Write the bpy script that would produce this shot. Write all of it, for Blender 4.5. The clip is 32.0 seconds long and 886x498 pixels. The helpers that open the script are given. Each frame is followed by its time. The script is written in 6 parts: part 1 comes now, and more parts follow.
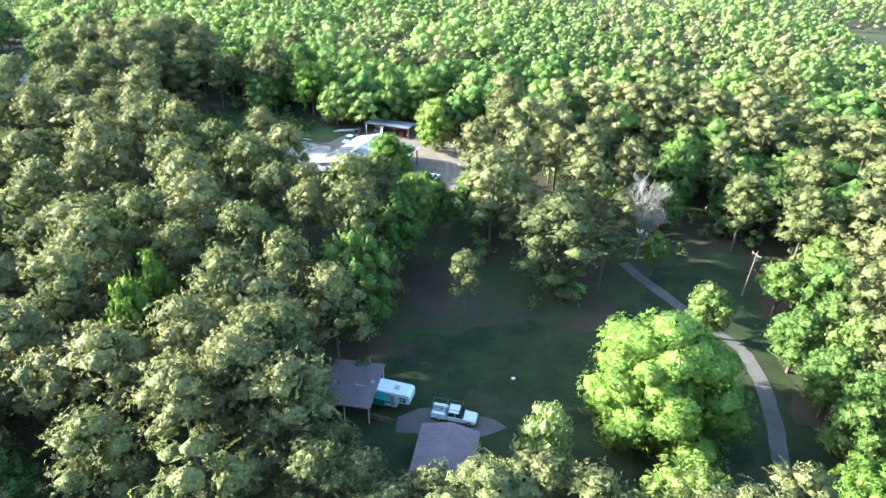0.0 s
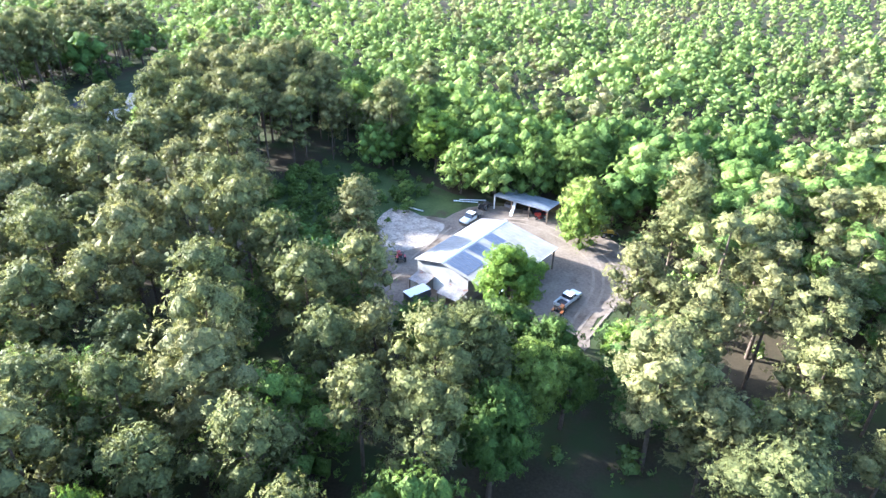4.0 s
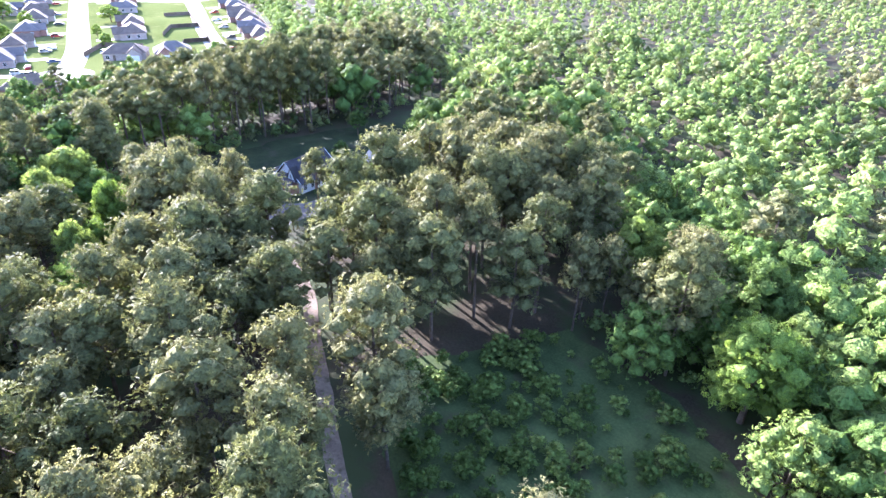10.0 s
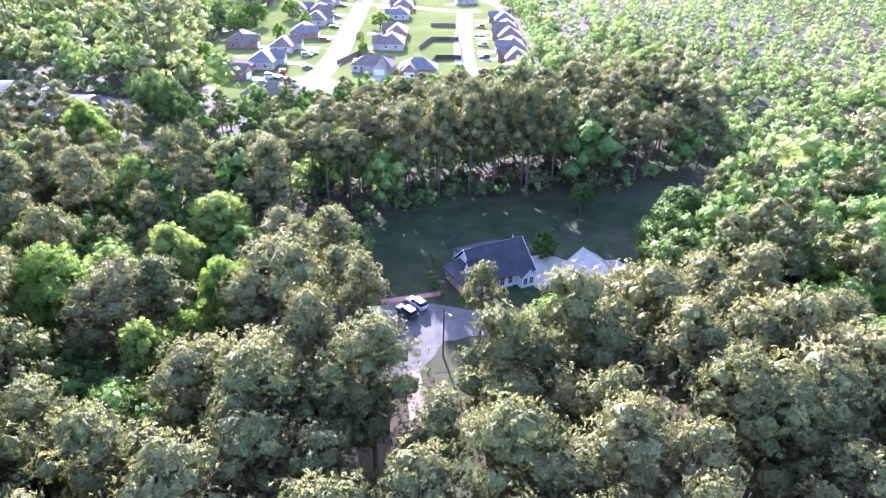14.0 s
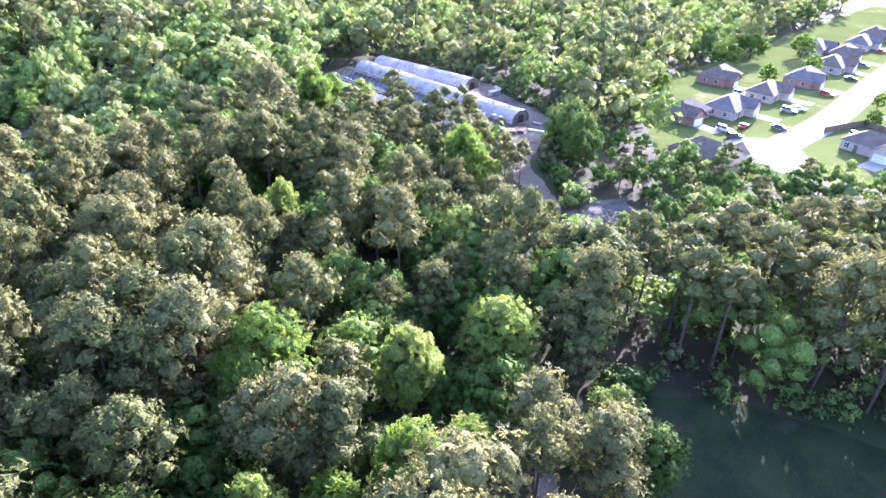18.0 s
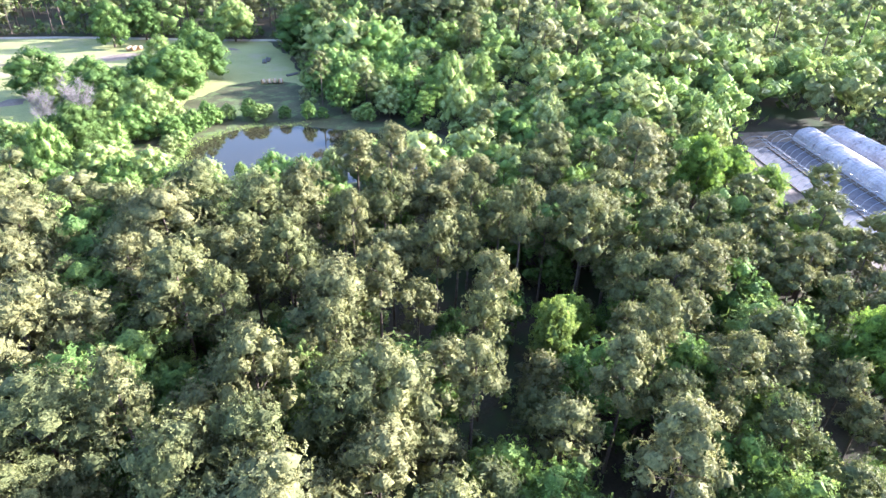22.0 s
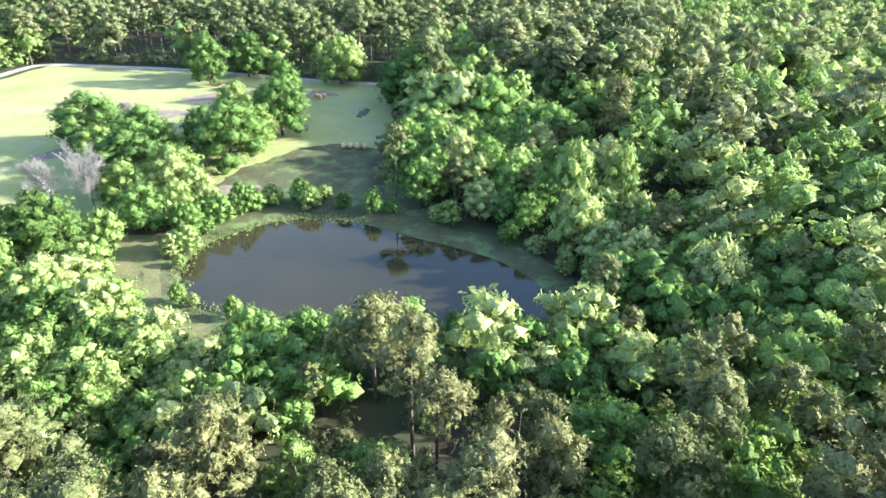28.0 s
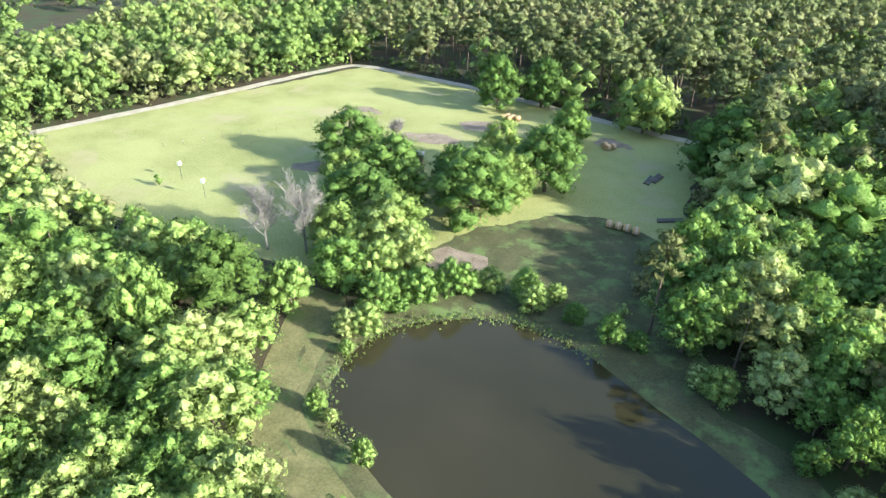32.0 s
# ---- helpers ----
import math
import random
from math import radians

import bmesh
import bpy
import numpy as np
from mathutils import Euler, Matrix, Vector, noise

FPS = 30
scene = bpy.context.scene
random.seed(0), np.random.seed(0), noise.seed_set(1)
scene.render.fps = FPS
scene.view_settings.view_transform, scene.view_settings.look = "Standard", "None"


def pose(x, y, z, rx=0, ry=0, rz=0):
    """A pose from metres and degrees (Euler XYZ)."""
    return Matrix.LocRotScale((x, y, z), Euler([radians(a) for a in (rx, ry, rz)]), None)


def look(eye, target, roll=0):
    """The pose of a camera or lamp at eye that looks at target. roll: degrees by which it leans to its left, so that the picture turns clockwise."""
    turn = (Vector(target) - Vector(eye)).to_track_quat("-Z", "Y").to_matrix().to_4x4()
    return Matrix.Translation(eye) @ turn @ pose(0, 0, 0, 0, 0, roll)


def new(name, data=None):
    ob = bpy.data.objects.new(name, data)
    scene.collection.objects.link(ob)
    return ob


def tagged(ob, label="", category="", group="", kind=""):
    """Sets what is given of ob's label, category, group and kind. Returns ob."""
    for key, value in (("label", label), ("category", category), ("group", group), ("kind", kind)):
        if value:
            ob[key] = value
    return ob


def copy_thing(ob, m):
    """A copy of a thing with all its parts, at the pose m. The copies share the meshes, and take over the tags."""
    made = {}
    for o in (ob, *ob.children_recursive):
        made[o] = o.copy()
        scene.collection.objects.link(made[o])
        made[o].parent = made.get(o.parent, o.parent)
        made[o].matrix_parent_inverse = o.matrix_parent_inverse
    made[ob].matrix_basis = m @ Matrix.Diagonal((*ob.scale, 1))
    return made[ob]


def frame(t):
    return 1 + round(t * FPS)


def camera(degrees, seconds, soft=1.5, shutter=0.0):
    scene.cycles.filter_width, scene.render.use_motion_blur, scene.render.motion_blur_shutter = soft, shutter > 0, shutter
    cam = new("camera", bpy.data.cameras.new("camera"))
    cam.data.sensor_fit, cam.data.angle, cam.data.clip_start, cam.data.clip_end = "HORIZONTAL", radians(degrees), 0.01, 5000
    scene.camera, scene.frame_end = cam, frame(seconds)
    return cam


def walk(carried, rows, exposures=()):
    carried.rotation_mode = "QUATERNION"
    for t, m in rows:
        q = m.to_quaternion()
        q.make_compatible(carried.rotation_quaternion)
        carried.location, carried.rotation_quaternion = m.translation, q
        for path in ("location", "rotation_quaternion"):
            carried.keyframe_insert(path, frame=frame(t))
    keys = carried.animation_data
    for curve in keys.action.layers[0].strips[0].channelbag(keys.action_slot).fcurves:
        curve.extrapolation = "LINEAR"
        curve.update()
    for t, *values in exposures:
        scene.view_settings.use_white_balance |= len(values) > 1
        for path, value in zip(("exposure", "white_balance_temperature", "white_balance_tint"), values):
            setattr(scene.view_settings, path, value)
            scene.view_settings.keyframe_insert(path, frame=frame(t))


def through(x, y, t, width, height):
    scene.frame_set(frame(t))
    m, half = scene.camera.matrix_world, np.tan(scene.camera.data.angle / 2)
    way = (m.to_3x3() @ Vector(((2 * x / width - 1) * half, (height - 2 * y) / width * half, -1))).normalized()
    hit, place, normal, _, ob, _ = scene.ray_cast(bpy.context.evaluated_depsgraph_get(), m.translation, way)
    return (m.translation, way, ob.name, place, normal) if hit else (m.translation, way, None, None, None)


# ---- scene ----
cam = camera(70.5, 32.0, soft=1.4)
METRES, EYE, TILT, LEAN, TURN = 350.0, 62.0, -30.5, -1.25, 0.0
ROWS = [
    (0.0, 0.0, 0.0, 0.0, 0.0, 0.0, -0.0),
    (0.5, 0.0018, 0.0134, 0.0078, 1.81, 0.04, -1.06),
    (1.0, 0.002, 0.0272, 0.0155, 3.05, 0.1, -1.82),
    (1.5, 0.0026, 0.041, 0.0235, 7.7, -0.1, -4.6),
    (2.0, 0.0026, 0.055, 0.0317, 9.59, -0.19, -5.69),
    (2.5, 0.0017, 0.0691, 0.0399, 10.37, -0.19, -6.09),
    (3.0, 0.0003, 0.0832, 0.0482, 10.9, -0.18, -6.36),
    (3.5, -0.0015, 0.0975, 0.0567, 11.3, -0.17, -6.56),
    (5.5, -0.0114, 0.1552, 0.0903, 20.23, -1.3, -11.53),
    (6.0, -0.015, 0.1695, 0.0988, 22.65, -1.75, -12.83),
    (6.5, -0.0191, 0.1835, 0.1072, 24.18, -2.01, -13.58),
    (7.0, -0.0241, 0.1973, 0.1153, 26.29, -2.45, -14.67),
    (7.5, -0.0294, 0.2109, 0.1234, 29.11, -3.12, -16.05),
    (8.0, -0.0357, 0.2244, 0.1311, 31.93, -3.81, -17.4),
    (8.5, -0.0423, 0.2374, 0.1389, 33.95, -4.38, -18.32),
    (9.0, -0.0496, 0.25, 0.1465, 35.56, -4.8, -19.02),
    (9.5, -0.0579, 0.2622, 0.1537, 37.9, -5.53, -20.05),
    (10.0, -0.0667, 0.2742, 0.1608, 40.51, -6.37, -21.17),
    (10.5, -0.0759, 0.2859, 0.1681, 42.98, -7.24, -22.16),
    (11.0, -0.0858, 0.2972, 0.1748, 45.51, -8.12, -23.13),
    (11.5, -0.0961, 0.3079, 0.1815, 48.46, -9.22, -24.2),
    (12.0, -0.1072, 0.3182, 0.1873, 54.45, -11.66, -26.23),
    (12.5, -0.1182, 0.3284, 0.1936, 61.56, -14.84, -28.21),
    (13.0, -0.1302, 0.3376, 0.1994, 64.16, -16.01, -28.8),
    (13.5, -0.1431, 0.346, 0.2046, 65.41, -16.55, -29.04),
    (15.5, -0.1979, 0.3743, 0.2219, 75.53, -21.31, -30.68),
    (16.0, -0.2128, 0.3802, 0.2254, 80.92, -24.01, -31.34),
    (16.5, -0.2278, 0.3852, 0.2287, 86.75, -27.01, -31.74),
    (17.0, -0.243, 0.389, 0.231, 95.09, -31.3, -31.99),
    (17.5, -0.2583, 0.392, 0.2327, 106.5, -37.18, -31.3),
    (18.0, -0.2739, 0.3937, 0.2344, 118.02, -42.96, -29.65),
    (18.5, -0.2891, 0.3935, 0.2347, 121.52, -44.56, -28.94),
    (19.0, -0.304, 0.3919, 0.2341, 128.61, -47.82, -27.17),
    (19.5, -0.3186, 0.389, 0.2326, 135.23, -50.65, -25.17),
    (20.0, -0.3327, 0.3851, 0.2305, 140.96, -52.91, -23.07),
    (20.5, -0.3463, 0.38, 0.2274, 143.83, -53.88, -21.9),
    (21.0, -0.3587, 0.3738, 0.2238, 149.88, -55.91, -19.36),
    (21.5, -0.3711, 0.3668, 0.2198, 154.65, -57.31, -17.05),
    (22.0, -0.382, 0.3585, 0.215, 159.21, -58.44, -14.79),
    (22.5, -0.3929, 0.3499, 0.2101, 161.76, -58.93, -13.36),
    (23.0, -0.4024, 0.3408, 0.2045, 163.18, -59.12, -12.53),
    (23.5, -0.4114, 0.3312, 0.1987, 164.02, -59.19, -11.98),
    (24.0, -0.4196, 0.3212, 0.1926, 164.29, -59.16, -11.75),
    (24.5, -0.4272, 0.3106, 0.1864, 164.35, -59.06, -11.61),
    (25.0, -0.4345, 0.2998, 0.1798, 164.26, -58.92, -11.57),
    (25.5, -0.4417, 0.2886, 0.1732, 164.13, -58.81, -11.55),
    (27.5, -0.4703, 0.2433, 0.1458, 170.0, -59.33, -8.24),
    (28.0, -0.4774, 0.2313, 0.1387, 172.47, -59.55, -6.86),
    (28.5, -0.483, 0.2192, 0.1317, 175.32, -59.76, -5.29),
    (29.0, -0.4883, 0.2073, 0.1244, 180.33, -60.0, -2.47),
    (29.5, -0.4929, 0.1949, 0.1171, 183.59, -60.01, -0.58),
    (30.0, -0.4955, 0.1827, 0.1096, 185.81, -59.87, 0.67),
    (30.5, -0.4976, 0.1708, 0.1023, 189.06, -59.64, 2.51),
    (31.0, -0.4988, 0.159, 0.0949, 192.6, -59.29, 4.47),
    (31.5, -0.499, 0.1471, 0.0878, 196.07, -58.86, 6.33),
    (32.0, -0.499, 0.1352, 0.0808, 198.48, -58.5, 7.68),
]
walk(cam, [(t, pose(0, 0, EYE, TILT, LEAN, TURN) @ pose(METRES * x, METRES * y, METRES * z, 90 + pitch, roll, yaw)) for t, x, y, z, yaw, pitch, roll in ROWS],
     [(0.0, 3.22, 5350, 4), (3.0, 3.42, 5250, 12), (6.0, 3.2, 5300, 18), (9.0, 3.35, 5250, 27), (12.0, 3.46, 5150, 34), (17.0, 3.32, 5200, 37), (20.0, 3.29, 5200, 32), (22.0, 3.21, 5250, 23), (27.5, 2.97, 5350, 10), (32.0, 2.42, 5700, 3)])

# ---- sky, sun, exposure ----
SUN_TO = Vector((-1.0, 0.12, 0.36)).normalized()
world = bpy.data.worlds.new("sky")
scene.world = world
world.use_nodes = True
wn = world.node_tree
sky = wn.nodes.new("ShaderNodeTexSky")
sky.sky_type, sky.sun_disc = "NISHITA", False
sky.sun_elevation, sky.sun_rotation = math.asin(SUN_TO.z), math.atan2(SUN_TO.x, SUN_TO.y)
sky.air_density, sky.dust_density, sky.ozone_density = 1.0, 1.6, 1.0
wn.links.new(sky.outputs[0], wn.nodes["Background"].inputs[0])
wn.nodes["Background"].inputs[1].default_value = 0.105
sun = new("sun", bpy.data.lights.new("sun", "SUN"))
sun.data.energy, sun.data.angle, sun.data.color = 3.5, radians(0.6), (1.0, 0.93, 0.8)
sun.matrix_world = look(SUN_TO * 300, (0, 0, 0))

# ---- small tools ----
from mathutils.geometry import tessellate_polygon

rng = np.random.default_rng(7)


def mat(name, rough=0.8, metal=0.0):
    m = bpy.data.materials.new(name)
    m.use_nodes = True
    b = m.node_tree.nodes["Principled BSDF"]
    b.inputs["Roughness"].default_value, b.inputs["Metallic"].default_value = rough, metal
    return m, m.node_tree, b


def node(nt, kind, **values):
    n = nt.nodes.new(kind)
    for key, value in values.items():
        n.inputs[key].default_value = value
    return n


def ramp(nt, fac, stops):
    r = nt.nodes.new("ShaderNodeValToRGB")
    while len(r.color_ramp.elements) < len(stops):
        r.color_ramp.elements.new(0.5)
    for e, (p, c) in zip(r.color_ramp.elements, stops):
        e.position, e.color = p, (*c, 1)
    nt.links.new(fac, r.inputs[0])
    return r.outputs[0]


def noise_at(nt, scale, detail=4.0, rough=0.55):
    tc = nt.nodes.new("ShaderNodeNewGeometry")
    n = node(nt, "ShaderNodeTexNoise", Scale=scale, Detail=detail, Roughness=rough)
    nt.links.new(tc.outputs["Position"], n.inputs["Vector"])
    return n.outputs["Fac"]


def mix(nt, fac, a, b, how="MIX"):
    m = nt.nodes.new("ShaderNodeMix")
    m.data_type, m.blend_type = "RGBA", how
    for socket, v in ((m.inputs[0], fac), (m.inputs[6], a), (m.inputs[7], b)):
        if isinstance(v, (int, float)):
            socket.default_value = v
        elif isinstance(v, tuple):
            socket.default_value = (*v, 1)
        else:
            nt.links.new(v, socket)
    return m.outputs[2]


def bump(nt, b, height, strength, dist):
    n = node(nt, "ShaderNodeBump", Strength=strength, Distance=dist)
    nt.links.new(height, n.inputs["Height"])
    nt.links.new(n.outputs[0], b.inputs["Normal"])


def patchy(name, dark, light, big=0.1, fine=3.0, rough=0.9, metal=0.0, extra=None, relief=0.05, spread=(0.35, 0.68), sheen=0.12):
    """A surface with large blotches, a fine grain and relief."""
    m, nt, b = mat(name, rough, metal)
    b.inputs["Specular IOR Level"].default_value = sheen
    a = noise_at(nt, big, 5.0, 0.6)
    f = noise_at(nt, fine, 4.0, 0.7)
    c = ramp(nt, a, [(spread[0], dark), (spread[1], light)])
    c = mix(nt, 0.35, c, ramp(nt, f, [(0.3, tuple(0.45 * v for v in dark)), (0.7, tuple(min(1, 1.35 * v) for v in light))]))
    if extra:
        c = mix(nt, ramp(nt, noise_at(nt, extra[0], 6.0, 0.65), [(extra[1], (0, 0, 0)), (extra[1] + 0.12, (1, 1, 1))]), c, extra[2])
    nt.links.new(c, b.inputs["Base Color"])
    if relief:
        bump(nt, b, f, 0.6, relief)
    return m


def foliage(name, stops, through=0.35, gloss=0.7, leaf=0.0, gap=0.42, stir=1.7):
    """Leaves: colour by tree and by leaf, some light passing through. stir: how far single leaves turn from their clump. leaf: cells a metre, for sprays that are cut into leaves."""
    m, nt, b = mat(name, gloss)
    info = nt.nodes.new("ShaderNodeObjectInfo")
    at = nt.nodes.new("ShaderNodeAttribute")
    at.attribute_name = "tone"
    geo = nt.nodes.new("ShaderNodeNewGeometry")
    s = nt.nodes.new("ShaderNodeMath")
    s.operation = "ADD"
    nt.links.new(info.outputs["Random"], s.inputs[0])
    nt.links.new(at.outputs["Fac"], s.inputs[1])
    f = nt.nodes.new("ShaderNodeMath")
    f.operation = "FRACT"
    nt.links.new(s.outputs[0], f.inputs[0])
    c = ramp(nt, f.outputs[0], stops)
    spray = ramp(nt, geo.outputs["Random Per Island"], [(0.0, (0.8, 0.83, 0.8)), (0.55, (1, 1, 1)), (1.0, (1.2, 1.17, 1.08))])
    c = mix(nt, 1.0, c, spray, "MULTIPLY")
    cell = node(nt, "ShaderNodeTexVoronoi", Scale=leaf or 2.0)
    nt.links.new(geo.outputs["Position"], cell.inputs["Vector"])
    c = mix(nt, 1.0, c, ramp(nt, cell.outputs["Color"], [(0.0, (0.66, 0.69, 0.66)), (0.5, (1, 1, 1)), (1.0, (1.34, 1.3, 1.2))]), "MULTIPLY")
    nt.links.new(c, b.inputs["Base Color"])
    b.inputs["Specular IOR Level"].default_value = 0.12
    tilt = node(nt, "ShaderNodeVectorMath")
    tilt.operation = "MULTIPLY_ADD"
    nt.links.new(cell.outputs["Color"], tilt.inputs[0])
    tilt.inputs[1].default_value = (stir, stir, stir)
    tilt.inputs[2].default_value = (-stir / 2, -stir / 2, -stir / 2)
    clump = nt.nodes.new("ShaderNodeAttribute")
    clump.attribute_name = "clump"
    turn = nt.nodes.new("ShaderNodeVectorTransform")
    turn.vector_type, turn.convert_from, turn.convert_to = "NORMAL", "OBJECT", "WORLD"
    nt.links.new(clump.outputs["Vector"], turn.inputs[0])
    own = node(nt, "ShaderNodeVectorMath")
    own.operation = "MULTIPLY_ADD"
    nt.links.new(geo.outputs["Normal"], own.inputs[0])
    own.inputs[1].default_value = (stir / 4, stir / 4, stir / 4)
    nt.links.new(turn.outputs[0], own.inputs[2])
    turned = node(nt, "ShaderNodeVectorMath")
    nt.links.new(own.outputs[0], turned.inputs[0])
    nt.links.new(tilt.outputs[0], turned.inputs[1])
    unit = node(nt, "ShaderNodeVectorMath")
    unit.operation = "NORMALIZE"
    nt.links.new(turned.outputs[0], unit.inputs[0])
    nt.links.new(unit.outputs[0], b.inputs["Normal"])
    t = nt.nodes.new("ShaderNodeBsdfTranslucent")
    nt.links.new(mix(nt, 1.0, c, (1.15, 1.2, 0.85), "MULTIPLY"), t.inputs["Color"])
    ms = nt.nodes.new("ShaderNodeMixShader")
    ms.inputs[0].default_value = through
    nt.links.new(b.outputs[0], ms.inputs[1])
    nt.links.new(t.outputs[0], ms.inputs[2])
    out = ms.outputs[0]
    if leaf:
        cut = node(nt, "ShaderNodeMath")
        cut.operation = "GREATER_THAN"
        nt.links.new(cell.outputs["Distance"], cut.inputs[0])
        cut.inputs[1].default_value = gap
        clear = nt.nodes.new("ShaderNodeBsdfTransparent")
        holes = nt.nodes.new("ShaderNodeMixShader")
        nt.links.new(cut.outputs[0], holes.inputs[0])
        nt.links.new(out, holes.inputs[1])
        nt.links.new(clear.outputs[0], holes.inputs[2])
        out = holes.outputs[0]
    nt.links.new(out, nt.nodes["Material Output"].inputs["Surface"])
    return m


def plain(name, colour, rough=0.5, metal=0.0, grain=6.0, depth=0.25):
    """Paint, metal or plastic with slight soiling."""
    m, nt, b = mat(name, rough, metal)
    d = tuple(v * (1 - depth) for v in colour)
    c = ramp(nt, noise_at(nt, grain, 5.0, 0.65), [(0.3, d), (0.65, colour)])
    nt.links.new(c, b.inputs["Base Color"])
    return m


# ---- materials ----
PINE_TONES = [(0.0, (0.105, 0.115, 0.042)), (0.35, (0.142, 0.146, 0.054)), (0.7, (0.18, 0.171, 0.07)), (1.0, (0.156, 0.156, 0.062))]
LEAF_TONES = [(0.0, (0.085, 0.14, 0.034)), (0.4, (0.122, 0.19, 0.044)), (0.75, (0.168, 0.24, 0.056)), (1.0, (0.215, 0.275, 0.074))]
LIME_TONES = [(0.0, (0.135, 0.205, 0.036)), (0.6, (0.17, 0.24, 0.045)), (1.0, (0.215, 0.26, 0.07))]
BANK_TONES = [(0.0, (0.132, 0.211, 0.051)), (0.35, (0.190, 0.279, 0.068)), (0.7, (0.259, 0.325, 0.097)), (1.0, (0.333, 0.359, 0.143))]
OAK_TONES = [(0.0, (0.075, 0.12, 0.027)), (0.4, (0.1, 0.15, 0.034)), (0.75, (0.13, 0.185, 0.042)), (1.0, (0.155, 0.205, 0.05))]
PINE = foliage("pine_needles", PINE_TONES, 0.2, leaf=7.0, gap=0.54)
PINE_IN = foliage("inner_pine_needles", PINE_TONES, 0.15, leaf=4.5, gap=0.8)
LEAF = foliage("green_leaves", LEAF_TONES, 0.3, leaf=7.0, gap=0.54)
LEAF_IN = foliage("inner_green_leaves", LEAF_TONES, 0.15, leaf=4.5, gap=0.8)
OAK = foliage("dark_green_leaves", OAK_TONES, 0.2, leaf=7.0, gap=0.54)
OAK_IN = foliage("inner_dark_leaves", OAK_TONES, 0.12, leaf=4.5, gap=0.8)
LIME = foliage("spring_leaves", LIME_TONES, 0.45, leaf=7.0, gap=0.54)
LIME_IN = foliage("inner_spring_leaves", LIME_TONES, 0.15, leaf=4.5, gap=0.8)
BANKLEAF = foliage("pale_spring_leaves", BANK_TONES, 0.4, leaf=7.0, gap=0.54)
BANKLEAF_IN = foliage("inner_pale_leaves", BANK_TONES, 0.15, leaf=4.5, gap=0.8)
YOUNG = foliage("young_wood_leaves", [(0.0, (0.107, 0.152, 0.052)), (0.15, (0.172, 0.234, 0.072)), (0.4, (0.232, 0.312, 0.097)), (0.62, (0.292, 0.344, 0.122)), (0.72, (0.189, 0.176, 0.090)), (0.88, (0.232, 0.234, 0.112)), (1.0, (0.150, 0.184, 0.068))], 0.34, leaf=3.2, gap=0.66, stir=1.1)
FARLEAF = foliage("far_wood_leaves", [(0.0, (0.126, 0.176, 0.056)), (0.3, (0.198, 0.267, 0.078)), (0.6, (0.261, 0.331, 0.100)), (0.8, (0.198, 0.202, 0.092)), (1.0, (0.288, 0.323, 0.122))], 0.36, leaf=3.0, gap=0.66, stir=1.1)
FAR_PINE = foliage("far_pine_needles", [(0.0, (0.115, 0.14, 0.058)), (0.35, (0.155, 0.175, 0.074)), (0.7, (0.195, 0.195, 0.095)), (1.0, (0.17, 0.185, 0.085))], 0.3, leaf=2.8, gap=0.66, stir=0.9)
INNER = {"pine_needles": PINE_IN, "green_leaves": LEAF_IN, "dark_green_leaves": OAK_IN, "spring_leaves": LIME_IN, "pale_spring_leaves": BANKLEAF_IN, "young_wood_leaves": YOUNG, "far_pine_needles": FAR_PINE, "far_wood_leaves": FARLEAF}
BARK = patchy("bark", (0.07, 0.05, 0.035), (0.16, 0.12, 0.09), 1.2, 9.0)
DEADWOOD = patchy("bleached_wood", (0.16, 0.138, 0.115), (0.27, 0.24, 0.21), 1.2, 9.0)
FLOOR = patchy("forest_floor", (0.034, 0.029, 0.017), (0.078, 0.06, 0.036), 0.09, 2.5, extra=(0.06, 0.46, (0.045, 0.058, 0.022)))
# grass colour taken far down: shade of the enclosing trees is in it
SHADED_LAWN = patchy("shade_darkened_lawn_grass", (0.018, 0.026, 0.011), (0.044, 0.054, 0.02), 0.16, 3.0, extra=(0.09, 0.55, (0.06, 0.05, 0.03)), spread=(0.38, 0.62))
PASTURE = patchy("pasture_grass", (0.2, 0.2, 0.066), (0.3, 0.295, 0.115), 0.05, 2.2, extra=(0.06, 0.54, (0.29, 0.255, 0.13)), spread=(0.38, 0.62))
DIRT = patchy("sandy_dirt", (0.12, 0.092, 0.068), (0.235, 0.19, 0.145), 0.16, 2.0, extra=(0.13, 0.54, (0.085, 0.064, 0.046)))
SAND = patchy("pale_sand", (0.2, 0.165, 0.13), (0.4, 0.34, 0.275), 0.5, 2.0, relief=0.3, spread=(0.42, 0.6), extra=(0.7, 0.57, (0.24, 0.195, 0.155)))
GRAVEL = patchy("gravel", (0.08, 0.07, 0.058), (0.15, 0.133, 0.112), 0.2, 5.0)
ROAD = patchy("pale_concrete_road", (0.3, 0.275, 0.23), (0.4, 0.37, 0.315), 0.15, 4.0, 0.85, relief=0.01, sheen=0.03)
SUBLAWN = patchy("suburban_lawn_grass", (0.085, 0.108, 0.032), (0.14, 0.158, 0.055), 0.04, 3.0, 1.0, extra=(0.06, 0.58, (0.19, 0.175, 0.08)), relief=0, sheen=0.0)
TRACKROAD = patchy("pale_track", (0.27, 0.23, 0.17), (0.42, 0.37, 0.29), 0.3, 2.5, extra=(0.4, 0.6, (0.22, 0.22, 0.1)))
# worn soil and grass, its colour also lowered for the woods' shade
SHADED_EARTH = patchy("worn_shaded_earth", (0.048, 0.051, 0.023), (0.1, 0.093, 0.045), 0.2, 3.0, extra=(0.22, 0.5, (0.11, 0.14, 0.05)))
MUD = patchy("pond_bed", (0.05, 0.038, 0.022), (0.11, 0.08, 0.045), 0.2, 3.0)

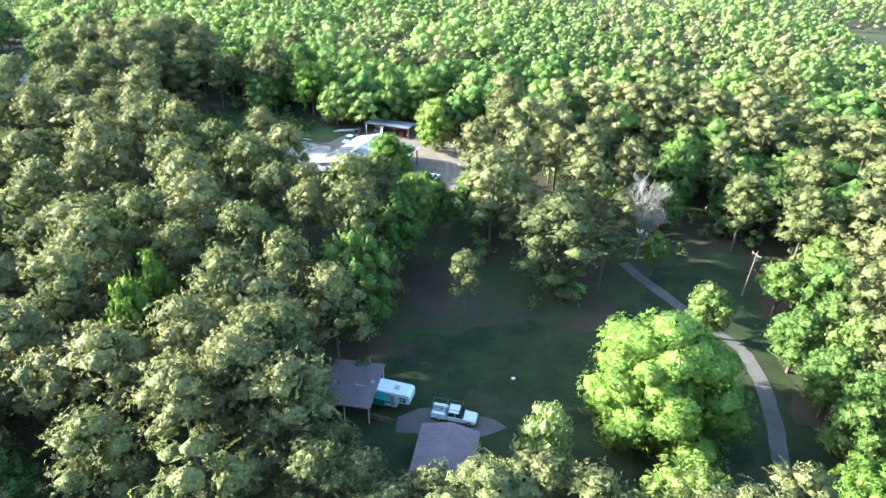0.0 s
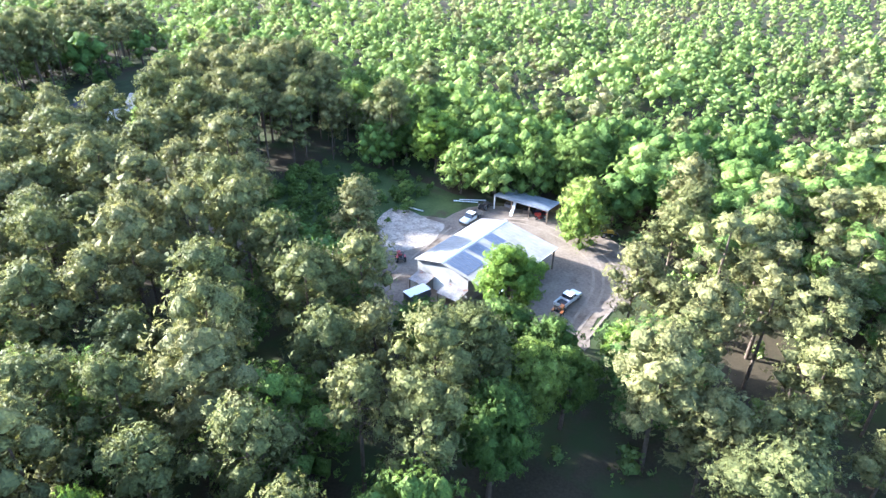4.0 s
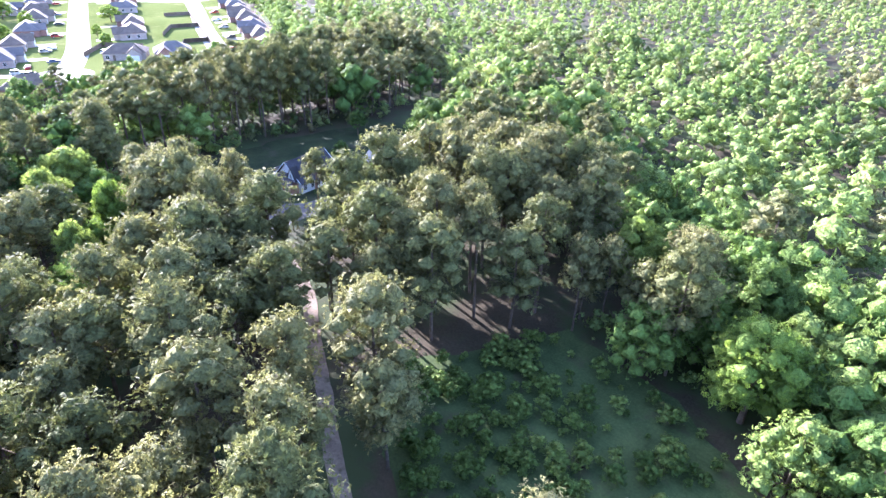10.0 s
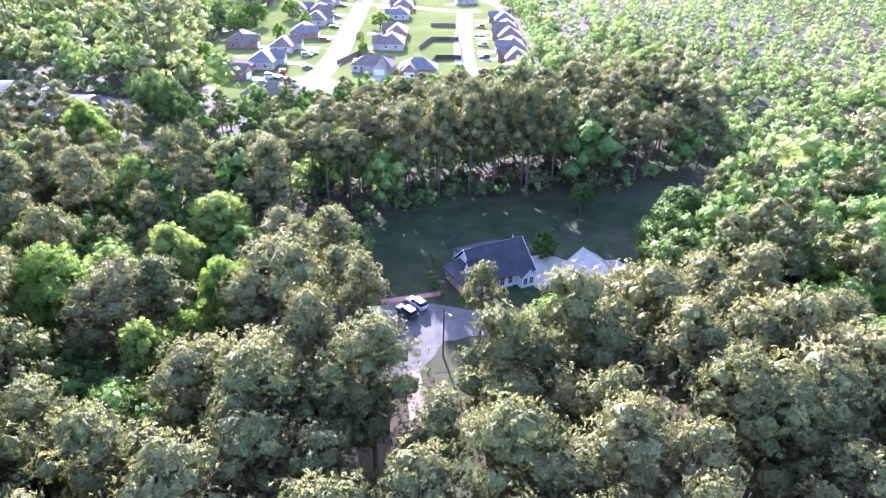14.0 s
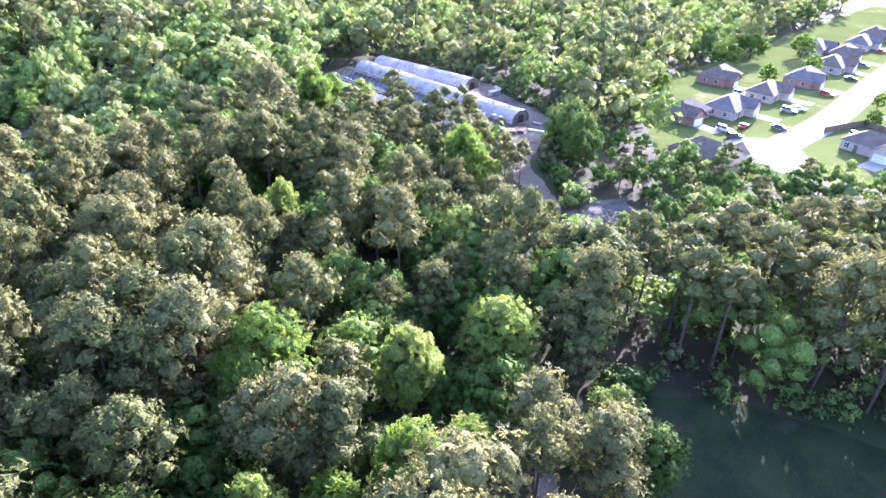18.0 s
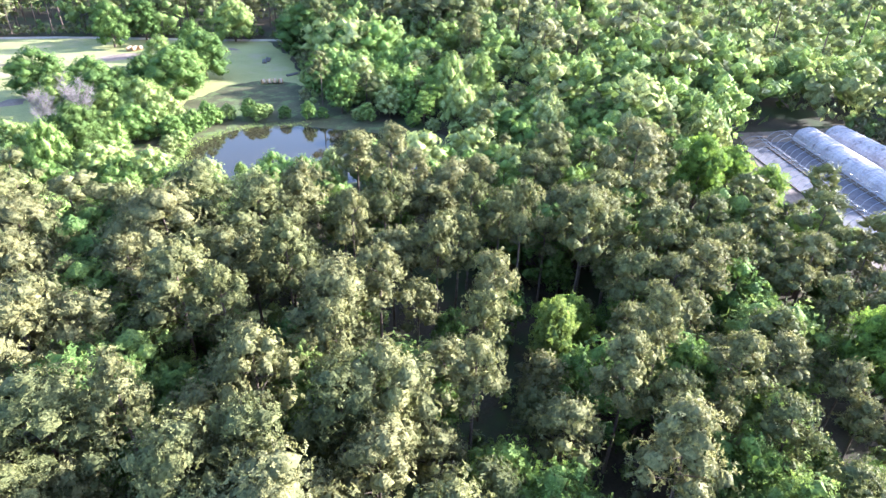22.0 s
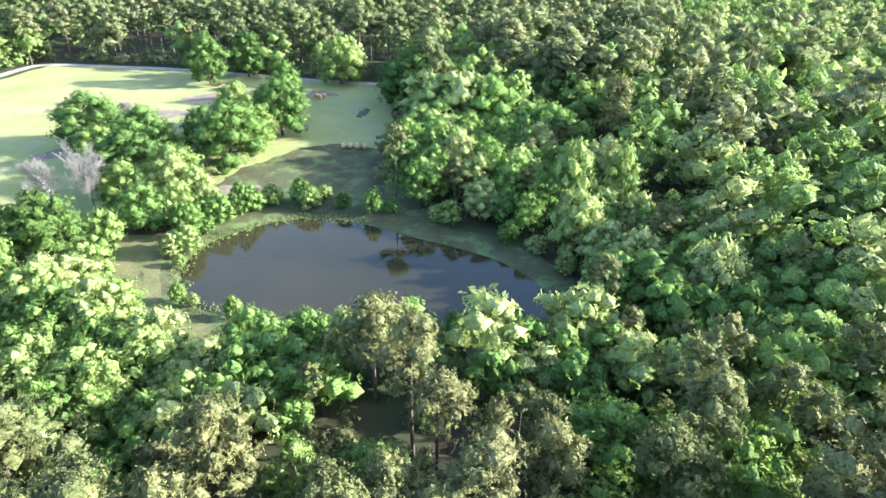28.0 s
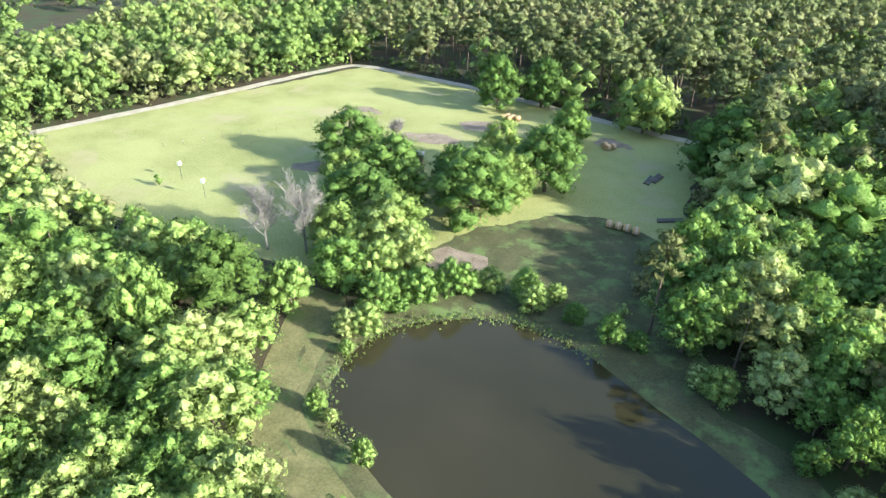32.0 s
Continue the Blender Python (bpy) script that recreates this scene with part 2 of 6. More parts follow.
# ---- ground and clearings ----
def inside(P, poly):
    """Which of the points P lie in the outline poly."""
    P, hit = np.asarray(P), np.zeros(len(P), bool)
    for (ax, ay), (bx, by) in zip(poly, poly[1:] + poly[:1]):
        if ay != by:
            hit ^= ((ay > P[:, 1]) != (by > P[:, 1])) & (P[:, 0] < (bx - ax) * (P[:, 1] - ay) / (by - ay) + ax)
    return hit


def ragged(poly, step=3.0, wobble=0.8, seed=0):
    """The outline with more corners, wandering a little."""
    out = []
    for (ax, ay), (bx, by) in zip(poly, poly[1:] + poly[:1]):
        n = max(1, int(math.hypot(bx - ax, by - ay) / step))
        for i in range(n):
            x, y = ax + (bx - ax) * i / n, ay + (by - ay) * i / n
            v = noise.noise_vector(Vector((x * 0.15, y * 0.15, seed)))
            w = noise.noise_vector(Vector((x * 0.6, y * 0.6, seed + 9)))
            out.append((x + wobble * (2 * v.x + w.x), y + wobble * (2 * v.y + w.y)))
    return out


def band(line, width):
    """The outline of a lane of that width along a line."""
    left, right = [], []
    for i, p in enumerate(line):
        a, b = Vector(line[max(0, i - 1)]), Vector(line[min(len(line) - 1, i + 1)])
        d = (b - a).normalized()
        left.append((p[0] - d.y * width / 2, p[1] + d.x * width / 2))
        right.append((p[0] + d.y * width / 2, p[1] - d.x * width / 2))
    return left + right[::-1]


def smooth(line, n=6):
    """More points along a line, rounding its corners."""
    P = [line[0]] + list(line) + [line[-1]]
    out = []
    for a, b, c, d in zip(P, P[1:], P[2:], P[3:]):
        for i in range(n):
            t = i / n
            out.append(tuple(0.5 * (2 * b[k] + (c[k] - a[k]) * t + (2 * a[k] - 5 * b[k] + 4 * c[k] - d[k]) * t * t + (3 * b[k] - a[k] - 3 * c[k] + d[k]) * t ** 3) for k in (0, 1)))
    return out + [tuple(line[-1])]


def sheet(name, poly, z, material, label, category, kind="structure"):
    faces = []
    for a, b, c in tessellate_polygon([[Vector((x, y, 0)) for x, y in poly]]):
        (ax, ay), (bx, by), (cx, cy) = poly[a], poly[b], poly[c]
        faces.append((a, b, c) if (bx - ax) * (cy - ay) > (by - ay) * (cx - ax) else (a, c, b))
    me = bpy.data.meshes.new(name)
    me.from_pydata([(x, y, z) for x, y in poly], [], faces)
    me.materials.append(material)
    return tagged(new(name, me), label, category, kind=kind)


POND = smooth([(-138, -9), (-141, -17), (-147, -22), (-157, -26), (-169, -23.5), (-180, -15.5), (-191, -7.5), (-198, 0), (-201, 9),
               (-197, 17), (-186, 20), (-171, 18.5), (-157, 13), (-147, 7), (-140, 2), (-138, -9)], 5)[:-1]
YARD_A = [(-14, 42), (-13, 62), (-6, 72), (-3, 79), (6, 80), (14, 81), (26, 81), (34, 87), (38, 94), (41, 100), (52, 103), (60, 97), (58, 87), (51, 76), (50, 48), (20, 40)]
LOT = [(-43, 155), (-39, 162), (-30, 159.5), (-26, 168), (-18, 170), (-7, 171), (2, 164), (9, 158), (14, 151), (9, 140), (4, 133), (2, 122), (-8, 121), (-16, 124),
       (-30, 122), (-40, 128), (-44, 130), (-38, 141)]
LANE = [(-78, 160), (-70, 172), (-66, 184), (-45, 181), (-28, 172), (-27, 165), (-30, 159), (-40, 160), (-37, 146), (-40, 131), (-47, 132), (-56, 139), (-66, 146), (-74, 153)]
YARD_H = [(-168, 160), (-171, 175), (-171, 194), (-168, 214), (-160, 232), (-146, 230), (-131, 212), (-122, 205), (-119, 188), (-119, 176), (-121, 165), (-128, 160), (-139, 162), (-149, 156)]
PADDOCK = [(-15, -62), (-62, -168), (-88, -163), (-114, -156), (-158, -137), (-183, -128), (-186, -100), (-184, -72), (-179, -50), (-172, -32), (-150, -31), (-138, -26), (-128, -26), (-118, -27), (-106, -28), (-83, -29), (-59, -33), (-40, -47)]
GRASSY_BANK = [(-123, -23), (-125, -14), (-127, -6), (-131, 5), (-140, 17), (-150, 20.5), (-156, 17.5), (-153, 14.5), (-145, 9.8), (-137.6, 3.4), (-134.8, -8), (-134.4, -16), (-131, -22)]
SUBURB = [(-256, 152), (-258, 240), (-263, 258), (-300, 275), (-360, 299), (-420, 312), (-560, 324), (-600, 240), (-470, 190), (-400, 165), (-340, 140), (-320, 142), (-300, 140), (-280, 146)]
NURSERY = [(-256, 102), (-264, 122), (-276, 120), (-290, 100), (-303, 88), (-312, 60), (-314, 36), (-296, 32), (-283, 28), (-268, 50), (-254, 62), (-246, 84)]
BRUSH = [(-210, 139), (-218, 137), (-226, 140), (-231, 147), (-223, 153), (-212, 151)]
DRIVE_A = smooth([(41, 30), (42.9, 49.8), (44.9, 57.7), (47.2, 67.2), (47.6, 76), (44.3, 82), (39.9, 90.8), (35.4, 101)])
DRIVE_H = smooth([(-40, 128), (-55, 133.5), (-68, 140), (-75.2, 143.8), (-89.2, 151.7), (-102, 159), (-117, 164), (-122, 165)])
DRIVE_N = smooth([(-140, 157), (-146, 153), (-158, 148), (-167, 144.5), (-184, 137.4), (-196, 133), (-208, 132.5), (-220, 131), (-230, 123.8), (-246, 118), (-262, 118)])
PASTURE_ROAD = smooth([(4, -20), (-14, -60), (-33, -106), (-53, -161), (-63, -170), (-88, -164), (-114, -156.5), (-158, -137.5), (-183, -128.5), (-205, -122)], 4)

# the ground, with the pond's basin sunk into it; cells are small round the pond
gx = np.concatenate([np.arange(-1500, -640, 60), np.arange(-640, -210, 10), np.arange(-210, -130, 1.6), np.arange(-130, 330, 10), np.arange(330, 1300, 60)])
gy = np.concatenate([np.arange(-1400, -560, 60), np.arange(-560, -36, 10), np.arange(-36, 30, 1.6), np.arange(30, 640, 10), np.arange(640, 1600, 60)])
GX, GY = np.meshgrid(gx, gy)
flat = np.stack([GX.ravel(), GY.ravel()], 1)
wet = inside(flat, POND)
pp = np.array(POND)
near = np.full(len(flat), 99.0)
close = (flat[:, 0] > -215) & (flat[:, 0] < -125) & (flat[:, 1] > -40) & (flat[:, 1] < 34)
near[close] = np.sqrt(((flat[close][:, None, :] - pp[None]) ** 2).sum(2)).min(1)
depth = np.where(wet, -0.95 - 0.5 * np.minimum(near, 5), np.where(near < 5.5, -0.95 * (1 - near / 5.5), 0.0))
nx, ny = len(gx), len(gy)
idx = np.arange(nx * ny).reshape(ny, nx)
quads = np.stack([idx[:-1, :-1], idx[:-1, 1:], idx[1:, 1:], idx[1:, :-1]], 2).reshape(-1, 4)


def mesh_arrays(name, V, Q, materials, which=None, tone=None, smooth_shade=False, clump=None):
    """A mesh of quads from arrays, with a material number and a tone for each face or vertex."""
    me = bpy.data.meshes.new(name)
    me.vertices.add(len(V))
    me.vertices.foreach_set("co", np.ascontiguousarray(V, np.float32).ravel())
    me.loops.add(4 * len(Q))
    me.loops.foreach_set("vertex_index", np.ascontiguousarray(Q, np.int32).ravel())
    me.polygons.add(len(Q))
    me.polygons.foreach_set("loop_start", np.arange(0, 4 * len(Q), 4, dtype=np.int32))
    if which is not None:
        me.polygons.foreach_set("material_index", np.ascontiguousarray(which, np.int32))
    if tone is not None:
        me.attributes.new("tone", "FLOAT", "POINT").data.foreach_set("value", np.ascontiguousarray(tone, np.float32))
    if clump is not None:
        me.attributes.new("clump", "FLOAT_VECTOR", "POINT").data.foreach_set("vector", np.ascontiguousarray(clump, np.float32).ravel())
    for m in materials:
        me.materials.append(m)
    me.update(calc_edges=True)
    if smooth_shade:
        me.shade_smooth()
    return me


kind_of = np.where(wet[quads].all(1), 1, 0)
tagged(new("ground", mesh_arrays("ground", np.column_stack([flat, depth]), quads, [FLOOR, MUD], which=kind_of, smooth_shade=True)), "shaded forest floor of pine litter and low weeds", "ground", kind="structure")

# ---- water, yards, lanes ----
# sandy soil, toned down so the house drive looks shaded by pines
PATH = patchy("shade_toned_sandy_path", (0.15, 0.112, 0.08), (0.27, 0.21, 0.155), 0.25, 2.5, extra=(0.3, 0.57, (0.1, 0.085, 0.05)))
# gravel for the court, its colour lowered in place of tree shade
COURTGRAVEL = patchy("shade_toned_court_gravel", (0.075, 0.07, 0.068), (0.14, 0.13, 0.122), 0.25, 5.0)
m_water, nt, b = mat("brown_pond_water", 0.03)
wc = ramp(nt, noise_at(nt, 0.03, 3.0), [(0.4, (0.026, 0.023, 0.011)), (0.65, (0.037, 0.031, 0.016))])
nt.links.new(wc, b.inputs["Base Color"])
b.inputs["IOR"].default_value = 1.33
bump(nt, b, noise_at(nt, 1.4, 3.0), 0.05, 0.05)
far_out = [(x + (x + 169) * 0.05, y + (y + 2) * 0.08) for x, y in POND]
sheet("pond_water", far_out, -0.5, m_water, "still muddy brown pond reflecting sky and trees", "water")

ring, rim_n = [], len(POND)
for off, z in ((-1.2, -1.0), (0.0, -0.47), (1.6, -0.22), (3.4, -0.03), (6.0, 0.045)):
    for i in range(rim_n):
        (ax, ay), (bx, by), (x, y) = POND[i - 1], POND[(i + 1) % rim_n], POND[i]
        n = Vector((by - ay, ax - bx)).normalized()
        if (x + 169) * n.x + (y + 2) * n.y < 0:
            n = -n
        w = off + (0.5 + 0.25 * off) * noise.noise(Vector((x * 0.25, y * 0.25, off))) * (0.3 if off < 1 else 1)
        ring.append((x + n.x * w, y + n.y * w, z + (0.06 * noise.noise(Vector((x, y, 2))) if 0 < off < 7 else 0)))
ring_q = [(k * rim_n + i, k * rim_n + (i + 1) % rim_n, (k + 1) * rim_n + (i + 1) % rim_n, (k + 1) * rim_n + i) for k in range(4) for i in range(rim_n)]
# the bank's dark colour includes shade from the trees over it
tagged(new("pond_bank", mesh_arrays("pond_bank", np.array(ring), np.array(ring_q), [SHADED_EARTH], smooth_shade=True)), "sloping grassy earth bank round a pond", "bank", kind="structure")
# both yard lawns carry tree shade in their colour
sheet("yard_homestead", ragged(YARD_A, 2.0, 1.6, 1), 0.03, SHADED_LAWN, "mown shaded grass yard round a homestead", "lawn")
sheet("dirt_lot", ragged(LOT, seed=2), 0.06, DIRT, "sandy dirt yard with tyre tracks round a barn", "dirt lot")
MEADOW = patchy("rough_meadow_grass", (0.03, 0.048, 0.016), (0.078, 0.105, 0.034), 0.2, 2.5, extra=(0.12, 0.56, (0.06, 0.05, 0.028)))
sheet("grass_clearing", ragged(LANE, seed=3), 0.03, MEADOW, "grassy clearing between pines with long shadows", "grass")
sheet("yard_house", ragged(YARD_H, seed=4), 0.03, SHADED_LAWN, "shaded lawn round a brick house", "lawn")
sheet("pasture", ragged(PADDOCK, seed=5), 0.03, PASTURE, "pale sunlit grazing pasture with dry patches", "pasture")
VERGE = patchy("dry_bank_grass", (0.085, 0.09, 0.034), (0.19, 0.165, 0.075), 0.3, 2.5, extra=(0.25, 0.55, (0.1, 0.13, 0.04)))
sheet("pond_verge", ragged(GRASSY_BANK, 2.5, 0.25, 15), 0.055, VERGE, "rough dry grass verge sloping to a pond", "grass")
sheet("nursery_ground", ragged(NURSERY, seed=6), 0.03, DIRT, "bare sandy ground round plastic greenhouses", "dirt lot")
sheet("suburb_lawn", ragged(SUBURB, seed=7), 0.03, SUBLAWN, "mown yellow-green lawns between suburban houses", "lawn")
DEBRIS = patchy("grey_debris", (0.07, 0.062, 0.054), (0.14, 0.125, 0.11), 0.4, 3.0, extra=(0.5, 0.56, (0.05, 0.055, 0.03)))
sheet("brush_clearing", ragged(BRUSH, seed=8), 0.03, DEBRIS, "cleared ground with grey brush and debris", "clearing")
sheet("homestead_drive", ragged(band(DRIVE_A, 2.2), 1.2, 0.2, 41), 0.09, GRAVEL, "curving grey gravel driveway through grass", "driveway")
sheet("house_drive", ragged(band(DRIVE_H, 2.3), 1.2, 0.2, 42), 0.1, PATH, "narrow sandy drive between tall pines", "driveway")
sheet("nursery_drive", ragged(band(DRIVE_N, 2.4), 1.2, 0.3, 43), 0.09, PATH, "pale sandy track to the greenhouses", "driveway")
sheet("pasture_road", ragged(band(PASTURE_ROAD, 3.8), 4.0, 0.25, 31), 0.08, TRACKROAD, "pale dirt road along the pasture edge", "road")
sheet("parking_court", ragged([(-139, 163), (-140, 168), (-137, 174), (-133, 180), (-130, 190), (-133, 196), (-128, 199), (-124, 194), (-126, 180), (-127, 172), (-121, 166), (-119, 162), (-128, 162)], 2.0, 0.4, 9), 0.07, COURTGRAVEL, "grey gravel parking court before the house", "driveway")
for i, (x, y, a, c) in enumerate(((-128, -118, 8, 5), (-116, -101.5, 8.5, 4), (-164.5, -117, 6, 4), (-144, -40, 6, 5), (-96, -70, 5, 3), (-88, -118, 7, 3))):
    sheet("bare_patch", ragged([(x + a * math.cos(t), y + c * math.sin(t)) for t in (2 * math.pi * k / 12 for k in range(12))], 1.5, 1.3, 50 + i), 0.062 + 0.004 * i, PATH, "bare trodden brown soil in the pasture", "soil")
sheet("sandy_track", ragged([(-268, 120.5), (-256, 120), (-241, 121), (-232.5, 126), (-224, 132.5), (-217, 136), (-213, 134.5), (-215, 131), (-222, 128), (-228, 122), (-236, 117.5), (-244, 113), (-256, 109), (-266, 112)], 1.5, 0.5, 61), 0.11, DIRT, "pale sandy track with ruts before greenhouses", "track")
sheet("patio", [(-145, 193.4), (-146.2, 196.5), (-146, 200.5), (-142, 202.8), (-138.6, 202), (-138.6, 199.2), (-134.6, 193.2), (-136.4, 192.4)], 0.12, ROAD, "pale concrete patio between house and garage", "patio")
# bare soil, spread wider and darker to stand for tree shade
sheet("worn_shaded_earth", ragged([(-140, -27.5), (-135, -36), (-141, -49), (-150, -61), (-163, -69), (-176, -66), (-184, -52), (-184, -36), (-193, -19), (-187, -17.5), (-172, -27), (-156, -30)], 1.5, 1.2, 21), 0.05, SHADED_EARTH, "worn bare earth, coloured darker for tree shade, beside a pond", "earth")
TRACK = patchy("tyre_track_dirt", (0.17, 0.135, 0.1), (0.27, 0.22, 0.17), 0.4, 3.0)
for i, line in enumerate(([(-3, 122), (0, 132), (2.5, 142), (1, 152), (-5, 159), (-14, 163), (-24, 160)], [(-1.4, 122), (1.8, 132), (4.3, 142), (2.6, 153), (-4, 161), (-13, 164.8), (-24, 162)],
                          [(1, 124), (5, 134), (8, 144), (5, 153), (-3, 160)], [(-40, 129), (-33, 134), (-30, 142), (-27.5, 150), (-25, 158)], [(-40, 130.6), (-34.4, 135), (-31.6, 142.6), (-29, 151), (-27, 157)], [(-30, 124), (-24, 126), (-20, 124.5), (-10, 123)])):
    sheet("tyre_track", ragged(band(smooth(line), 0.5), 1.2, 0.08, i), 0.105 + 0.004 * i, TRACK, "worn tyre track across sandy dirt", "tyre track")
sheet("sand_spread", ragged([(-43, 157), (-41.5, 161.4), (-38, 162.5), (-33.5, 160), (-28.6, 158.4), (-29, 154), (-29.6, 149.6), (-32.2, 145.5), (-37, 144), (-40.7, 151)], 1.5, 0.5, 11), 0.1, SAND, "heap of pale sand spread flat beside a barn", "sand")
sheet("homestead_gravel", ragged([(-5, 58), (-4.5, 60.5), (-1, 63), (3, 62.6), (8, 60.6), (10, 59), (7, 57.6), (1, 57.4)], 1.2, 0.7, 12), 0.06, GRAVEL, "worn brown gravel strip beside the carport", "gravel")

# ---- trees ----
def leaf_quads(C, N, su, sv, r, fold=0.3):
    """Small folded leaf sprays at the centres C facing N, su long and sv wide."""
    n = len(C)
    N = N / np.linalg.norm(N, axis=1, keepdims=True)
    U = np.cross(N, r.normal(size=(n, 3)))
    U /= np.linalg.norm(U, axis=1, keepdims=True)
    W = np.cross(N, U)
    su, sv = (su * r.uniform(0.6, 1.4, n))[:, None], (sv * r.uniform(0.6, 1.4, n))[:, None]
    V = np.stack([C + U * su - N * su * fold, C + W * sv, C - U * su - N * su * fold, C - W * sv], 1).reshape(-1, 3)
    return V, np.arange(4 * n).reshape(-1, 4)


def lump(c, rad, r, rings=5, segs=8, squash=0.85):
    """A rough closed lump of quads."""
    a = np.linspace(0.12, math.pi - 0.12, rings + 1)
    o = np.linspace(0, 2 * math.pi, segs, endpoint=False)
    A, O = np.meshgrid(a, o, indexing="ij")
    q = rad * r.uniform(0.68, 1.16, A.shape)
    V = np.stack([c[0] + q * np.sin(A) * np.cos(O), c[1] + q * np.sin(A) * np.sin(O), c[2] + squash * q * np.cos(A)], 2).reshape(-1, 3)
    Q = [(i * segs + j, (i + 1) * segs + j, (i + 1) * segs + (j + 1) % segs, i * segs + (j + 1) % segs) for i in range(rings) for j in range(segs)]
    return V, np.array(Q)


def tube(points, radii, segs=6):
    """A tapering limb of quads along points."""
    P, V = np.array(points, float), []
    for i, p in enumerate(P):
        d = P[min(i + 1, len(P) - 1)] - P[max(i - 1, 0)]
        d /= np.linalg.norm(d)
        u = np.cross(d, (0.3, 1, 0.1))
        u /= np.linalg.norm(u)
        w = np.cross(d, u)
        for k in range(segs):
            t = 2 * math.pi * k / segs
            V.append(p + radii[i] * (math.cos(t) * u + math.sin(t) * w))
    Q = [(i * segs + k, i * segs + (k + 1) % segs, (i + 1) * segs + (k + 1) % segs, (i + 1) * segs + k) for i in range(len(P) - 1) for k in range(segs)]
    return np.array(V), np.array(Q)


def join(bits):
    """Several meshes of arrays as one: points, quads and, where given, clump directions."""
    V, Q, n = [], [], 0
    for v, q, *_ in bits:
        V.append(v)
        Q.append(q + n)
        n += len(v)
    if len(bits[0]) > 2:
        return np.concatenate(V), np.concatenate(Q), np.concatenate([b[2] for b in bits])
    return np.concatenate(V), np.concatenate(Q)


def core_lump(c, rad, r, *shape):
    """A lump with its outward directions."""
    V, Q = lump(c, rad, r, *shape)
    N = V - np.array(c)
    return V, Q, N / np.linalg.norm(N, axis=1, keepdims=True)


def broadleaf(seed, leaves=640, size=0.6, lobes=17, low=0.12, wide=0.42, core=(3, 6), high=0.9, few=0, small=1.0, fill=0.8):
    """A round-crowned tree, 12 m high: the leaf sprays, the dense inside of the crown, and the limbs, as arrays."""
    r = np.random.default_rng(seed)
    H = 12.0
    R = wide * H
    cen = []
    for i in range(lobes):
        t = (i + 0.5) / lobes
        z = H * (low + 0.1 + (high - low - 0.2) * t)
        reach = R * math.sqrt(max(0.04, 1 - (2 * abs(t - 0.38) / 1.3) ** 2)) * 0.74
        a = 2.4 * i + r.uniform(-0.4, 0.4)
        k = r.uniform(0.7, 1.05)
        cen.append((reach * k * math.cos(a), reach * k * math.sin(a), z + r.uniform(-0.4, 0.4), small * R * r.uniform(0.3, 0.5)))
    cen.append((0, 0, H * (low + high) / 2, R * 0.62))
    cen.append((r.uniform(-0.5, 0.5), r.uniform(-0.5, 0.5), H * (high - 0.05), R * 0.34))
    weight = np.array([c[3] ** 2 for c in cen])
    pick = r.choice(len(cen), leaves, p=weight / weight.sum())
    c = np.array(cen)[pick]
    d = r.normal(size=(leaves, 3))
    d[:, 2] = np.abs(d[:, 2]) * 0.9 - 0.3
    d /= np.linalg.norm(d, axis=1, keepdims=True)
    C = c[:, :3] + d * c[:, 3:] * r.uniform(0.66, 1.12, (leaves, 1)) * np.array([1, 1, 0.85])
    sprays = (*leaf_quads(C, d + 0.7 * r.normal(size=(leaves, 3)) + (0, 0, 0.2), size, size * 0.7, r), np.repeat(d, 4, 0))
    inner = join([core_lump((x, y, z), q * fill, r, *core) for x, y, z, q in cen[-few:]])
    limbs = [tube([(0, 0, -0.3), (0.05, 0.05, H * 0.2), (0.1, 0, H * 0.45), (0, 0, H * 0.8)], [0.3, 0.22, 0.16, 0.05])]
    for x, y, z, q in cen[1:9]:
        limbs.append(tube([(0.05, 0, H * 0.2), (x * 0.5, y * 0.5, (H * 0.22 + z) / 2), (x, y, z)], [0.13, 0.08, 0.03], 4))
    return sprays, inner, join(limbs)


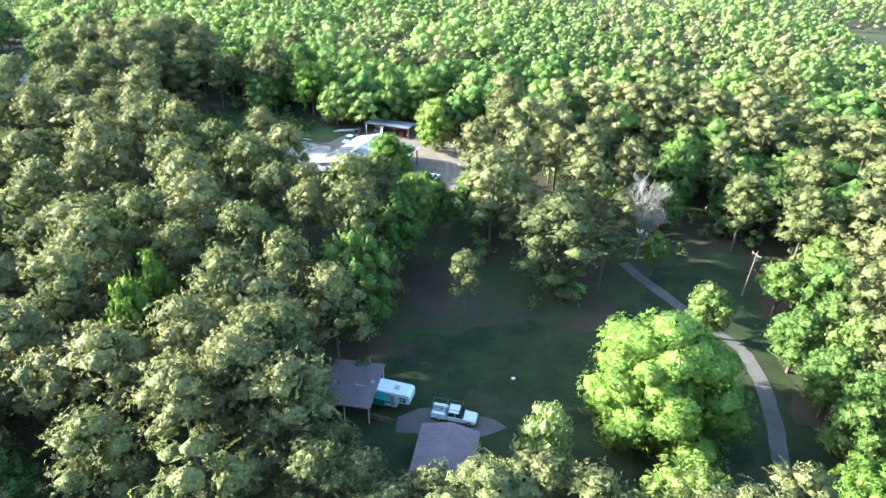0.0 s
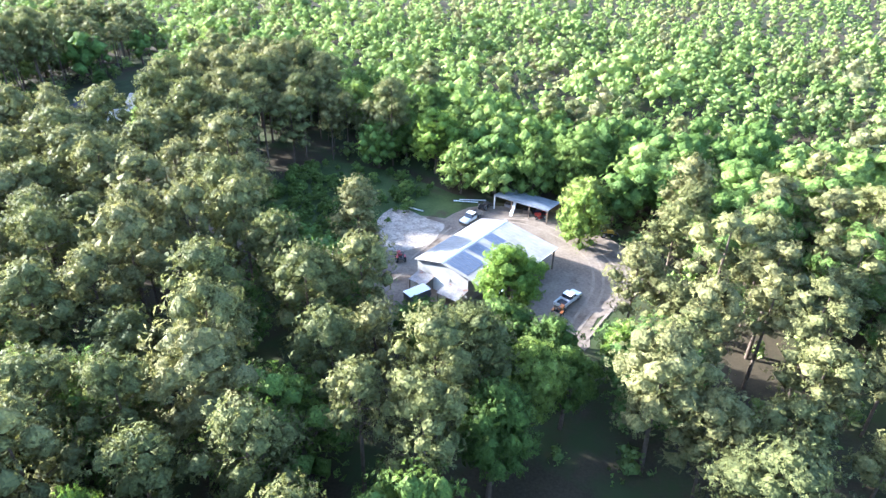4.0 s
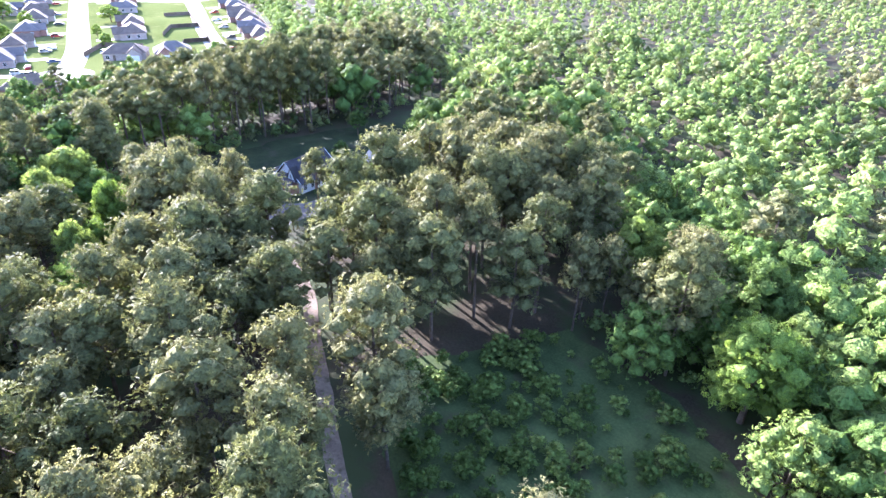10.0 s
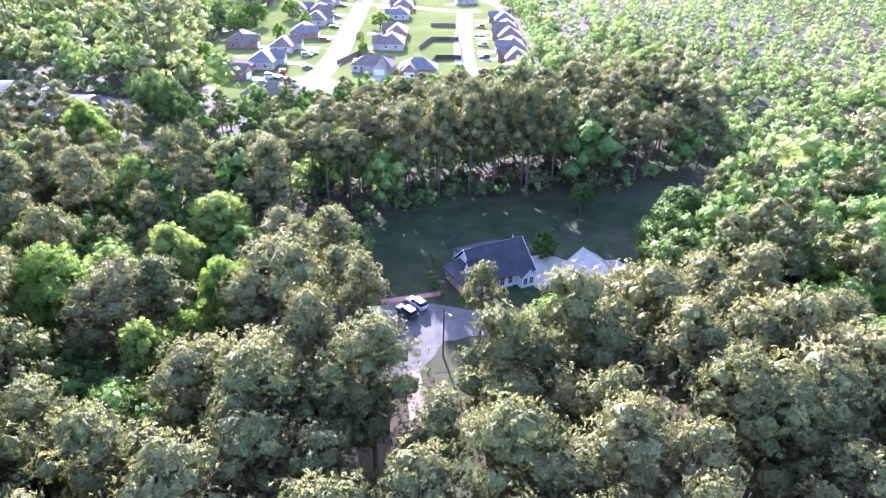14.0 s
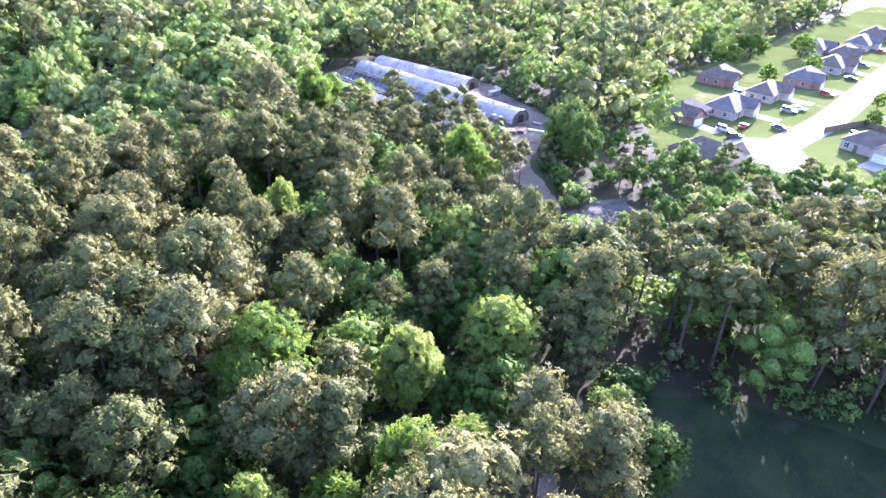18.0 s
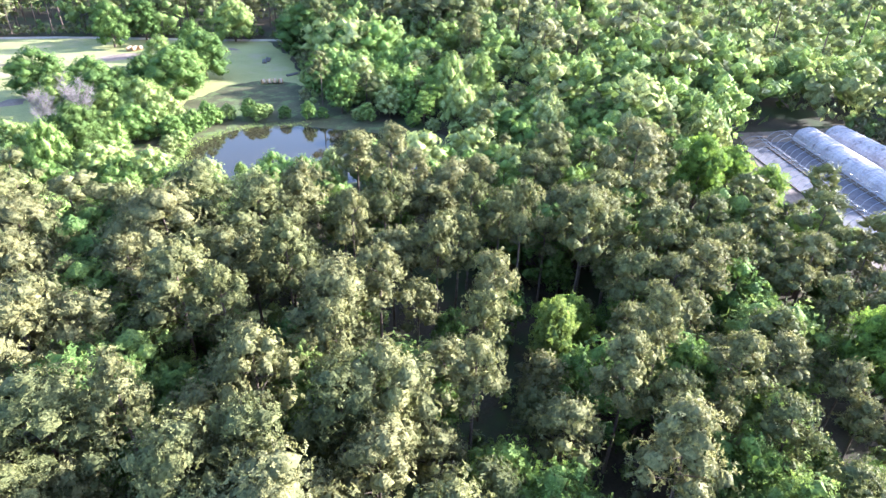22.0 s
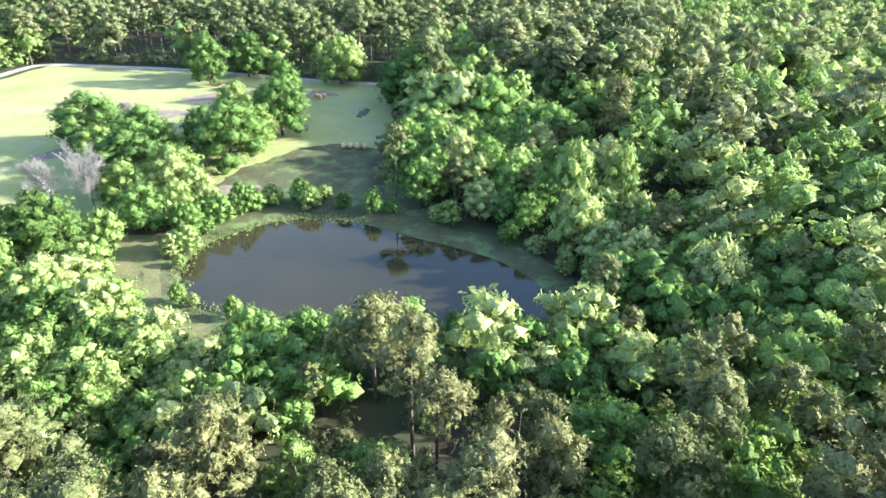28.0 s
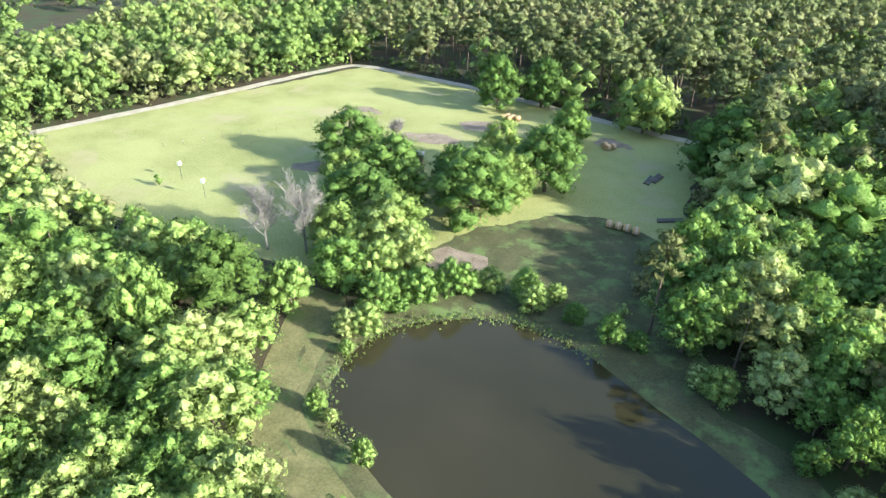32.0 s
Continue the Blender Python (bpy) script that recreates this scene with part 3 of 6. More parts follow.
def pine(seed, leaves=600, size=0.58, puffs=16, wide=0.2, low=0.5, core=(3, 6), few=0, fill=0.62):
    """A tall pine with a rounded, clumpy crown on a bare trunk, 20 m high."""
    r = np.random.default_rng(seed)
    H = 20.0
    R = wide * H
    cen = []
    for i in range(puffs):
        t = (i + 0.5) / puffs
        z = H * (low + (0.93 - low) * t ** 0.85)
        reach = 0.8 * R * math.sqrt(max(0.05, 1 - t ** 2.8)) * r.uniform(0.4, 1.1)
        a = 2.4 * i + r.uniform(-0.6, 0.6)
        cen.append((reach * math.cos(a), reach * math.sin(a), z + r.uniform(-0.5, 0.5), R * r.uniform(0.34, 0.54)))
    cen.append((0, 0, H * 0.93, R * 0.36))
    weight = np.array([c[3] ** 2 for c in cen])
    pick = r.choice(len(cen), leaves, p=weight / weight.sum())
    c = np.array(cen)[pick]
    d = r.normal(size=(leaves, 3))
    d[:, 2] = np.abs(d[:, 2]) - 0.25
    d /= np.linalg.norm(d, axis=1, keepdims=True)
    C = c[:, :3] + d * c[:, 3:] * r.uniform(0.6, 1.16, (leaves, 1)) * np.array([1, 1, 0.8])
    sprays = (*leaf_quads(C, d + 0.8 * r.normal(size=(leaves, 3)) + (0, 0, 0.15), size, size * 0.6, r), np.repeat(d, 4, 0))
    inner = join([core_lump((x, y, z), q * fill, r, *core, 0.75) for x, y, z, q in cen[-few:]])
    lean = r.uniform(-0.3, 0.3, 2)
    limbs = [tube([(0, 0, -0.3), (lean[0], lean[1], H * 0.35), (lean[0] * 0.6, lean[1] * 0.6, H * 0.7), (0, 0, H * 0.94)], [0.27, 0.21, 0.14, 0.04])]
    for x, y, z, q in cen[:12]:
        limbs.append(tube([(lean[0] * 0.7, lean[1] * 0.7, z - 1.0), (x, y, z - 0.1)], [0.07, 0.03], 4))
    return sprays, inner, join(limbs)


TEMPLATES = {
    "pine": [pine(10 + i, puffs=14 + i, wide=0.17 + 0.01 * i, low=0.62 - 0.025 * i, leaves=950, size=0.4, core=(2, 5), fill=0.68) for i in range(7)],
    "pine_broad": [pine(60 + i, puffs=22 + 2 * i, wide=0.22 + 0.012 * i, low=0.46 - 0.03 * i, leaves=1350, size=0.4, core=(2, 5), fill=0.66) for i in range(4)],
    "pine_low": [pine(20 + i, leaves=1900, size=0.4, puffs=28, wide=0.27, low=0.1, core=(2, 5), fill=0.66) for i in range(3)],
    "leaf": [broadleaf(30 + i, leaves=1200, size=0.36, core=(2, 4), wide=0.36 + 0.03 * i, lobes=30 + i, small=0.74, fill=0.66) for i in range(5)],
    "oval": [broadleaf(160 + i, leaves=1600, size=0.36, wide=0.26 + 0.02 * i, lobes=30, low=0.3 - 0.04 * i, core=(2, 5), small=0.95, fill=0.7) for i in range(4)],
    "field": [broadleaf(40 + i, leaves=2400, size=0.32, wide=0.44 + 0.03 * i, lobes=36, low=0.02, core=(2, 5), small=0.76, fill=0.7) for i in range(4)],
    "grand": [broadleaf(46, leaves=7500, size=0.23, wide=0.47, lobes=46, low=0.02, small=0.72)],
    "pine_mid": [pine(50 + i, leaves=230, size=0.66, puffs=11, wide=0.2, low=0.56, core=(2, 5), few=11, fill=0.78) for i in range(5)],
    "leaf_mid": [broadleaf(70 + i, leaves=230, size=0.66, lobes=11, core=(2, 5), few=11, fill=0.78) for i in range(5)],
    "leaf_half": [broadleaf(80 + i, leaves=125, size=0.62, lobes=10, low=0.02, core=(2, 5), few=8, fill=0.72) for i in range(5)],
    "young": [broadleaf(90 + i, leaves=54, size=0.72, lobes=3, low=0.0, wide=0.25 + 0.03 * i, core=(2, 5), few=4, small=1.3, fill=0.85) for i in range(6)],
    "young_far": [broadleaf(100 + i, leaves=18, size=1.2, lobes=3, low=0.0, wide=0.34 + 0.04 * i, core=(2, 5), few=2, small=1.1, fill=0.9) for i in range(4)],
    "bush": [broadleaf(110 + i, leaves=48, size=1.0, lobes=4, low=-0.1, wide=0.6, core=(2, 5), few=3, fill=0.85) for i in range(3)],
    "pine_far": [pine(130 + i, leaves=36, size=1.2, puffs=6, wide=0.21, core=(2, 5), few=5, fill=0.85) for i in range(4)],
    "leaf_far": [broadleaf(150 + i, leaves=44, size=0.95, lobes=5, low=0.02, core=(2, 5), few=4, fill=0.85) for i in range(4)],
}
BUILT = {"pine": 20.0, "pine_broad": 20.0, "pine_low": 20.0, "pine_mid": 20.0, "pine_far": 20.0}


def stuff(name, trees, leaves, label, category, stems=True):
    """Many trees joined: each is (template list, x, y, height, spread)."""
    VS, QS, WS, TS, DS, n = [], [], [], [], [], 0
    for key, x, y, h, spread in trees:
        options = TEMPLATES[key]
        sprays, inner, (tv, tq) = options[rng.integers(len(options))]
        s = h / BUILT.get(key, 12.0)
        a = rng.uniform(0, 6.28)
        rot = np.array([[math.cos(a), -math.sin(a)], [math.sin(a), math.cos(a)]]) * s * spread
        tone = (0.42 + 0.75 * noise.noise(Vector((x * 0.02, y * 0.02, 5))) + rng.uniform(-0.26, 0.26)) % 1.0
        spin = rot / (s * spread)
        for (v, q, d), w in ((sprays, 0), (inner, 1)) + ((((tv[:24], tq[:18], np.zeros((24, 3))), 2),) if stems else ()):
            DS.append(np.column_stack([d[:, :2] @ spin.T, d[:, 2]]))
            V = np.column_stack([v[:, :2] @ rot.T + (x, y), v[:, 2] * s])
            VS.append(V)
            QS.append(q + n)
            WS.append(np.full(len(q), w))
            TS.append(np.full(len(V), tone))
            n += len(V)
    me = mesh_arrays(name, np.concatenate(VS), np.concatenate(QS), [leaves, INNER[leaves.name], BARK], np.concatenate(WS), np.concatenate(TS), clump=np.concatenate(DS))
    return tagged(new(name, me), label, category, kind="stuff")


SHARED = {}


def tree(key, number, leaves, x, y, h, spread, name, label, category, group):
    """One tree as a thing: an empty with its trunk and its crown."""
    number %= len(TEMPLATES[key])
    if (key, number, leaves.name) not in SHARED:
        sprays, inner, (tv, tq) = TEMPLATES[key][number]
        V, Q, D = join([sprays, inner])
        which = np.arange(len(Q)) >= len(sprays[1])
        SHARED[key, number, leaves.name] = mesh_arrays("crown", V, Q, [leaves, INNER[leaves.name]], which, clump=D), mesh_arrays("trunk", tv, tq, [BARK], smooth_shade=True)
    crown, trunk = SHARED[key, number, leaves.name]
    root = tagged(new(name), label, category, group)
    s = h / BUILT.get(key, 12.0)
    root.matrix_basis = pose(x, y, 0, 0, 0, rng.uniform(0, 360)) @ Matrix.Diagonal((s * spread, s * spread, s, 1))
    for part_name, me in (("trunk", trunk), ("crown", crown)):
        new(part_name, me).parent = root
    return root


COURT = [(-141, 160), (-128, 158), (-116, 157), (-108, 164), (-108, 180), (-112, 200), (-122, 208), (-136, 206)]
BARN_FRONT = [(-32, 127), (-26, 124), (-14, 124), (0, 123), (4.5, 128), (6, 140), (10, 152), (8, 160), (0, 166)]
TRACKWAY = [(-272, 122), (-256, 121), (-241, 122.5), (-232, 128), (-223, 134.5), (-216, 139), (-208, 137), (-212, 130.5), (-221, 127), (-227, 121), (-235, 116.5), (-243, 112.5), (-256, 108)]
SIGHT = [(-96, 152), (-93, 161), (-108, 171), (-111, 160)]
UNDER_A = [(-4, 79), (0, 96), (6, 100), (14, 97), (14, 80)]
LONE = [(-58, 139), (-46, 130), (-36, 128), (-34, 150), (-50, 156)]
POND_END = [(-201, 4), (-205, 8), (-203, 18), (-192, 24), (-172, 23), (-160, 18), (-175, 15), (-198, 14)]
CLEAR = [UNDER_A, TRACKWAY, POND_END, COURT, BARN_FRONT, POND, YARD_A, LOT, LANE, YARD_H, PADDOCK, SUBURB, NURSERY, BRUSH] + [band(l, 9.5) for l in (DRIVE_A,)] + [band([p for p in DRIVE_N if p[0] > -192], 4.4), band([p for p in DRIVE_N if p[0] < -188], 6.5)] + [band([p for p in DRIVE_H if p[0] < -57], 5.5), band([p for p in DRIVE_H if p[0] < -80], 6), SIGHT] + [band(PASTURE_ROAD, 6.5)]

# single trees that stand out: x, y, height, crown radius
BRIGHT = [(29, 60, 18, 11.5), (-38, 63.5, 21.5, 2.8), (-37.6, 70, 21.5, 2.6), (-4, 103, 18.5, 4), (-10.5, 125.5, 17.5, 5.4), (-0.9, 157, 12.5, 5.6), (26, 41, 14, 5), (46, 42, 14, 5), (7, 117, 13, 3),
          (-139.4, 119.5, 21, 6), (-147, 134.5, 18.5, 4.2), (-133.7, 141.5, 18.5, 4.2), (-159, 142, 17, 5.4), (-122.8, 131.5, 18, 3.4), (-128, 136, 14, 3.4), (-141, 145, 13, 3.6), (-115.3, 184.3, 14.5, 4.4), (-116, 180, 12, 3.6),
          (-207.6, 116.3, 21.5, 4.8), (-228, 66, 22, 5), (-236, 75, 17.5, 4.6), (-239, 64, 17, 4.6), (-180, 91, 13, 4.6), (-173.9, 96.6, 18.5, 3), (-62.5, 197.5, 18, 5), (-37.5, 183.5, 18, 5.5), (-4.8, 176, 12, 4.4), (-0.8, 164, 13, 4.2)]
GREEN = [(-145, 199, 7, 3), (-151, 163, 11, 3.5), (-154, 158, 12, 3.5), (-160, 216, 8, 2.5), (-141, 226, 14, 5), (-133, 216, 15, 5.5), (-126, 214, 14, 5), (-12, 80, 18.5, 6.8), (-7, 93.5, 19.5, 4.4), (-19.4, 110.5, 16, 4.6), (-9.4, 116.7, 13, 4.4), (-2.7, 113.4, 14, 3.8), (0, 107, 15, 3.6), (50, 121, 18, 4.2), (45, 112, 13, 3.6), (57, 66, 15, 5.5), (54, 57, 13, 4.5), (62, 80, 15, 5.5),
         (66, 89, 14, 5), (60, 49, 14, 5), (72, 104, 16, 5.5), (66, 112, 15, 5), (75, 122, 17, 6), (58, 74, 11, 4), (-3, 182, 17, 6), (-13, 176, 15, 6), (-42, 195.5, 20, 5), (54, 130, 17, 5), (61, 114, 13, 5), (42.5, 79, 11, 3), (-250, 128, 16, 6.5), (-243, 133, 15, 6), (-117, -9, 17.5, 5.5), (-167, 158, 4, 4), (39.5, 97, 10, 2.6), (52.5, 71, 12, 3.8), (52.5, 62, 13, 3.6), (51, 53, 12, 3.6), (56.5, 85, 12, 3.8)]
FIELD = [(-104.6, -76, 15, 9), (-119, -68, 13, 7.5), (-121, -48, 14, 8.5), (-132, -40, 13, 7.5), (-142, -57, 17, 10), (-140, -86, 14, 7), (-153, -78, 16.5, 9), (-153, -110, 14, 6), (-126, -135, 18, 8.5),
         (-138, -144, 17, 8), (-171, -130, 17.5, 8.5), (-192, -100, 20, 11.5), (-111, -61, 11, 6.5), (-127, -57, 12, 6.5), (-124, -34, 12, 6), (-134, -70, 12, 6), (-147, -68, 13, 6.5), (-148, -98, 10, 5)]
PALE = [(12.5, 49.5, 14.5, 4), (-134.5, -28, 9, 4.6), (-137.5, -21, 7.5, 3.6), (-138.4, -14.5, 5.5, 2.8), (-143, -25.5, 7, 3.2), (-138, -33, 10, 4.6), (-133, -34, 12.8, 6.5), (-129, -24.5, 10.5, 5.8), (-124, -16.5, 9.5, 3.8), (-140, -25, 6, 3.2), (-147, -28.5, 8, 3), (-161, -30, 5, 3), (-174, -25.5, 6, 2.5), (-189, -18, 6, 3), (-199, -9, 5, 2.5), (-140, 3, 4, 1.8), (-166.5, 25, 11.5, 4), (-161, 21, 9, 4.2),
        (-182, 24, 9, 2.5), (-136, -13, 5, 2.6), (-164, 18.5, 6, 3), (-174, 21, 4, 1.6), (-168, -29, 4, 2.2), (-149, -31, 6, 3), (-153, -33, 5, 2.6), (-159, -33, 6, 3.2), (-164, -34, 3.5, 2), (-149.5, 8.8, 4.5, 1.6), (-138, -9, 2.6, 1.4), (-141, -21.5, 3, 1.8), (-142.5, 4, 2.2, 1.2), (-178, -25.5, 3.6, 2), (-187, -20, 4, 2.2), (-203, -4, 4, 2.2), (-206, 4, 5, 2.4),
        (-112.7, 1.5, 17.5, 5), (-214, -16, 18.5, 4.8), (-223.6, -15, 18, 4.8), (-210, -2.5, 15, 5), (-223.5, 21, 16, 4.8)]
# full-crowned pines by the homestead, and small ones
PINES = [(-22, 64, 20, 6), (-28, 57, 22, 4.5), (-17, 57, 21, 4.8), (-21, 50, 22, 4.8), (-25, 46, 22, 4.5), (-15, 48, 21, 4.5), (-10, 45, 15, 3.5), (-31, 40, 21, 4.5), (-11, 40, 17, 4), (0, 40, 14, 4), (6, 41, 14, 4.2), (11, 42, 14, 4), (16, 40, 14, 4), (-7, 41, 15, 4), (-4, 37, 15, 4),
         (-42, 143.5, 15, 4.8), (20, 91, 19, 6.5), (28.5, 91.5, 13, 4.4), (4.4, 78.6, 15.5, 2.8), (-20, 55, 21, 6.5), (-27, 66, 22, 5.6), (-36, 76, 21, 4.4)]
# pines that rise over the wood
TALL = [(-46.5, 73, 23.5, 4.6), (-43, 82, 23, 4.2), (-28.5, 81, 21.5, 5), (-20.6, 73.5, 21, 4.2), (-20.4, 89, 22, 4), (-13.4, 88.5, 22, 4), (-40.5, 94.5, 24, 4.8), (-60.5, 107, 24, 5), (-57.8, 127, 24, 5.2), (-34.8, 107.5, 22, 4.8), (-29, 112, 22.2, 4.4), (-46, 102, 23.8, 5.2), (-43, 115.5, 22, 4.4), (-61.6, 100, 21.5, 4.6),
        (-51.5, 120.5, 23.5, 4.2), (-58, 116, 24, 4.2), (-65.5, 114.5, 24, 4.8), (-75, 107, 22, 5), (-74.5, 139, 20.5, 4.6), (-85.5, 131, 23.5, 5.4), (-113.4, 150.5, 23, 4.2), (-123, 150.5, 23, 4.2), (-120.5, 158.5, 21.5, 3.8), (-103, 129, 21.5, 4.6), (-96, 159.5, 20, 3.6), (-120.3, 174.8, 18, 3.4),
        (-91.7, 176.5, 22.5, 4), (-83.5, 180, 22, 4), (-72, 183.5, 22, 4), (-78, 175, 22, 4), (-77, 191.5, 21.5, 4), (7.7, 127, 18.5, 4.2), (26.5, 137.5, 20.5, 4.6), (17.7, 160.5, 20, 4.6), (36, 131, 16.5, 4.6), (12.4, 124, 15.5, 3.6), (17.5, 119.5, 19, 4.2), (28.2, 109.5, 18.5, 4.6), (38.5, 116.3, 19.5, 4.2), (16, 100, 17, 4.2), (24, 101, 17, 3.8), (33, 100, 15, 3.4),
        (14, 143, 18, 4.4), (18, 152, 18, 4.4), (-13.3, 107, 18, 4), (-27, 97, 21, 4.4), (-138.3, 153, 19, 3.4), (-111.7, 192.4, 18.8, 5), (-131, 157, 18, 3.4), (-148.8, 119, 21.5, 3.8), (-122.4, 118, 20.5, 3.6), (-130.3, 112, 21.5, 3.8), (-146, 110, 21, 3.4), (-158.3, 104.5, 22, 3.4), (-138, 96, 24, 3.6), (-147, 93.3, 22, 2.8),
        (-155.3, 84.5, 22.5, 3.6), (-168, 90.5, 22, 3.2), (-164, 96, 21, 2.8), (-136.8, 83, 23.4, 3.6), (-126, 96.7, 24.3, 3.6), (-135.8, 105.5, 23.5, 3.6), (-127.4, 67.8, 21, 3.4), (-116.6, 71.5, 20, 3.4), (-164.4, 61.5, 21.8, 3.2), (-157, 68.5, 22.8, 3), (-146.2, 73.3, 23, 3.4), (-166.5, 78, 21.5, 2.8), (-176.4, 68.5, 22, 3), (-180, 77.5, 24, 3),
        (-188, 82.2, 23, 3.4), (-180.3, 106.7, 23.5, 3.4), (-173.8, 109.3, 21.5, 3.2), (-171.6, 120, 22, 3.8), (-213, 64, 24, 5.6), (-154, 50.8, 20.5, 3.4), (-151.5, 58.8, 22, 3.2), (-173.7, 41, 21, 3.8), (-178.7, 139, 22.5, 3.2), (-170, 30.5, 16.5, 4.6),
        (-176, 196, 24, 4.2), (-178, 203, 25, 4.3), (-177, 210, 24, 4.2), (-175, 217, 24, 4.2), (-183, 199, 25, 4.3), (-184, 207, 25, 4.3), (-182, 214, 24, 4.2), (-177, 189, 24, 4.2), (-184, 191, 24, 4.2), (-178, 182, 23, 4.2), (-145, 151, 18, 3.6), (-234, -43, 23, 5), (59, 62, 18, 4.2), (63.5, 73, 19, 4.6), (64, 96, 19, 4.6), (70, 84, 20, 4.6), (58, 106, 17, 4.2), (72, 112, 20, 4.6), (84, 132, 20, 4.8)]

# woods by stretch: outline, spacing, share of pines, heights
BANK = [(-88, -12), (-84, 30), (-112, 44), (-150, 40), (-178, 34), (-176, 25), (-155, 20), (-150, 14), (-136, 6), (-128, -2), (-118, -18), (-104, -26)]
BANK_W = [(-177, -30), (-186, -62), (-205, -70), (-232, -60), (-234, 20), (-216, 40), (-180, 36), (-186, 26), (-200, 22), (-208, 8), (-206, -2), (-196, -14)]
WOODS = [
    ([(-116, 116), (-124, 152), (-150, 150), (-172, 142), (-162, 124), (-140, 112)], 5.6, 0.25, 11, 17, "wood"),
    ([(-150, 60), (-150, 160), (-40, 190), (-40, 160), (60, 160), (110, 120), (110, 20), (-100, 20)], 7.6, 0.8, 18, 23.5, "broad"),
    ([(-66, 172), (-80, 225), (-28, 216), (14, 204), (82, 192), (130, 180), (130, 110), (60, 110), (10, 150)], 6.5, 0.15, 15, 20, "wood"),
    ([(-112, 158), (-112, 206), (-74, 206), (-64, 190), (-66, 178), (-78, 164), (-80, 154), (-92, 152)], 5.6, 0.92, 20, 25, "wood"),
    ([(-112, 206), (-130, 212), (-150, 232), (-150, 282), (-110, 262), (-80, 224), (-66, 200), (-74, 206)], 6.0, 0.35, 14, 20, "wood"),
    ([(-163, 146), (-164, 160), (-172, 176), (-172, 196), (-168, 216), (-170, 262), (-215, 275), (-212, 184), (-192, 166), (-184, 146)], 5.5, 0.9, 17, 21.5, "wood"),
    ([(-192, 166), (-212, 184), (-216, 275), (-262, 270), (-256, 150), (-232, 140), (-206, 150), (-186, 148)], 6.0, 0.25, 7, 12, "wood"),
    ([(-110, 50), (-110, 140), (-150, 160), (-205, 135), (-232, 116), (-244, 80), (-236, 55), (-215, 48), (-180, 44), (-140, 44)], 5.6, 0.74, 14, 20.5, "slim"),
    ([(-156, 92), (-168, 118), (-190, 124), (-206, 126), (-228, 113), (-240, 92), (-243, 72), (-236, 56), (-214, 50), (-196, 60), (-184, 76)], 5.0, 0.2, 8.5, 14, "slim"),
    ([(-236, 119), (-206, 133), (-206, 141), (-232, 142), (-256, 152), (-266, 150), (-282, 124), (-266, 121)], 5.0, 0.1, 3, 6.5, "wood"),
    ([(-208, 22), (-214, 48), (-244, 56), (-250, 34), (-234, 8)], 5.2, 0.3, 12, 18, "wood"),
    (BANK, 5.0, 0.0, 10, 15, "bank"),
    (BANK_W, 5.4, 0.06, 10, 15.5, "bank"),
    ([(-189, -58), (-188, -128), (-216, -130), (-218, -68)], 6.6, 0.25, 17, 22, "bank"),
    ([(-160, 24), (-178, 29), (-198, 30), (-210, 20), (-222, 24), (-216, 46), (-160, 48)], 5.6, 0.5, 7, 11, "bank"),
    ([(-12, -58), (-40, -45), (-59, -31), (-83, -27), (-104, -25), (-88, -12), (-70, -6), (-20, -10), (6, -40)], 5.5, 0.0, 7, 11, "bank"),
    ([(-102, 22), (-86, -10), (-20, -8), (60, -8), (105, 22)], 7.5, 0.5, 12, 18, "wood"),
]
spots = []
singles = np.array([(*t[:2], t[3]) for t in BRIGHT + GREEN + PINES + TALL + FIELD + PALE])
for outline, step, share, h0, h1, where in WOODS:
    xs, ys = zip(*outline)
    g = np.stack(np.meshgrid(np.arange(min(xs), max(xs), step), np.arange(min(ys), max(ys), step)), 2).reshape(-1, 2)
    g = g + rng.uniform(-0.42, 0.42, g.shape) * step
    ok = inside(g, outline)
    for c in CLEAR + [GRASSY_BANK]:
        ok &= ~inside(g, c)
    ok &= (np.sqrt(((g[:, None] - singles[None, :, :2]) ** 2).sum(2)) - singles[None, :, 2]).min(1) > 1.8
    for x, y in g[ok]:
        if spots and min(abs(x - s[1]) + abs(y - s[2]) for s in spots) < 0.62 * step:
            continue
        if where == "broad" and any(inside([(x + dx, y + dy)], c)[0] for c in (LOT, BARN_FRONT, YARD_A, LONE) for dx, dy in ((4, 0), (-4, 0), (0, 4), (0, -4))):
            continue
        if where == "broad" and -26 < x < 6 and 113 < y < 127:
            continue
        kind = "pine" if rng.uniform() < share or (-116 < x < -52 and 144 < y < 207) else "bank" if where == "bank" else "leaf"
        spots.append((kind, x, y, rng.uniform(h0, h1) * (1.0 if rng.uniform() < 0.8 else 0.8 if outline is not BANK_W else 1.3), rng.uniform(1.1, 1.4) if where == "broad" else rng.uniform(0.88, 1.2) if where == "slim" else rng.uniform(0.9, 1.25)))

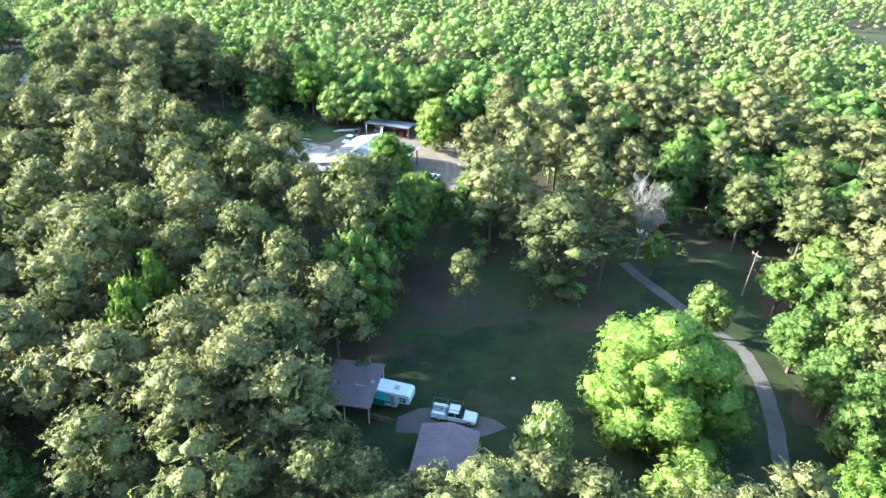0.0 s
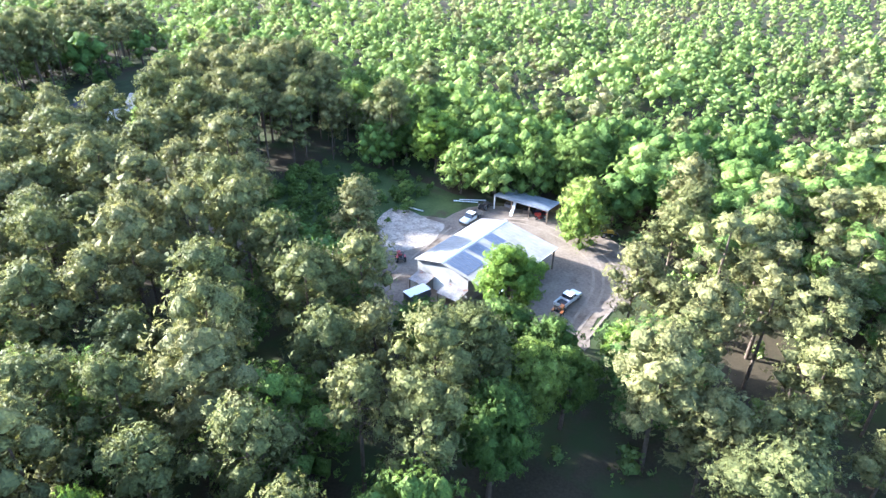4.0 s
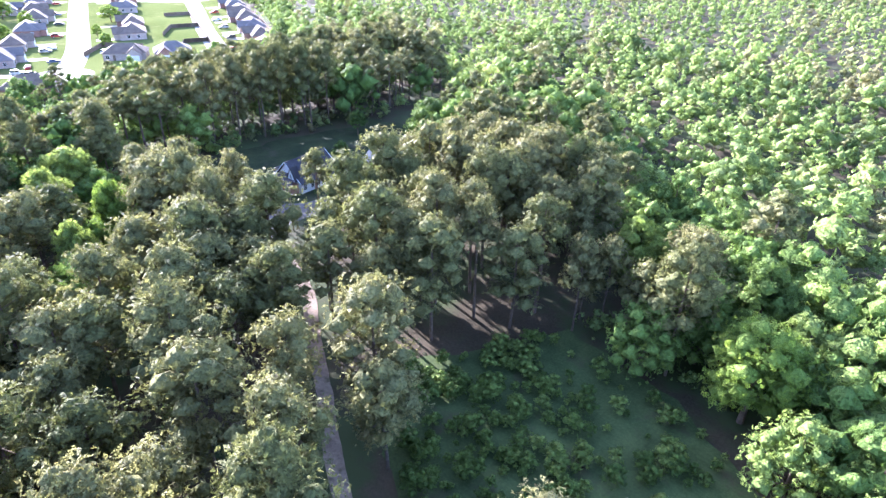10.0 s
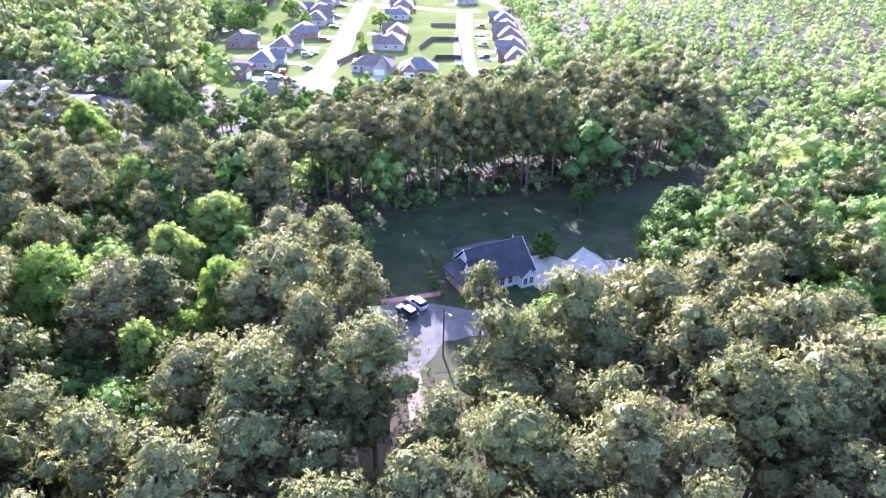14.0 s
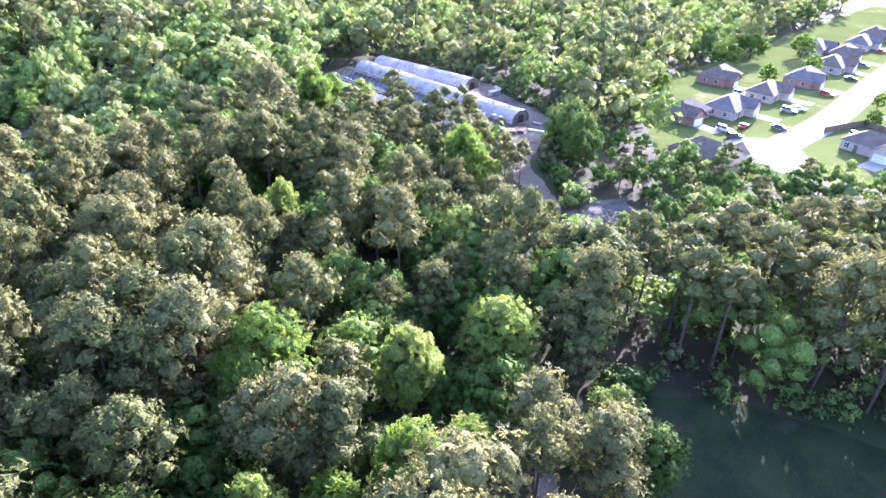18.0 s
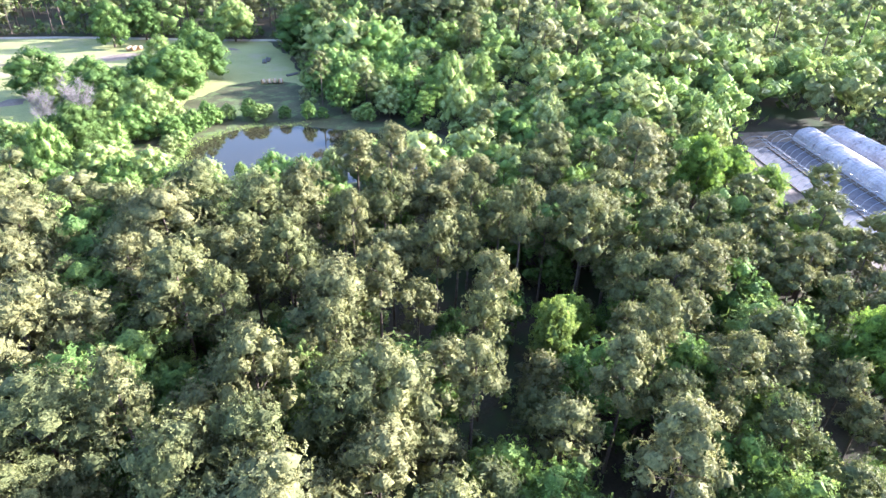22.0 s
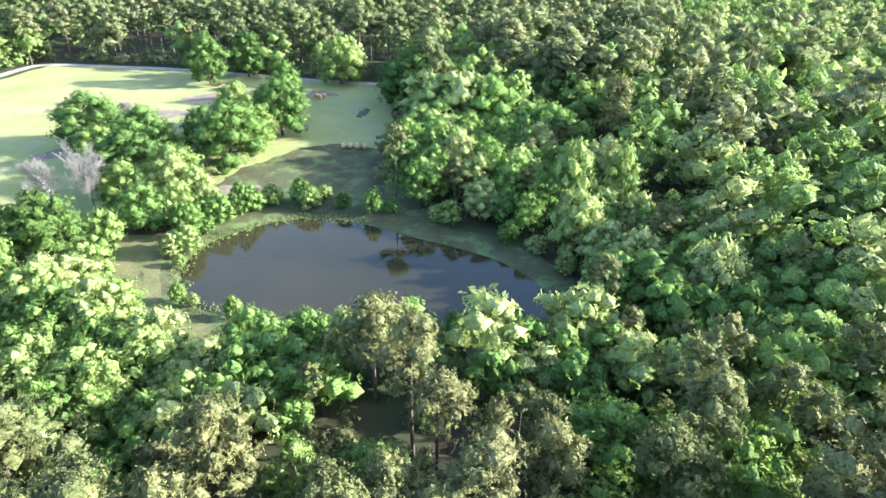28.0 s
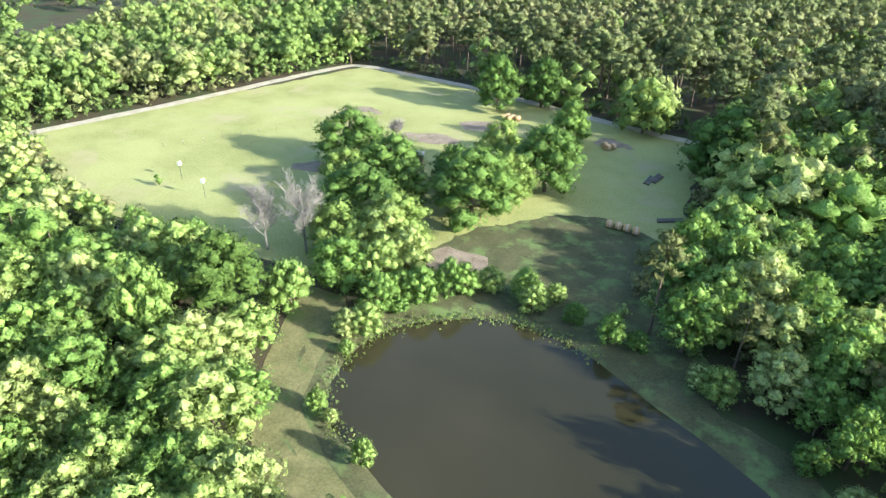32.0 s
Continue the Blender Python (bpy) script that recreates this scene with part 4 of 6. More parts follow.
# those nearest the middle of the plan are things; the rest are joined
for kind, plain_shape, limit, leaves, name, label, category, rest in (
        ("pine", "pine", 250, PINE, "pine_tree", "tall pine with a clumpy grey-green crown on bare trunk", "pine tree", "stand of tall grey-green pines"),
        ("leaf", "leaf", 170, LEAF, "broadleaf_tree", "leafy green broadleaf tree in spring leaf among pines", "tree", "stand of green broadleaf trees"),
        ("bank", "leaf", 170, BANKLEAF, "pond_tree", "pale green leafy tree near the pond bank", "tree", "leafy trees beyond the pond")):
    middles = ((-45, 95), (-150, 95), (-95, 160)) if kind != "bank" else ((-120, 0), (-200, -20))
    mine = sorted((s for s in spots if s[0] == kind), key=lambda s: min(math.hypot(s[1] - mx, s[2] - my) for mx, my in middles))
    for _, x, y, h, spread in mine[:limit]:
        broad = kind == "pine" and (spread > 1.1 or (-116 < x < -52 and 144 < y < 207))
        shape, spread = ("pine_broad", 0.86 * spread) if broad else (plain_shape, spread)
        tree(shape, int(rng.integers(60)), leaves, x, y, h if kind == "pine" else 0.85 * h, spread, name, label, category, "wood")
    if mine[limit:]:
        stuff({"pine": "pine_wood", "leaf": "broadleaf_wood", "bank": "pond_wood"}[kind], [(plain_shape + "_mid", x, y, h if kind == "pine" else 0.85 * h, spread) for _, x, y, h, spread in mine[limit:]], leaves, rest, "wood")
for x, y, h, rad in BRIGHT:
    key, share = ("grand", 0.47) if rad > 9 else ("field", 0.47) if rad > 0.36 * h else ("oval", 0.27)
    tree(key, int(rng.integers(60)), LIME, x, y, h, rad / (share * h), "broadleaf_tree", "bright yellow-green broadleaf tree in fresh spring leaf", "tree", "bright trees")
for x, y, h, rad in GREEN:
    key, share = ("field", 0.47) if rad > 0.36 * h else ("oval", 0.27)
    tree(key, int(rng.integers(60)), OAK, x, y, h, rad / (share * h), "broadleaf_tree", "round-crowned dark green broadleaf tree at a wood edge", "tree", "wood")
for x, y, h, rad in FIELD:
    tree("field", int(rng.integers(60)), LEAF, x, y, h, rad / (0.47 * h), "field_tree", "broad round green tree standing on the pasture", "tree", "field trees")
for x, y, h, rad in PALE:
    tree("field", int(rng.integers(60)), BANKLEAF, x, y, h, rad / (0.47 * h), "bank_tree", "small pale-leaved tree near open water or grass", "tree", "bank trees")
for x, y, h, rad in PINES:
    low = rad > 4.5 or h < 13
    tree("pine_low" if low else "pine", int(rng.integers(60)), PINE, x, y, h, rad / ((0.25 if low else 0.2) * h), "pine_tree", "tall pine with a broad clumpy grey-green crown", "pine tree", "wood")
for x, y, h, rad in TALL:
    key, share = ("pine_broad", 0.225) if rad > 4.1 else ("pine", 0.19)
    tree(key, int(rng.integers(60)), PINE, x, y, h, rad / (share * h), "pine_tree", "tall pine rising over the wood with a rounded grey-green crown", "pine tree", "wood")


def scatter(outline, step, keep=None):
    xs, ys = zip(*outline)
    g = np.stack(np.meshgrid(np.arange(min(xs), max(xs), step), np.arange(min(ys), max(ys), step)), 2).reshape(-1, 2)
    g = g + rng.uniform(-0.45, 0.45, g.shape) * step
    ok = inside(g, outline)
    for c in CLEAR + [GRASSY_BANK]:
        ok &= ~inside(g, c)
    return g[ok]


NORTH = [(-300, 286), (-262, 268), (-170, 262), (-150, 282), (-110, 262), (-80, 226), (-28, 218), (14, 206), (82, 194), (130, 182), (170, 200), (200, 340), (-60, 390), (-240, 360), (-330, 330)]
NORTH_FAR = [(-660, 345), (-420, 322), (-330, 298), (-330, 330), (-240, 360), (-60, 390), (200, 340), (240, 300), (330, 480), (330, 560), (200, 640), (-600, 680)]
young = [("young", x, y, (rng.uniform(5.5, 10.0) if rng.uniform() < 0.9 else rng.uniform(10, 15)) * (1 + 0.35 * noise.noise(Vector((x * 0.025, y * 0.025, 3)))), rng.uniform(0.8, 1.3)) for x, y in scatter(NORTH, 5.6) if rng.uniform() < 1.15 + 0.7 * noise.noise(Vector((x * 0.05, y * 0.05, 8)))]
young += [("young_far", x, y, rng.uniform(5, 9.5), rng.uniform(0.9, 1.4)) for x, y in scatter(NORTH_FAR, 8.0)]
stuff("young_wood", young, YOUNG, "dense young regrowth wood in bright spring leaf", "wood", False)
EAST = [(70, -10), (100, 60), (110, 120), (130, 180), (190, 200), (150, 100), (120, 20), (280, -180), (300, -270), (200, -330), (20, -360), (-40, -220), (-53, -163), (-33, -106), (-14, -60), (4, -20), (20, -10)]
SOUTH = [(-40, -220), (20, -360), (-100, -480), (-330, -540), (-600, -420), (-600, 230), (-470, 188), (-400, 163), (-345, 138), (-320, 138), (-282, 144), (-262, 150), (-280, 122), (-290, 104), (-306, 92), (-318, 62), (-316, 34), (-284, 26),
         (-262, 50), (-240, 50), (-232, 20), (-232, -60), (-205, -70), (-188, -90), (-188, -128), (-158, -137), (-114, -156), (-63, -170), (-53, -163)]
P = scatter(SOUTH, 8.8)
is_pine = [(p[1] < -140 and p[0] > -330) or (-290 < p[0] < -215 and -130 < p[1] < -70) for p in P]
far_pines = [p for p, q in zip(P, is_pine) if rng.uniform() < (0.5 if q and p[1] > -135 else 0.68 if q else 0.12)]
far_leafy = [p for p, q in zip(P, is_pine) if rng.uniform() < (0.5 if q and p[1] > -135 else 0.32 if q else 0.9)]
stuff("far_pine_wood", [("pine_mid" if y > -205 and x > -260 else "pine_far", x, y, rng.uniform(22, 28) if y > -130 else rng.uniform(16, 22), rng.uniform(1, 1.4)) for x, y in far_pines], FAR_PINE, "far stand of grey-green pines behind the pasture", "wood")
stuff("far_broadleaf_wood", [("leaf_half" if (x > -80 and x < 70 and y > -205) or (x > -275 and -140 < y < 60) else "leaf_far", x, y, rng.uniform(16, 22) if -330 < x < -205 and -140 < y < 45 else rng.uniform(11, 17), rng.uniform(0.9, 1.25)) for x, y in far_leafy + [p for p in scatter(EAST, 7.6) if p[0] < 60 or p[1] > 60 or rng.uniform() < 0.12]], FARLEAF, "far bright green broadleaf wood", "wood", False)
under = [("bush", x, y, rng.uniform(2.0, 5.0), rng.uniform(0.8, 1.2)) for o, *_ in WOODS for x, y in scatter(o, 8.4) if not (-114 < x < -64 and 150 < y < 206)]
under += [("leaf_half", x, y, rng.uniform(8, 13), rng.uniform(0.9, 1.3)) for x, y in scatter(band([(-252, 244), (-264, 266), (-300, 283), (-360, 307), (-420, 320)], 10.0), 5.5)]
EDGE = band([(-174, -31), (-180, -48), (-186, -66), (-189, -90), (-190, -120)], 5.0)
HEDGES = [EDGE, band([(-128, 4), (-120, -14), (-106, -24), (-86, -26), (-60, -30), (-42, -43), (-14, -58)], 4.0), band([(9, -22), (-8.5, -61), (-27.5, -107), (-47, -163), (-60, -178), (-90, -170), (-116, -162), (-160, -143), (-190, -132)], 6.0), band([(-280, 122), (-292.5, 102), (-306.5, 90), (-316, 62), (-318, 36)], 8.0), band([(-184, 143), (-196, 138), (-210, 137.5), (-221, 136), (-231, 129), (-248, 124), (-264, 124)], 7.0), [(-186, -128), (-196, -126), (-200, -60), (-188, -55)]]
SHRUBBY = [(-79, 160), (-68, 172), (-54, 172), (-46, 163), (-46, 150), (-49, 138), (-66, 148)]
xs = rng.uniform((-80, 136), (-34, 180), (620, 2))
stuff("lane_shrubs", [("leaf_mid", x, y, rng.uniform(1.0, 2.2) if rng.uniform() < 0.6 else rng.uniform(2.2, 3.6), rng.uniform(0.9, 1.4)) for x, y in xs[inside(xs, SHRUBBY) | (inside(xs, LANE) & (rng.uniform(size=len(xs)) < 0.3))]], OAK, "dark leafy shrubs on shaded grass beside pines", "shrubs", False)
under += [("leaf_half", x, y, rng.uniform(7, 11), rng.uniform(0.9, 1.3)) for x, y in scatter(band([(-186, 158), (-191, 178), (-192, 200), (-189, 225), (-186, 250)], 13.0), 5.0)]
under += [("bush", x, y, rng.uniform(2, 4.5), rng.uniform(0.9, 1.3)) for x, y in scatter(band([(-166, 158), (-174, 168), (-176, 180), (-176, 196), (-173, 216), (-168, 234)], 9.0), 4.6)]
under += [("bush", x, y, rng.uniform(2.5, 6.0), rng.uniform(0.8, 1.2)) for o in HEDGES for x, y in scatter(o, 3.6)]
stuff("undergrowth", under, YOUNG, "leafy bushes and saplings under the pines", "undergrowth", False)

# tall grass and reeds along the sunny side of the pond
shore = [(x, y) for x, y in POND if y < 8 and x > -172]
C, N = [], []
for x, y in shore:
    for _ in range(26):
        C.append((x + rng.normal() * 1.1, y + rng.normal() * 1.1, rng.uniform(-0.35, 0.15)))
        N.append((rng.normal(), rng.normal(), 0.15))
V, Q = leaf_quads(np.array(C), np.array(N), 0.3, 0.22, rng, 0.1)
tagged(new("bank_grass", mesh_arrays("bank_grass", V, Q, [BANKLEAF], clump=np.tile((0.0, 0.0, 1.0), (len(V), 1)))), "tufts of bright tall grass along the pond edge", "grass", kind="stuff")

# ---- building tools ----
WHITE = plain("white_paint", (0.78, 0.78, 0.76), 0.45)
METAL = plain("pale_metal_roof", (0.28, 0.26, 0.235), 0.6, 0.0, 0.5, 0.35)
SILVER = plain("galvanised_metal", (0.42, 0.45, 0.5), 0.45, 0.6, 0.7, 0.35)
MAROON = plain("faded_maroon_metal", (0.2, 0.14, 0.14), 0.55, 0.1, 0.6, 0.3)
RUST = patchy("rusty_metal", (0.2, 0.17, 0.16), (0.42, 0.4, 0.38), 0.9, 6.0, 0.7, 0.2, extra=(0.8, 0.55, (0.24, 0.11, 0.05)), relief=0.0)
SHINGLE = patchy("blue_grey_shingles", (0.04, 0.038, 0.042), (0.07, 0.066, 0.072), 0.5, 7.0, 0.85, relief=0.01)
BROWN_SHINGLE = patchy("brown_grey_shingles", (0.12, 0.09, 0.07), (0.2, 0.155, 0.12), 0.5, 7.0, 0.85, relief=0.01)
BRICK = patchy("red_brick", (0.24, 0.13, 0.1), (0.38, 0.23, 0.18), 0.8, 8.0, 0.85, relief=0.01)
PALE_BRICK = patchy("pale_brick", (0.38, 0.29, 0.25), (0.52, 0.43, 0.38), 0.8, 8.0, 0.85, relief=0.01)
SIDING = plain("grey_siding", (0.34, 0.33, 0.31), 0.6, 0.1, 0.8, 0.3)
WOOD = patchy("weathered_boards", (0.12, 0.085, 0.06), (0.24, 0.18, 0.13), 0.7, 7.0, 0.85, relief=0.01)
POLEWOOD = patchy("utility_pole_wood", (0.1, 0.08, 0.06), (0.2, 0.16, 0.12), 0.9, 9.0, 0.85, relief=0.01)
BLACK = plain("black_plastic", (0.025, 0.025, 0.027), 0.6)
TYRE = plain("tyre_rubber", (0.02, 0.02, 0.02), 0.85)
STEEL = plain("dark_steel", (0.12, 0.115, 0.11), 0.5, 0.6)
RED = plain("red_paint", (0.4, 0.035, 0.03), 0.4)
TEAL = plain("teal_canvas", (0.02, 0.17, 0.15), 0.7)
BLUE = plain("blue_paint", (0.05, 0.09, 0.2), 0.4)
CHARCOAL = plain("charcoal_paint", (0.06, 0.065, 0.07), 0.35)
SILVERPAINT = plain("silver_paint", (0.4, 0.41, 0.42), 0.35, 0.4)
HAY = patchy("hay", (0.3, 0.18, 0.08), (0.48, 0.32, 0.17), 1.5, 9.0, 0.95)
PLASTIC = patchy("milky_greenhouse_film", (0.32, 0.265, 0.24), (0.58, 0.5, 0.45), 0.3, 2.0, 0.5, relief=0, extra=(0.4, 0.56, (0.19, 0.155, 0.14)))
GLASS, nt, b = mat("window_glass", 0.05)
b.inputs["Base Color"].default_value = (0.02, 0.025, 0.03, 1)
b.inputs["Specular IOR Level"].default_value = 0.7
PANEL = plain("blue_translucent_roof_panel", (0.08, 0.095, 0.13), 0.35, 0.0, 1.2, 0.35)
LAMP = plain("lamp_glass", (0.75, 0.73, 0.68), 0.2)
BRICKWALK = patchy("brick_paving", (0.24, 0.11, 0.08), (0.36, 0.19, 0.14), 0.9, 6.0)


def part(name, bm, material, parent=None, label=""):
    """One mesh object under a thing or a part."""
    me = bpy.data.meshes.new(name)
    bmesh.ops.recalc_face_normals(bm, faces=bm.faces[:])
    bm.to_mesh(me)
    bm.free()
    me.materials.append(material)
    ob = new(name, me)
    ob.parent = parent
    return tagged(ob, label)


def thing(name, label, category, m, group=""):
    ob = tagged(new(name), label, category, group)
    ob.matrix_basis = m
    return ob


def boxes(*specs, bevel=0.0):
    """Boxes given as x0, y0, z0, x1, y1, z1 in one bmesh."""
    bm = bmesh.new()
    for x0, y0, z0, x1, y1, z1 in specs:
        v = [bm.verts.new(p) for p in ((x0, y0, z0), (x1, y0, z0), (x1, y1, z0), (x0, y1, z0), (x0, y0, z1), (x1, y0, z1), (x1, y1, z1), (x0, y1, z1))]
        for f in ((0, 3, 2, 1), (4, 5, 6, 7), (0, 1, 5, 4), (1, 2, 6, 5), (2, 3, 7, 6), (3, 0, 4, 7)):
            bm.faces.new([v[i] for i in f])
    if bevel:
        bmesh.ops.bevel(bm, geom=bm.edges[:], offset=bevel, segments=1, affect="EDGES")
    return bm


def profile(points, y0, y1, bevel=0.0):
    """An outline in x and z drawn out from y0 to y1."""
    bm = bmesh.new()
    a = [bm.verts.new((x, y0, z)) for x, z in points]
    c = [bm.verts.new((x, y1, z)) for x, z in points]
    bm.faces.new(a)
    bm.faces.new(c[::-1])
    for i in range(len(a)):
        j = (i + 1) % len(a)
        bm.faces.new((a[j], a[i], c[i], c[j]))
    bmesh.ops.recalc_face_normals(bm, faces=bm.faces[:])
    if bevel:
        bmesh.ops.bevel(bm, geom=bm.edges[:], offset=bevel, segments=2, affect="EDGES")
    return bm


def slab(corners, thick):
    """A thick plate under the corners, listed round its edge."""
    bm = bmesh.new()
    a = [bm.verts.new(c) for c in corners]
    c = [bm.verts.new((x, y, z - thick)) for x, y, z in corners]
    bm.faces.new(a)
    bm.faces.new(c[::-1])
    for i in range(len(a)):
        j = (i + 1) % len(a)
        bm.faces.new((a[j], a[i], c[i], c[j]))
    return bm


def wheel_mesh(r, w, segs=14):
    bm = bmesh.new()
    rings = [(r * 0.62, -w / 2), (r * 0.94, -w / 2), (r, -w / 4), (r, w / 4), (r * 0.94, w / 2), (r * 0.62, w / 2)]
    V = [[bm.verts.new((q * math.cos(t), y, q * math.sin(t))) for t in (2 * math.pi * k / segs for k in range(segs))] for q, y in rings]
    for i in range(len(rings)):
        j = (i + 1) % len(rings)
        for k in range(segs):
            bm.faces.new((V[i][k], V[i][(k + 1) % segs], V[j][(k + 1) % segs], V[j][k]))
    return bm


def disc(r, w, segs=12, axis="Y"):
    bm = bmesh.new()
    bmesh.ops.create_cone(bm, cap_ends=True, segments=segs, radius1=r, radius2=r * 0.9, depth=w)
    if axis == "Y":
        bmesh.ops.rotate(bm, verts=bm.verts[:], matrix=Matrix.Rotation(radians(90), 3, "X"))
    if axis == "X":
        bmesh.ops.rotate(bm, verts=bm.verts[:], matrix=Matrix.Rotation(radians(90), 3, "Y"))
    return bm


def rod(a, c, r, segs=6):
    V, Q = tube([a, [(p + q) / 2 for p, q in zip(a, c)], c], [r, r, r], segs)
    bm = bmesh.new()
    vs = [bm.verts.new(v) for v in V]
    for q in Q:
        bm.faces.new([vs[i] for i in q])
    bm.faces.new(vs[:segs])
    bm.faces.new(vs[-segs:])
    return bm


def wheels(root, spots, r=0.36, w=0.24):
    for x, y in spots:
        t = part("wheel", wheel_mesh(r, w), TYRE, root)
        t.location = (x, y, r)
        rim = part("rim", disc(r * 0.6, w * 0.7), SILVERPAINT, t)


def car(m, paint, label, category="car", suv=True, group="parked cars", roof=None):
    """A parked car 4.7 m long that faces +x."""
    root = thing("car", label, category, m, group)
    h = 1.72 if suv else 1.45
    part("body", profile([(-2.3, 0.3), (-2.36, 0.75), (-2.3, 1.0), (-0.2, 1.02), (1.1, 1.0), (2.15, 0.86), (2.34, 0.62), (2.32, 0.3)], -0.9, 0.9, 0.07), paint, root)
    back = -2.2 if suv else -1.7
    part("cabin", profile([(back, 0.98), (back + (0.25 if suv else 0.55), h), (0.15, h), (1.0, 0.98)], -0.76, 0.76, 0.06), GLASS, root, "dark window glass")
    part("roof", boxes((back + (0.25 if suv else 0.55), -0.72, h - 0.03, 0.2, 0.72, h + 0.05), bevel=0.03), roof or paint, root)
    for y in (-0.77, 0.77):
        part("pillar", boxes((-0.75, y - 0.02, 0.98, -0.62, y + 0.02, h)), paint, root)
        part("headlight", boxes((2.2, y * 0.85 - 0.16, 0.62, 2.35, y * 0.85 + 0.16, 0.78), bevel=0.02), LAMP, root)
        part("tail_light", boxes((-2.4, y * 0.95 - 0.1, 0.75, -2.28, y * 0.95 + 0.1, 1.0), bevel=0.02), RED, root)
    part("windscreen", slab([(0.22, -0.68, h - 0.02), (0.22, 0.68, h - 0.02), (1.02, 0.72, 1.0), (1.02, -0.72, 1.0)], 0.02), GLASS, root)
    part("bumper", boxes((2.25, -0.86, 0.32, 2.42, 0.86, 0.52), bevel=0.04), BLACK, root)
    wheels(root, [(-1.4, -0.82), (-1.4, 0.82), (1.45, -0.82), (1.45, 0.82)])
    return root


def pickup(m, label, bed="flat", rack=False, category="truck", paint=None):
    """A pickup 6 m long that faces +x, with a flat deck, a service body or an open box."""
    paint = paint or WHITE
    root = thing("pickup_truck", label, category, m, "work trucks")
    part("chassis", boxes((-3.0, -0.45, 0.42, 2.6, 0.45, 0.62)), BLACK, root)
    part("bonnet", profile([(1.25, 0.45), (1.25, 1.15), (2.75, 1.02), (2.95, 0.8), (2.95, 0.45)], -0.95, 0.95, 0.07), paint, root)
    part("cab", profile([(-0.9, 0.45), (-0.9, 1.15), (1.3, 1.15), (1.3, 0.45)], -0.96, 0.96, 0.05), paint, root)
    part("cab_glass", profile([(-0.85, 1.12), (-0.7, 1.82), (0.65, 1.82), (1.3, 1.12)], -0.86, 0.86, 0.05), GLASS, root, "dark cab windows")
    part("cab_roof", boxes((-0.74, -0.83, 1.8, 0.66, 0.83, 1.9), bevel=0.04), paint, root)
    for y in (-0.87, 0.87):
        part("door_pillar", boxes((0.1, y - 0.02, 1.1, 0.2, y + 0.02, 1.82)), paint, root)
        part("mirror", boxes((1.0, y * 1.15 - 0.06, 1.15, 1.1, y * 1.15 + 0.06, 1.4), bevel=0.02), BLACK, root)
        part("headlight", boxes((2.88, y * 0.8 - 0.17, 0.74, 2.98, y * 0.8 + 0.17, 0.95), bevel=0.02), LAMP, root)
    part("front_bumper", boxes((2.9, -0.95, 0.42, 3.08, 0.95, 0.66), bevel=0.04), STEEL, root)
    if bed == "flat":
        part("deck", boxes((-3.1, -1.05, 0.9, -0.98, 1.05, 1.02), bevel=0.02), BLACK, root)
        part("headache_rack", boxes((-1.02, -1.0, 1.02, -0.94, 1.0, 1.75), (-3.1, -1.05, 1.02, -3.04, 1.05, 1.3)), STEEL, root)
    elif bed == "service":
        for s in (-1, 1):
            part("tool_locker", boxes((-3.1, min(s * 0.55, s * 1.02), 0.6, -1.0, max(s * 0.55, s * 1.02), 1.42), bevel=0.03), paint, root)
        part("bed_floor", boxes((-3.1, -0.55, 0.75, -1.0, 0.55, 0.82)), SILVERPAINT, root)
        part("tool_chest", boxes((-1.6, -0.5, 0.82, -1.05, 0.5, 1.5), bevel=0.03), SILVERPAINT, root)
    else:
        for s in (-1, 1):
            part("box_side", boxes((-3.0, s * 0.95 - 0.06, 0.55, -0.95, s * 0.95 + 0.06, 1.2), bevel=0.03), paint, root)
        part("box_floor", boxes((-3.0, -0.9, 0.72, -0.95, 0.9, 0.78)), BLACK, root)
        part("tailgate", boxes((-3.05, -0.95, 0.6, -2.98, 0.95, 1.2), bevel=0.02), paint, root)
    if rack:
        for s in (-0.9, 0.9):
            part("rack_rail", boxes((-3.1, s - 0.03, 2.4, 1.0, s + 0.03, 2.46)), STEEL, root)
            for x in (-3.0, -1.1, 0.9):
                part("rack_post", boxes((x - 0.03, s - 0.03, 1.2, x + 0.03, s + 0.03, 2.4)), STEEL, root)
        for x in (-3.0, -1.1, 0.9):
            part("rack_bar", boxes((x - 0.03, -0.9, 2.4, x + 0.03, 0.9, 2.46)), STEEL, root)
    wheels(root, [(-2.0, -0.85), (-2.0, 0.85), (2.05, -0.85), (2.05, 0.85)], 0.4, 0.28)
    return root


def window(root, x, y, z, w, h, face, frame_mat=None):
    """A window in a wall that faces +x, -x, +y or -y: glass, frame, bars and sill."""
    a = {"+x": 0, "+y": 90, "-x": 180, "-y": 270}[face]
    f = part("window", boxes((-0.04, -w / 2 - 0.08, -h / 2 - 0.08, 0.05, w / 2 + 0.08, -h / 2), (-0.04, -w / 2 - 0.08, h / 2, 0.05, w / 2 + 0.08, h / 2 + 0.08),
                             (-0.04, -w / 2 - 0.08, -h / 2, 0.05, -w / 2, h / 2), (-0.04, w / 2, -h / 2, 0.05, w / 2 + 0.08, h / 2)), frame_mat or WHITE, root, "white window frame")
    f.matrix_basis = pose(x, y, z, 0, 0, a)
    part("pane", boxes((-0.03, -w / 2, -h / 2, 0.015, w / 2, h / 2)), GLASS, f)
    part("glazing_bar", boxes((0.016, -0.025, -h / 2, 0.04, 0.025, h / 2), (0.016, -w / 2, -0.025, 0.04, -0.03, 0.025), (0.016, 0.03, -0.025, 0.04, w / 2, 0.025)), WHITE, f)


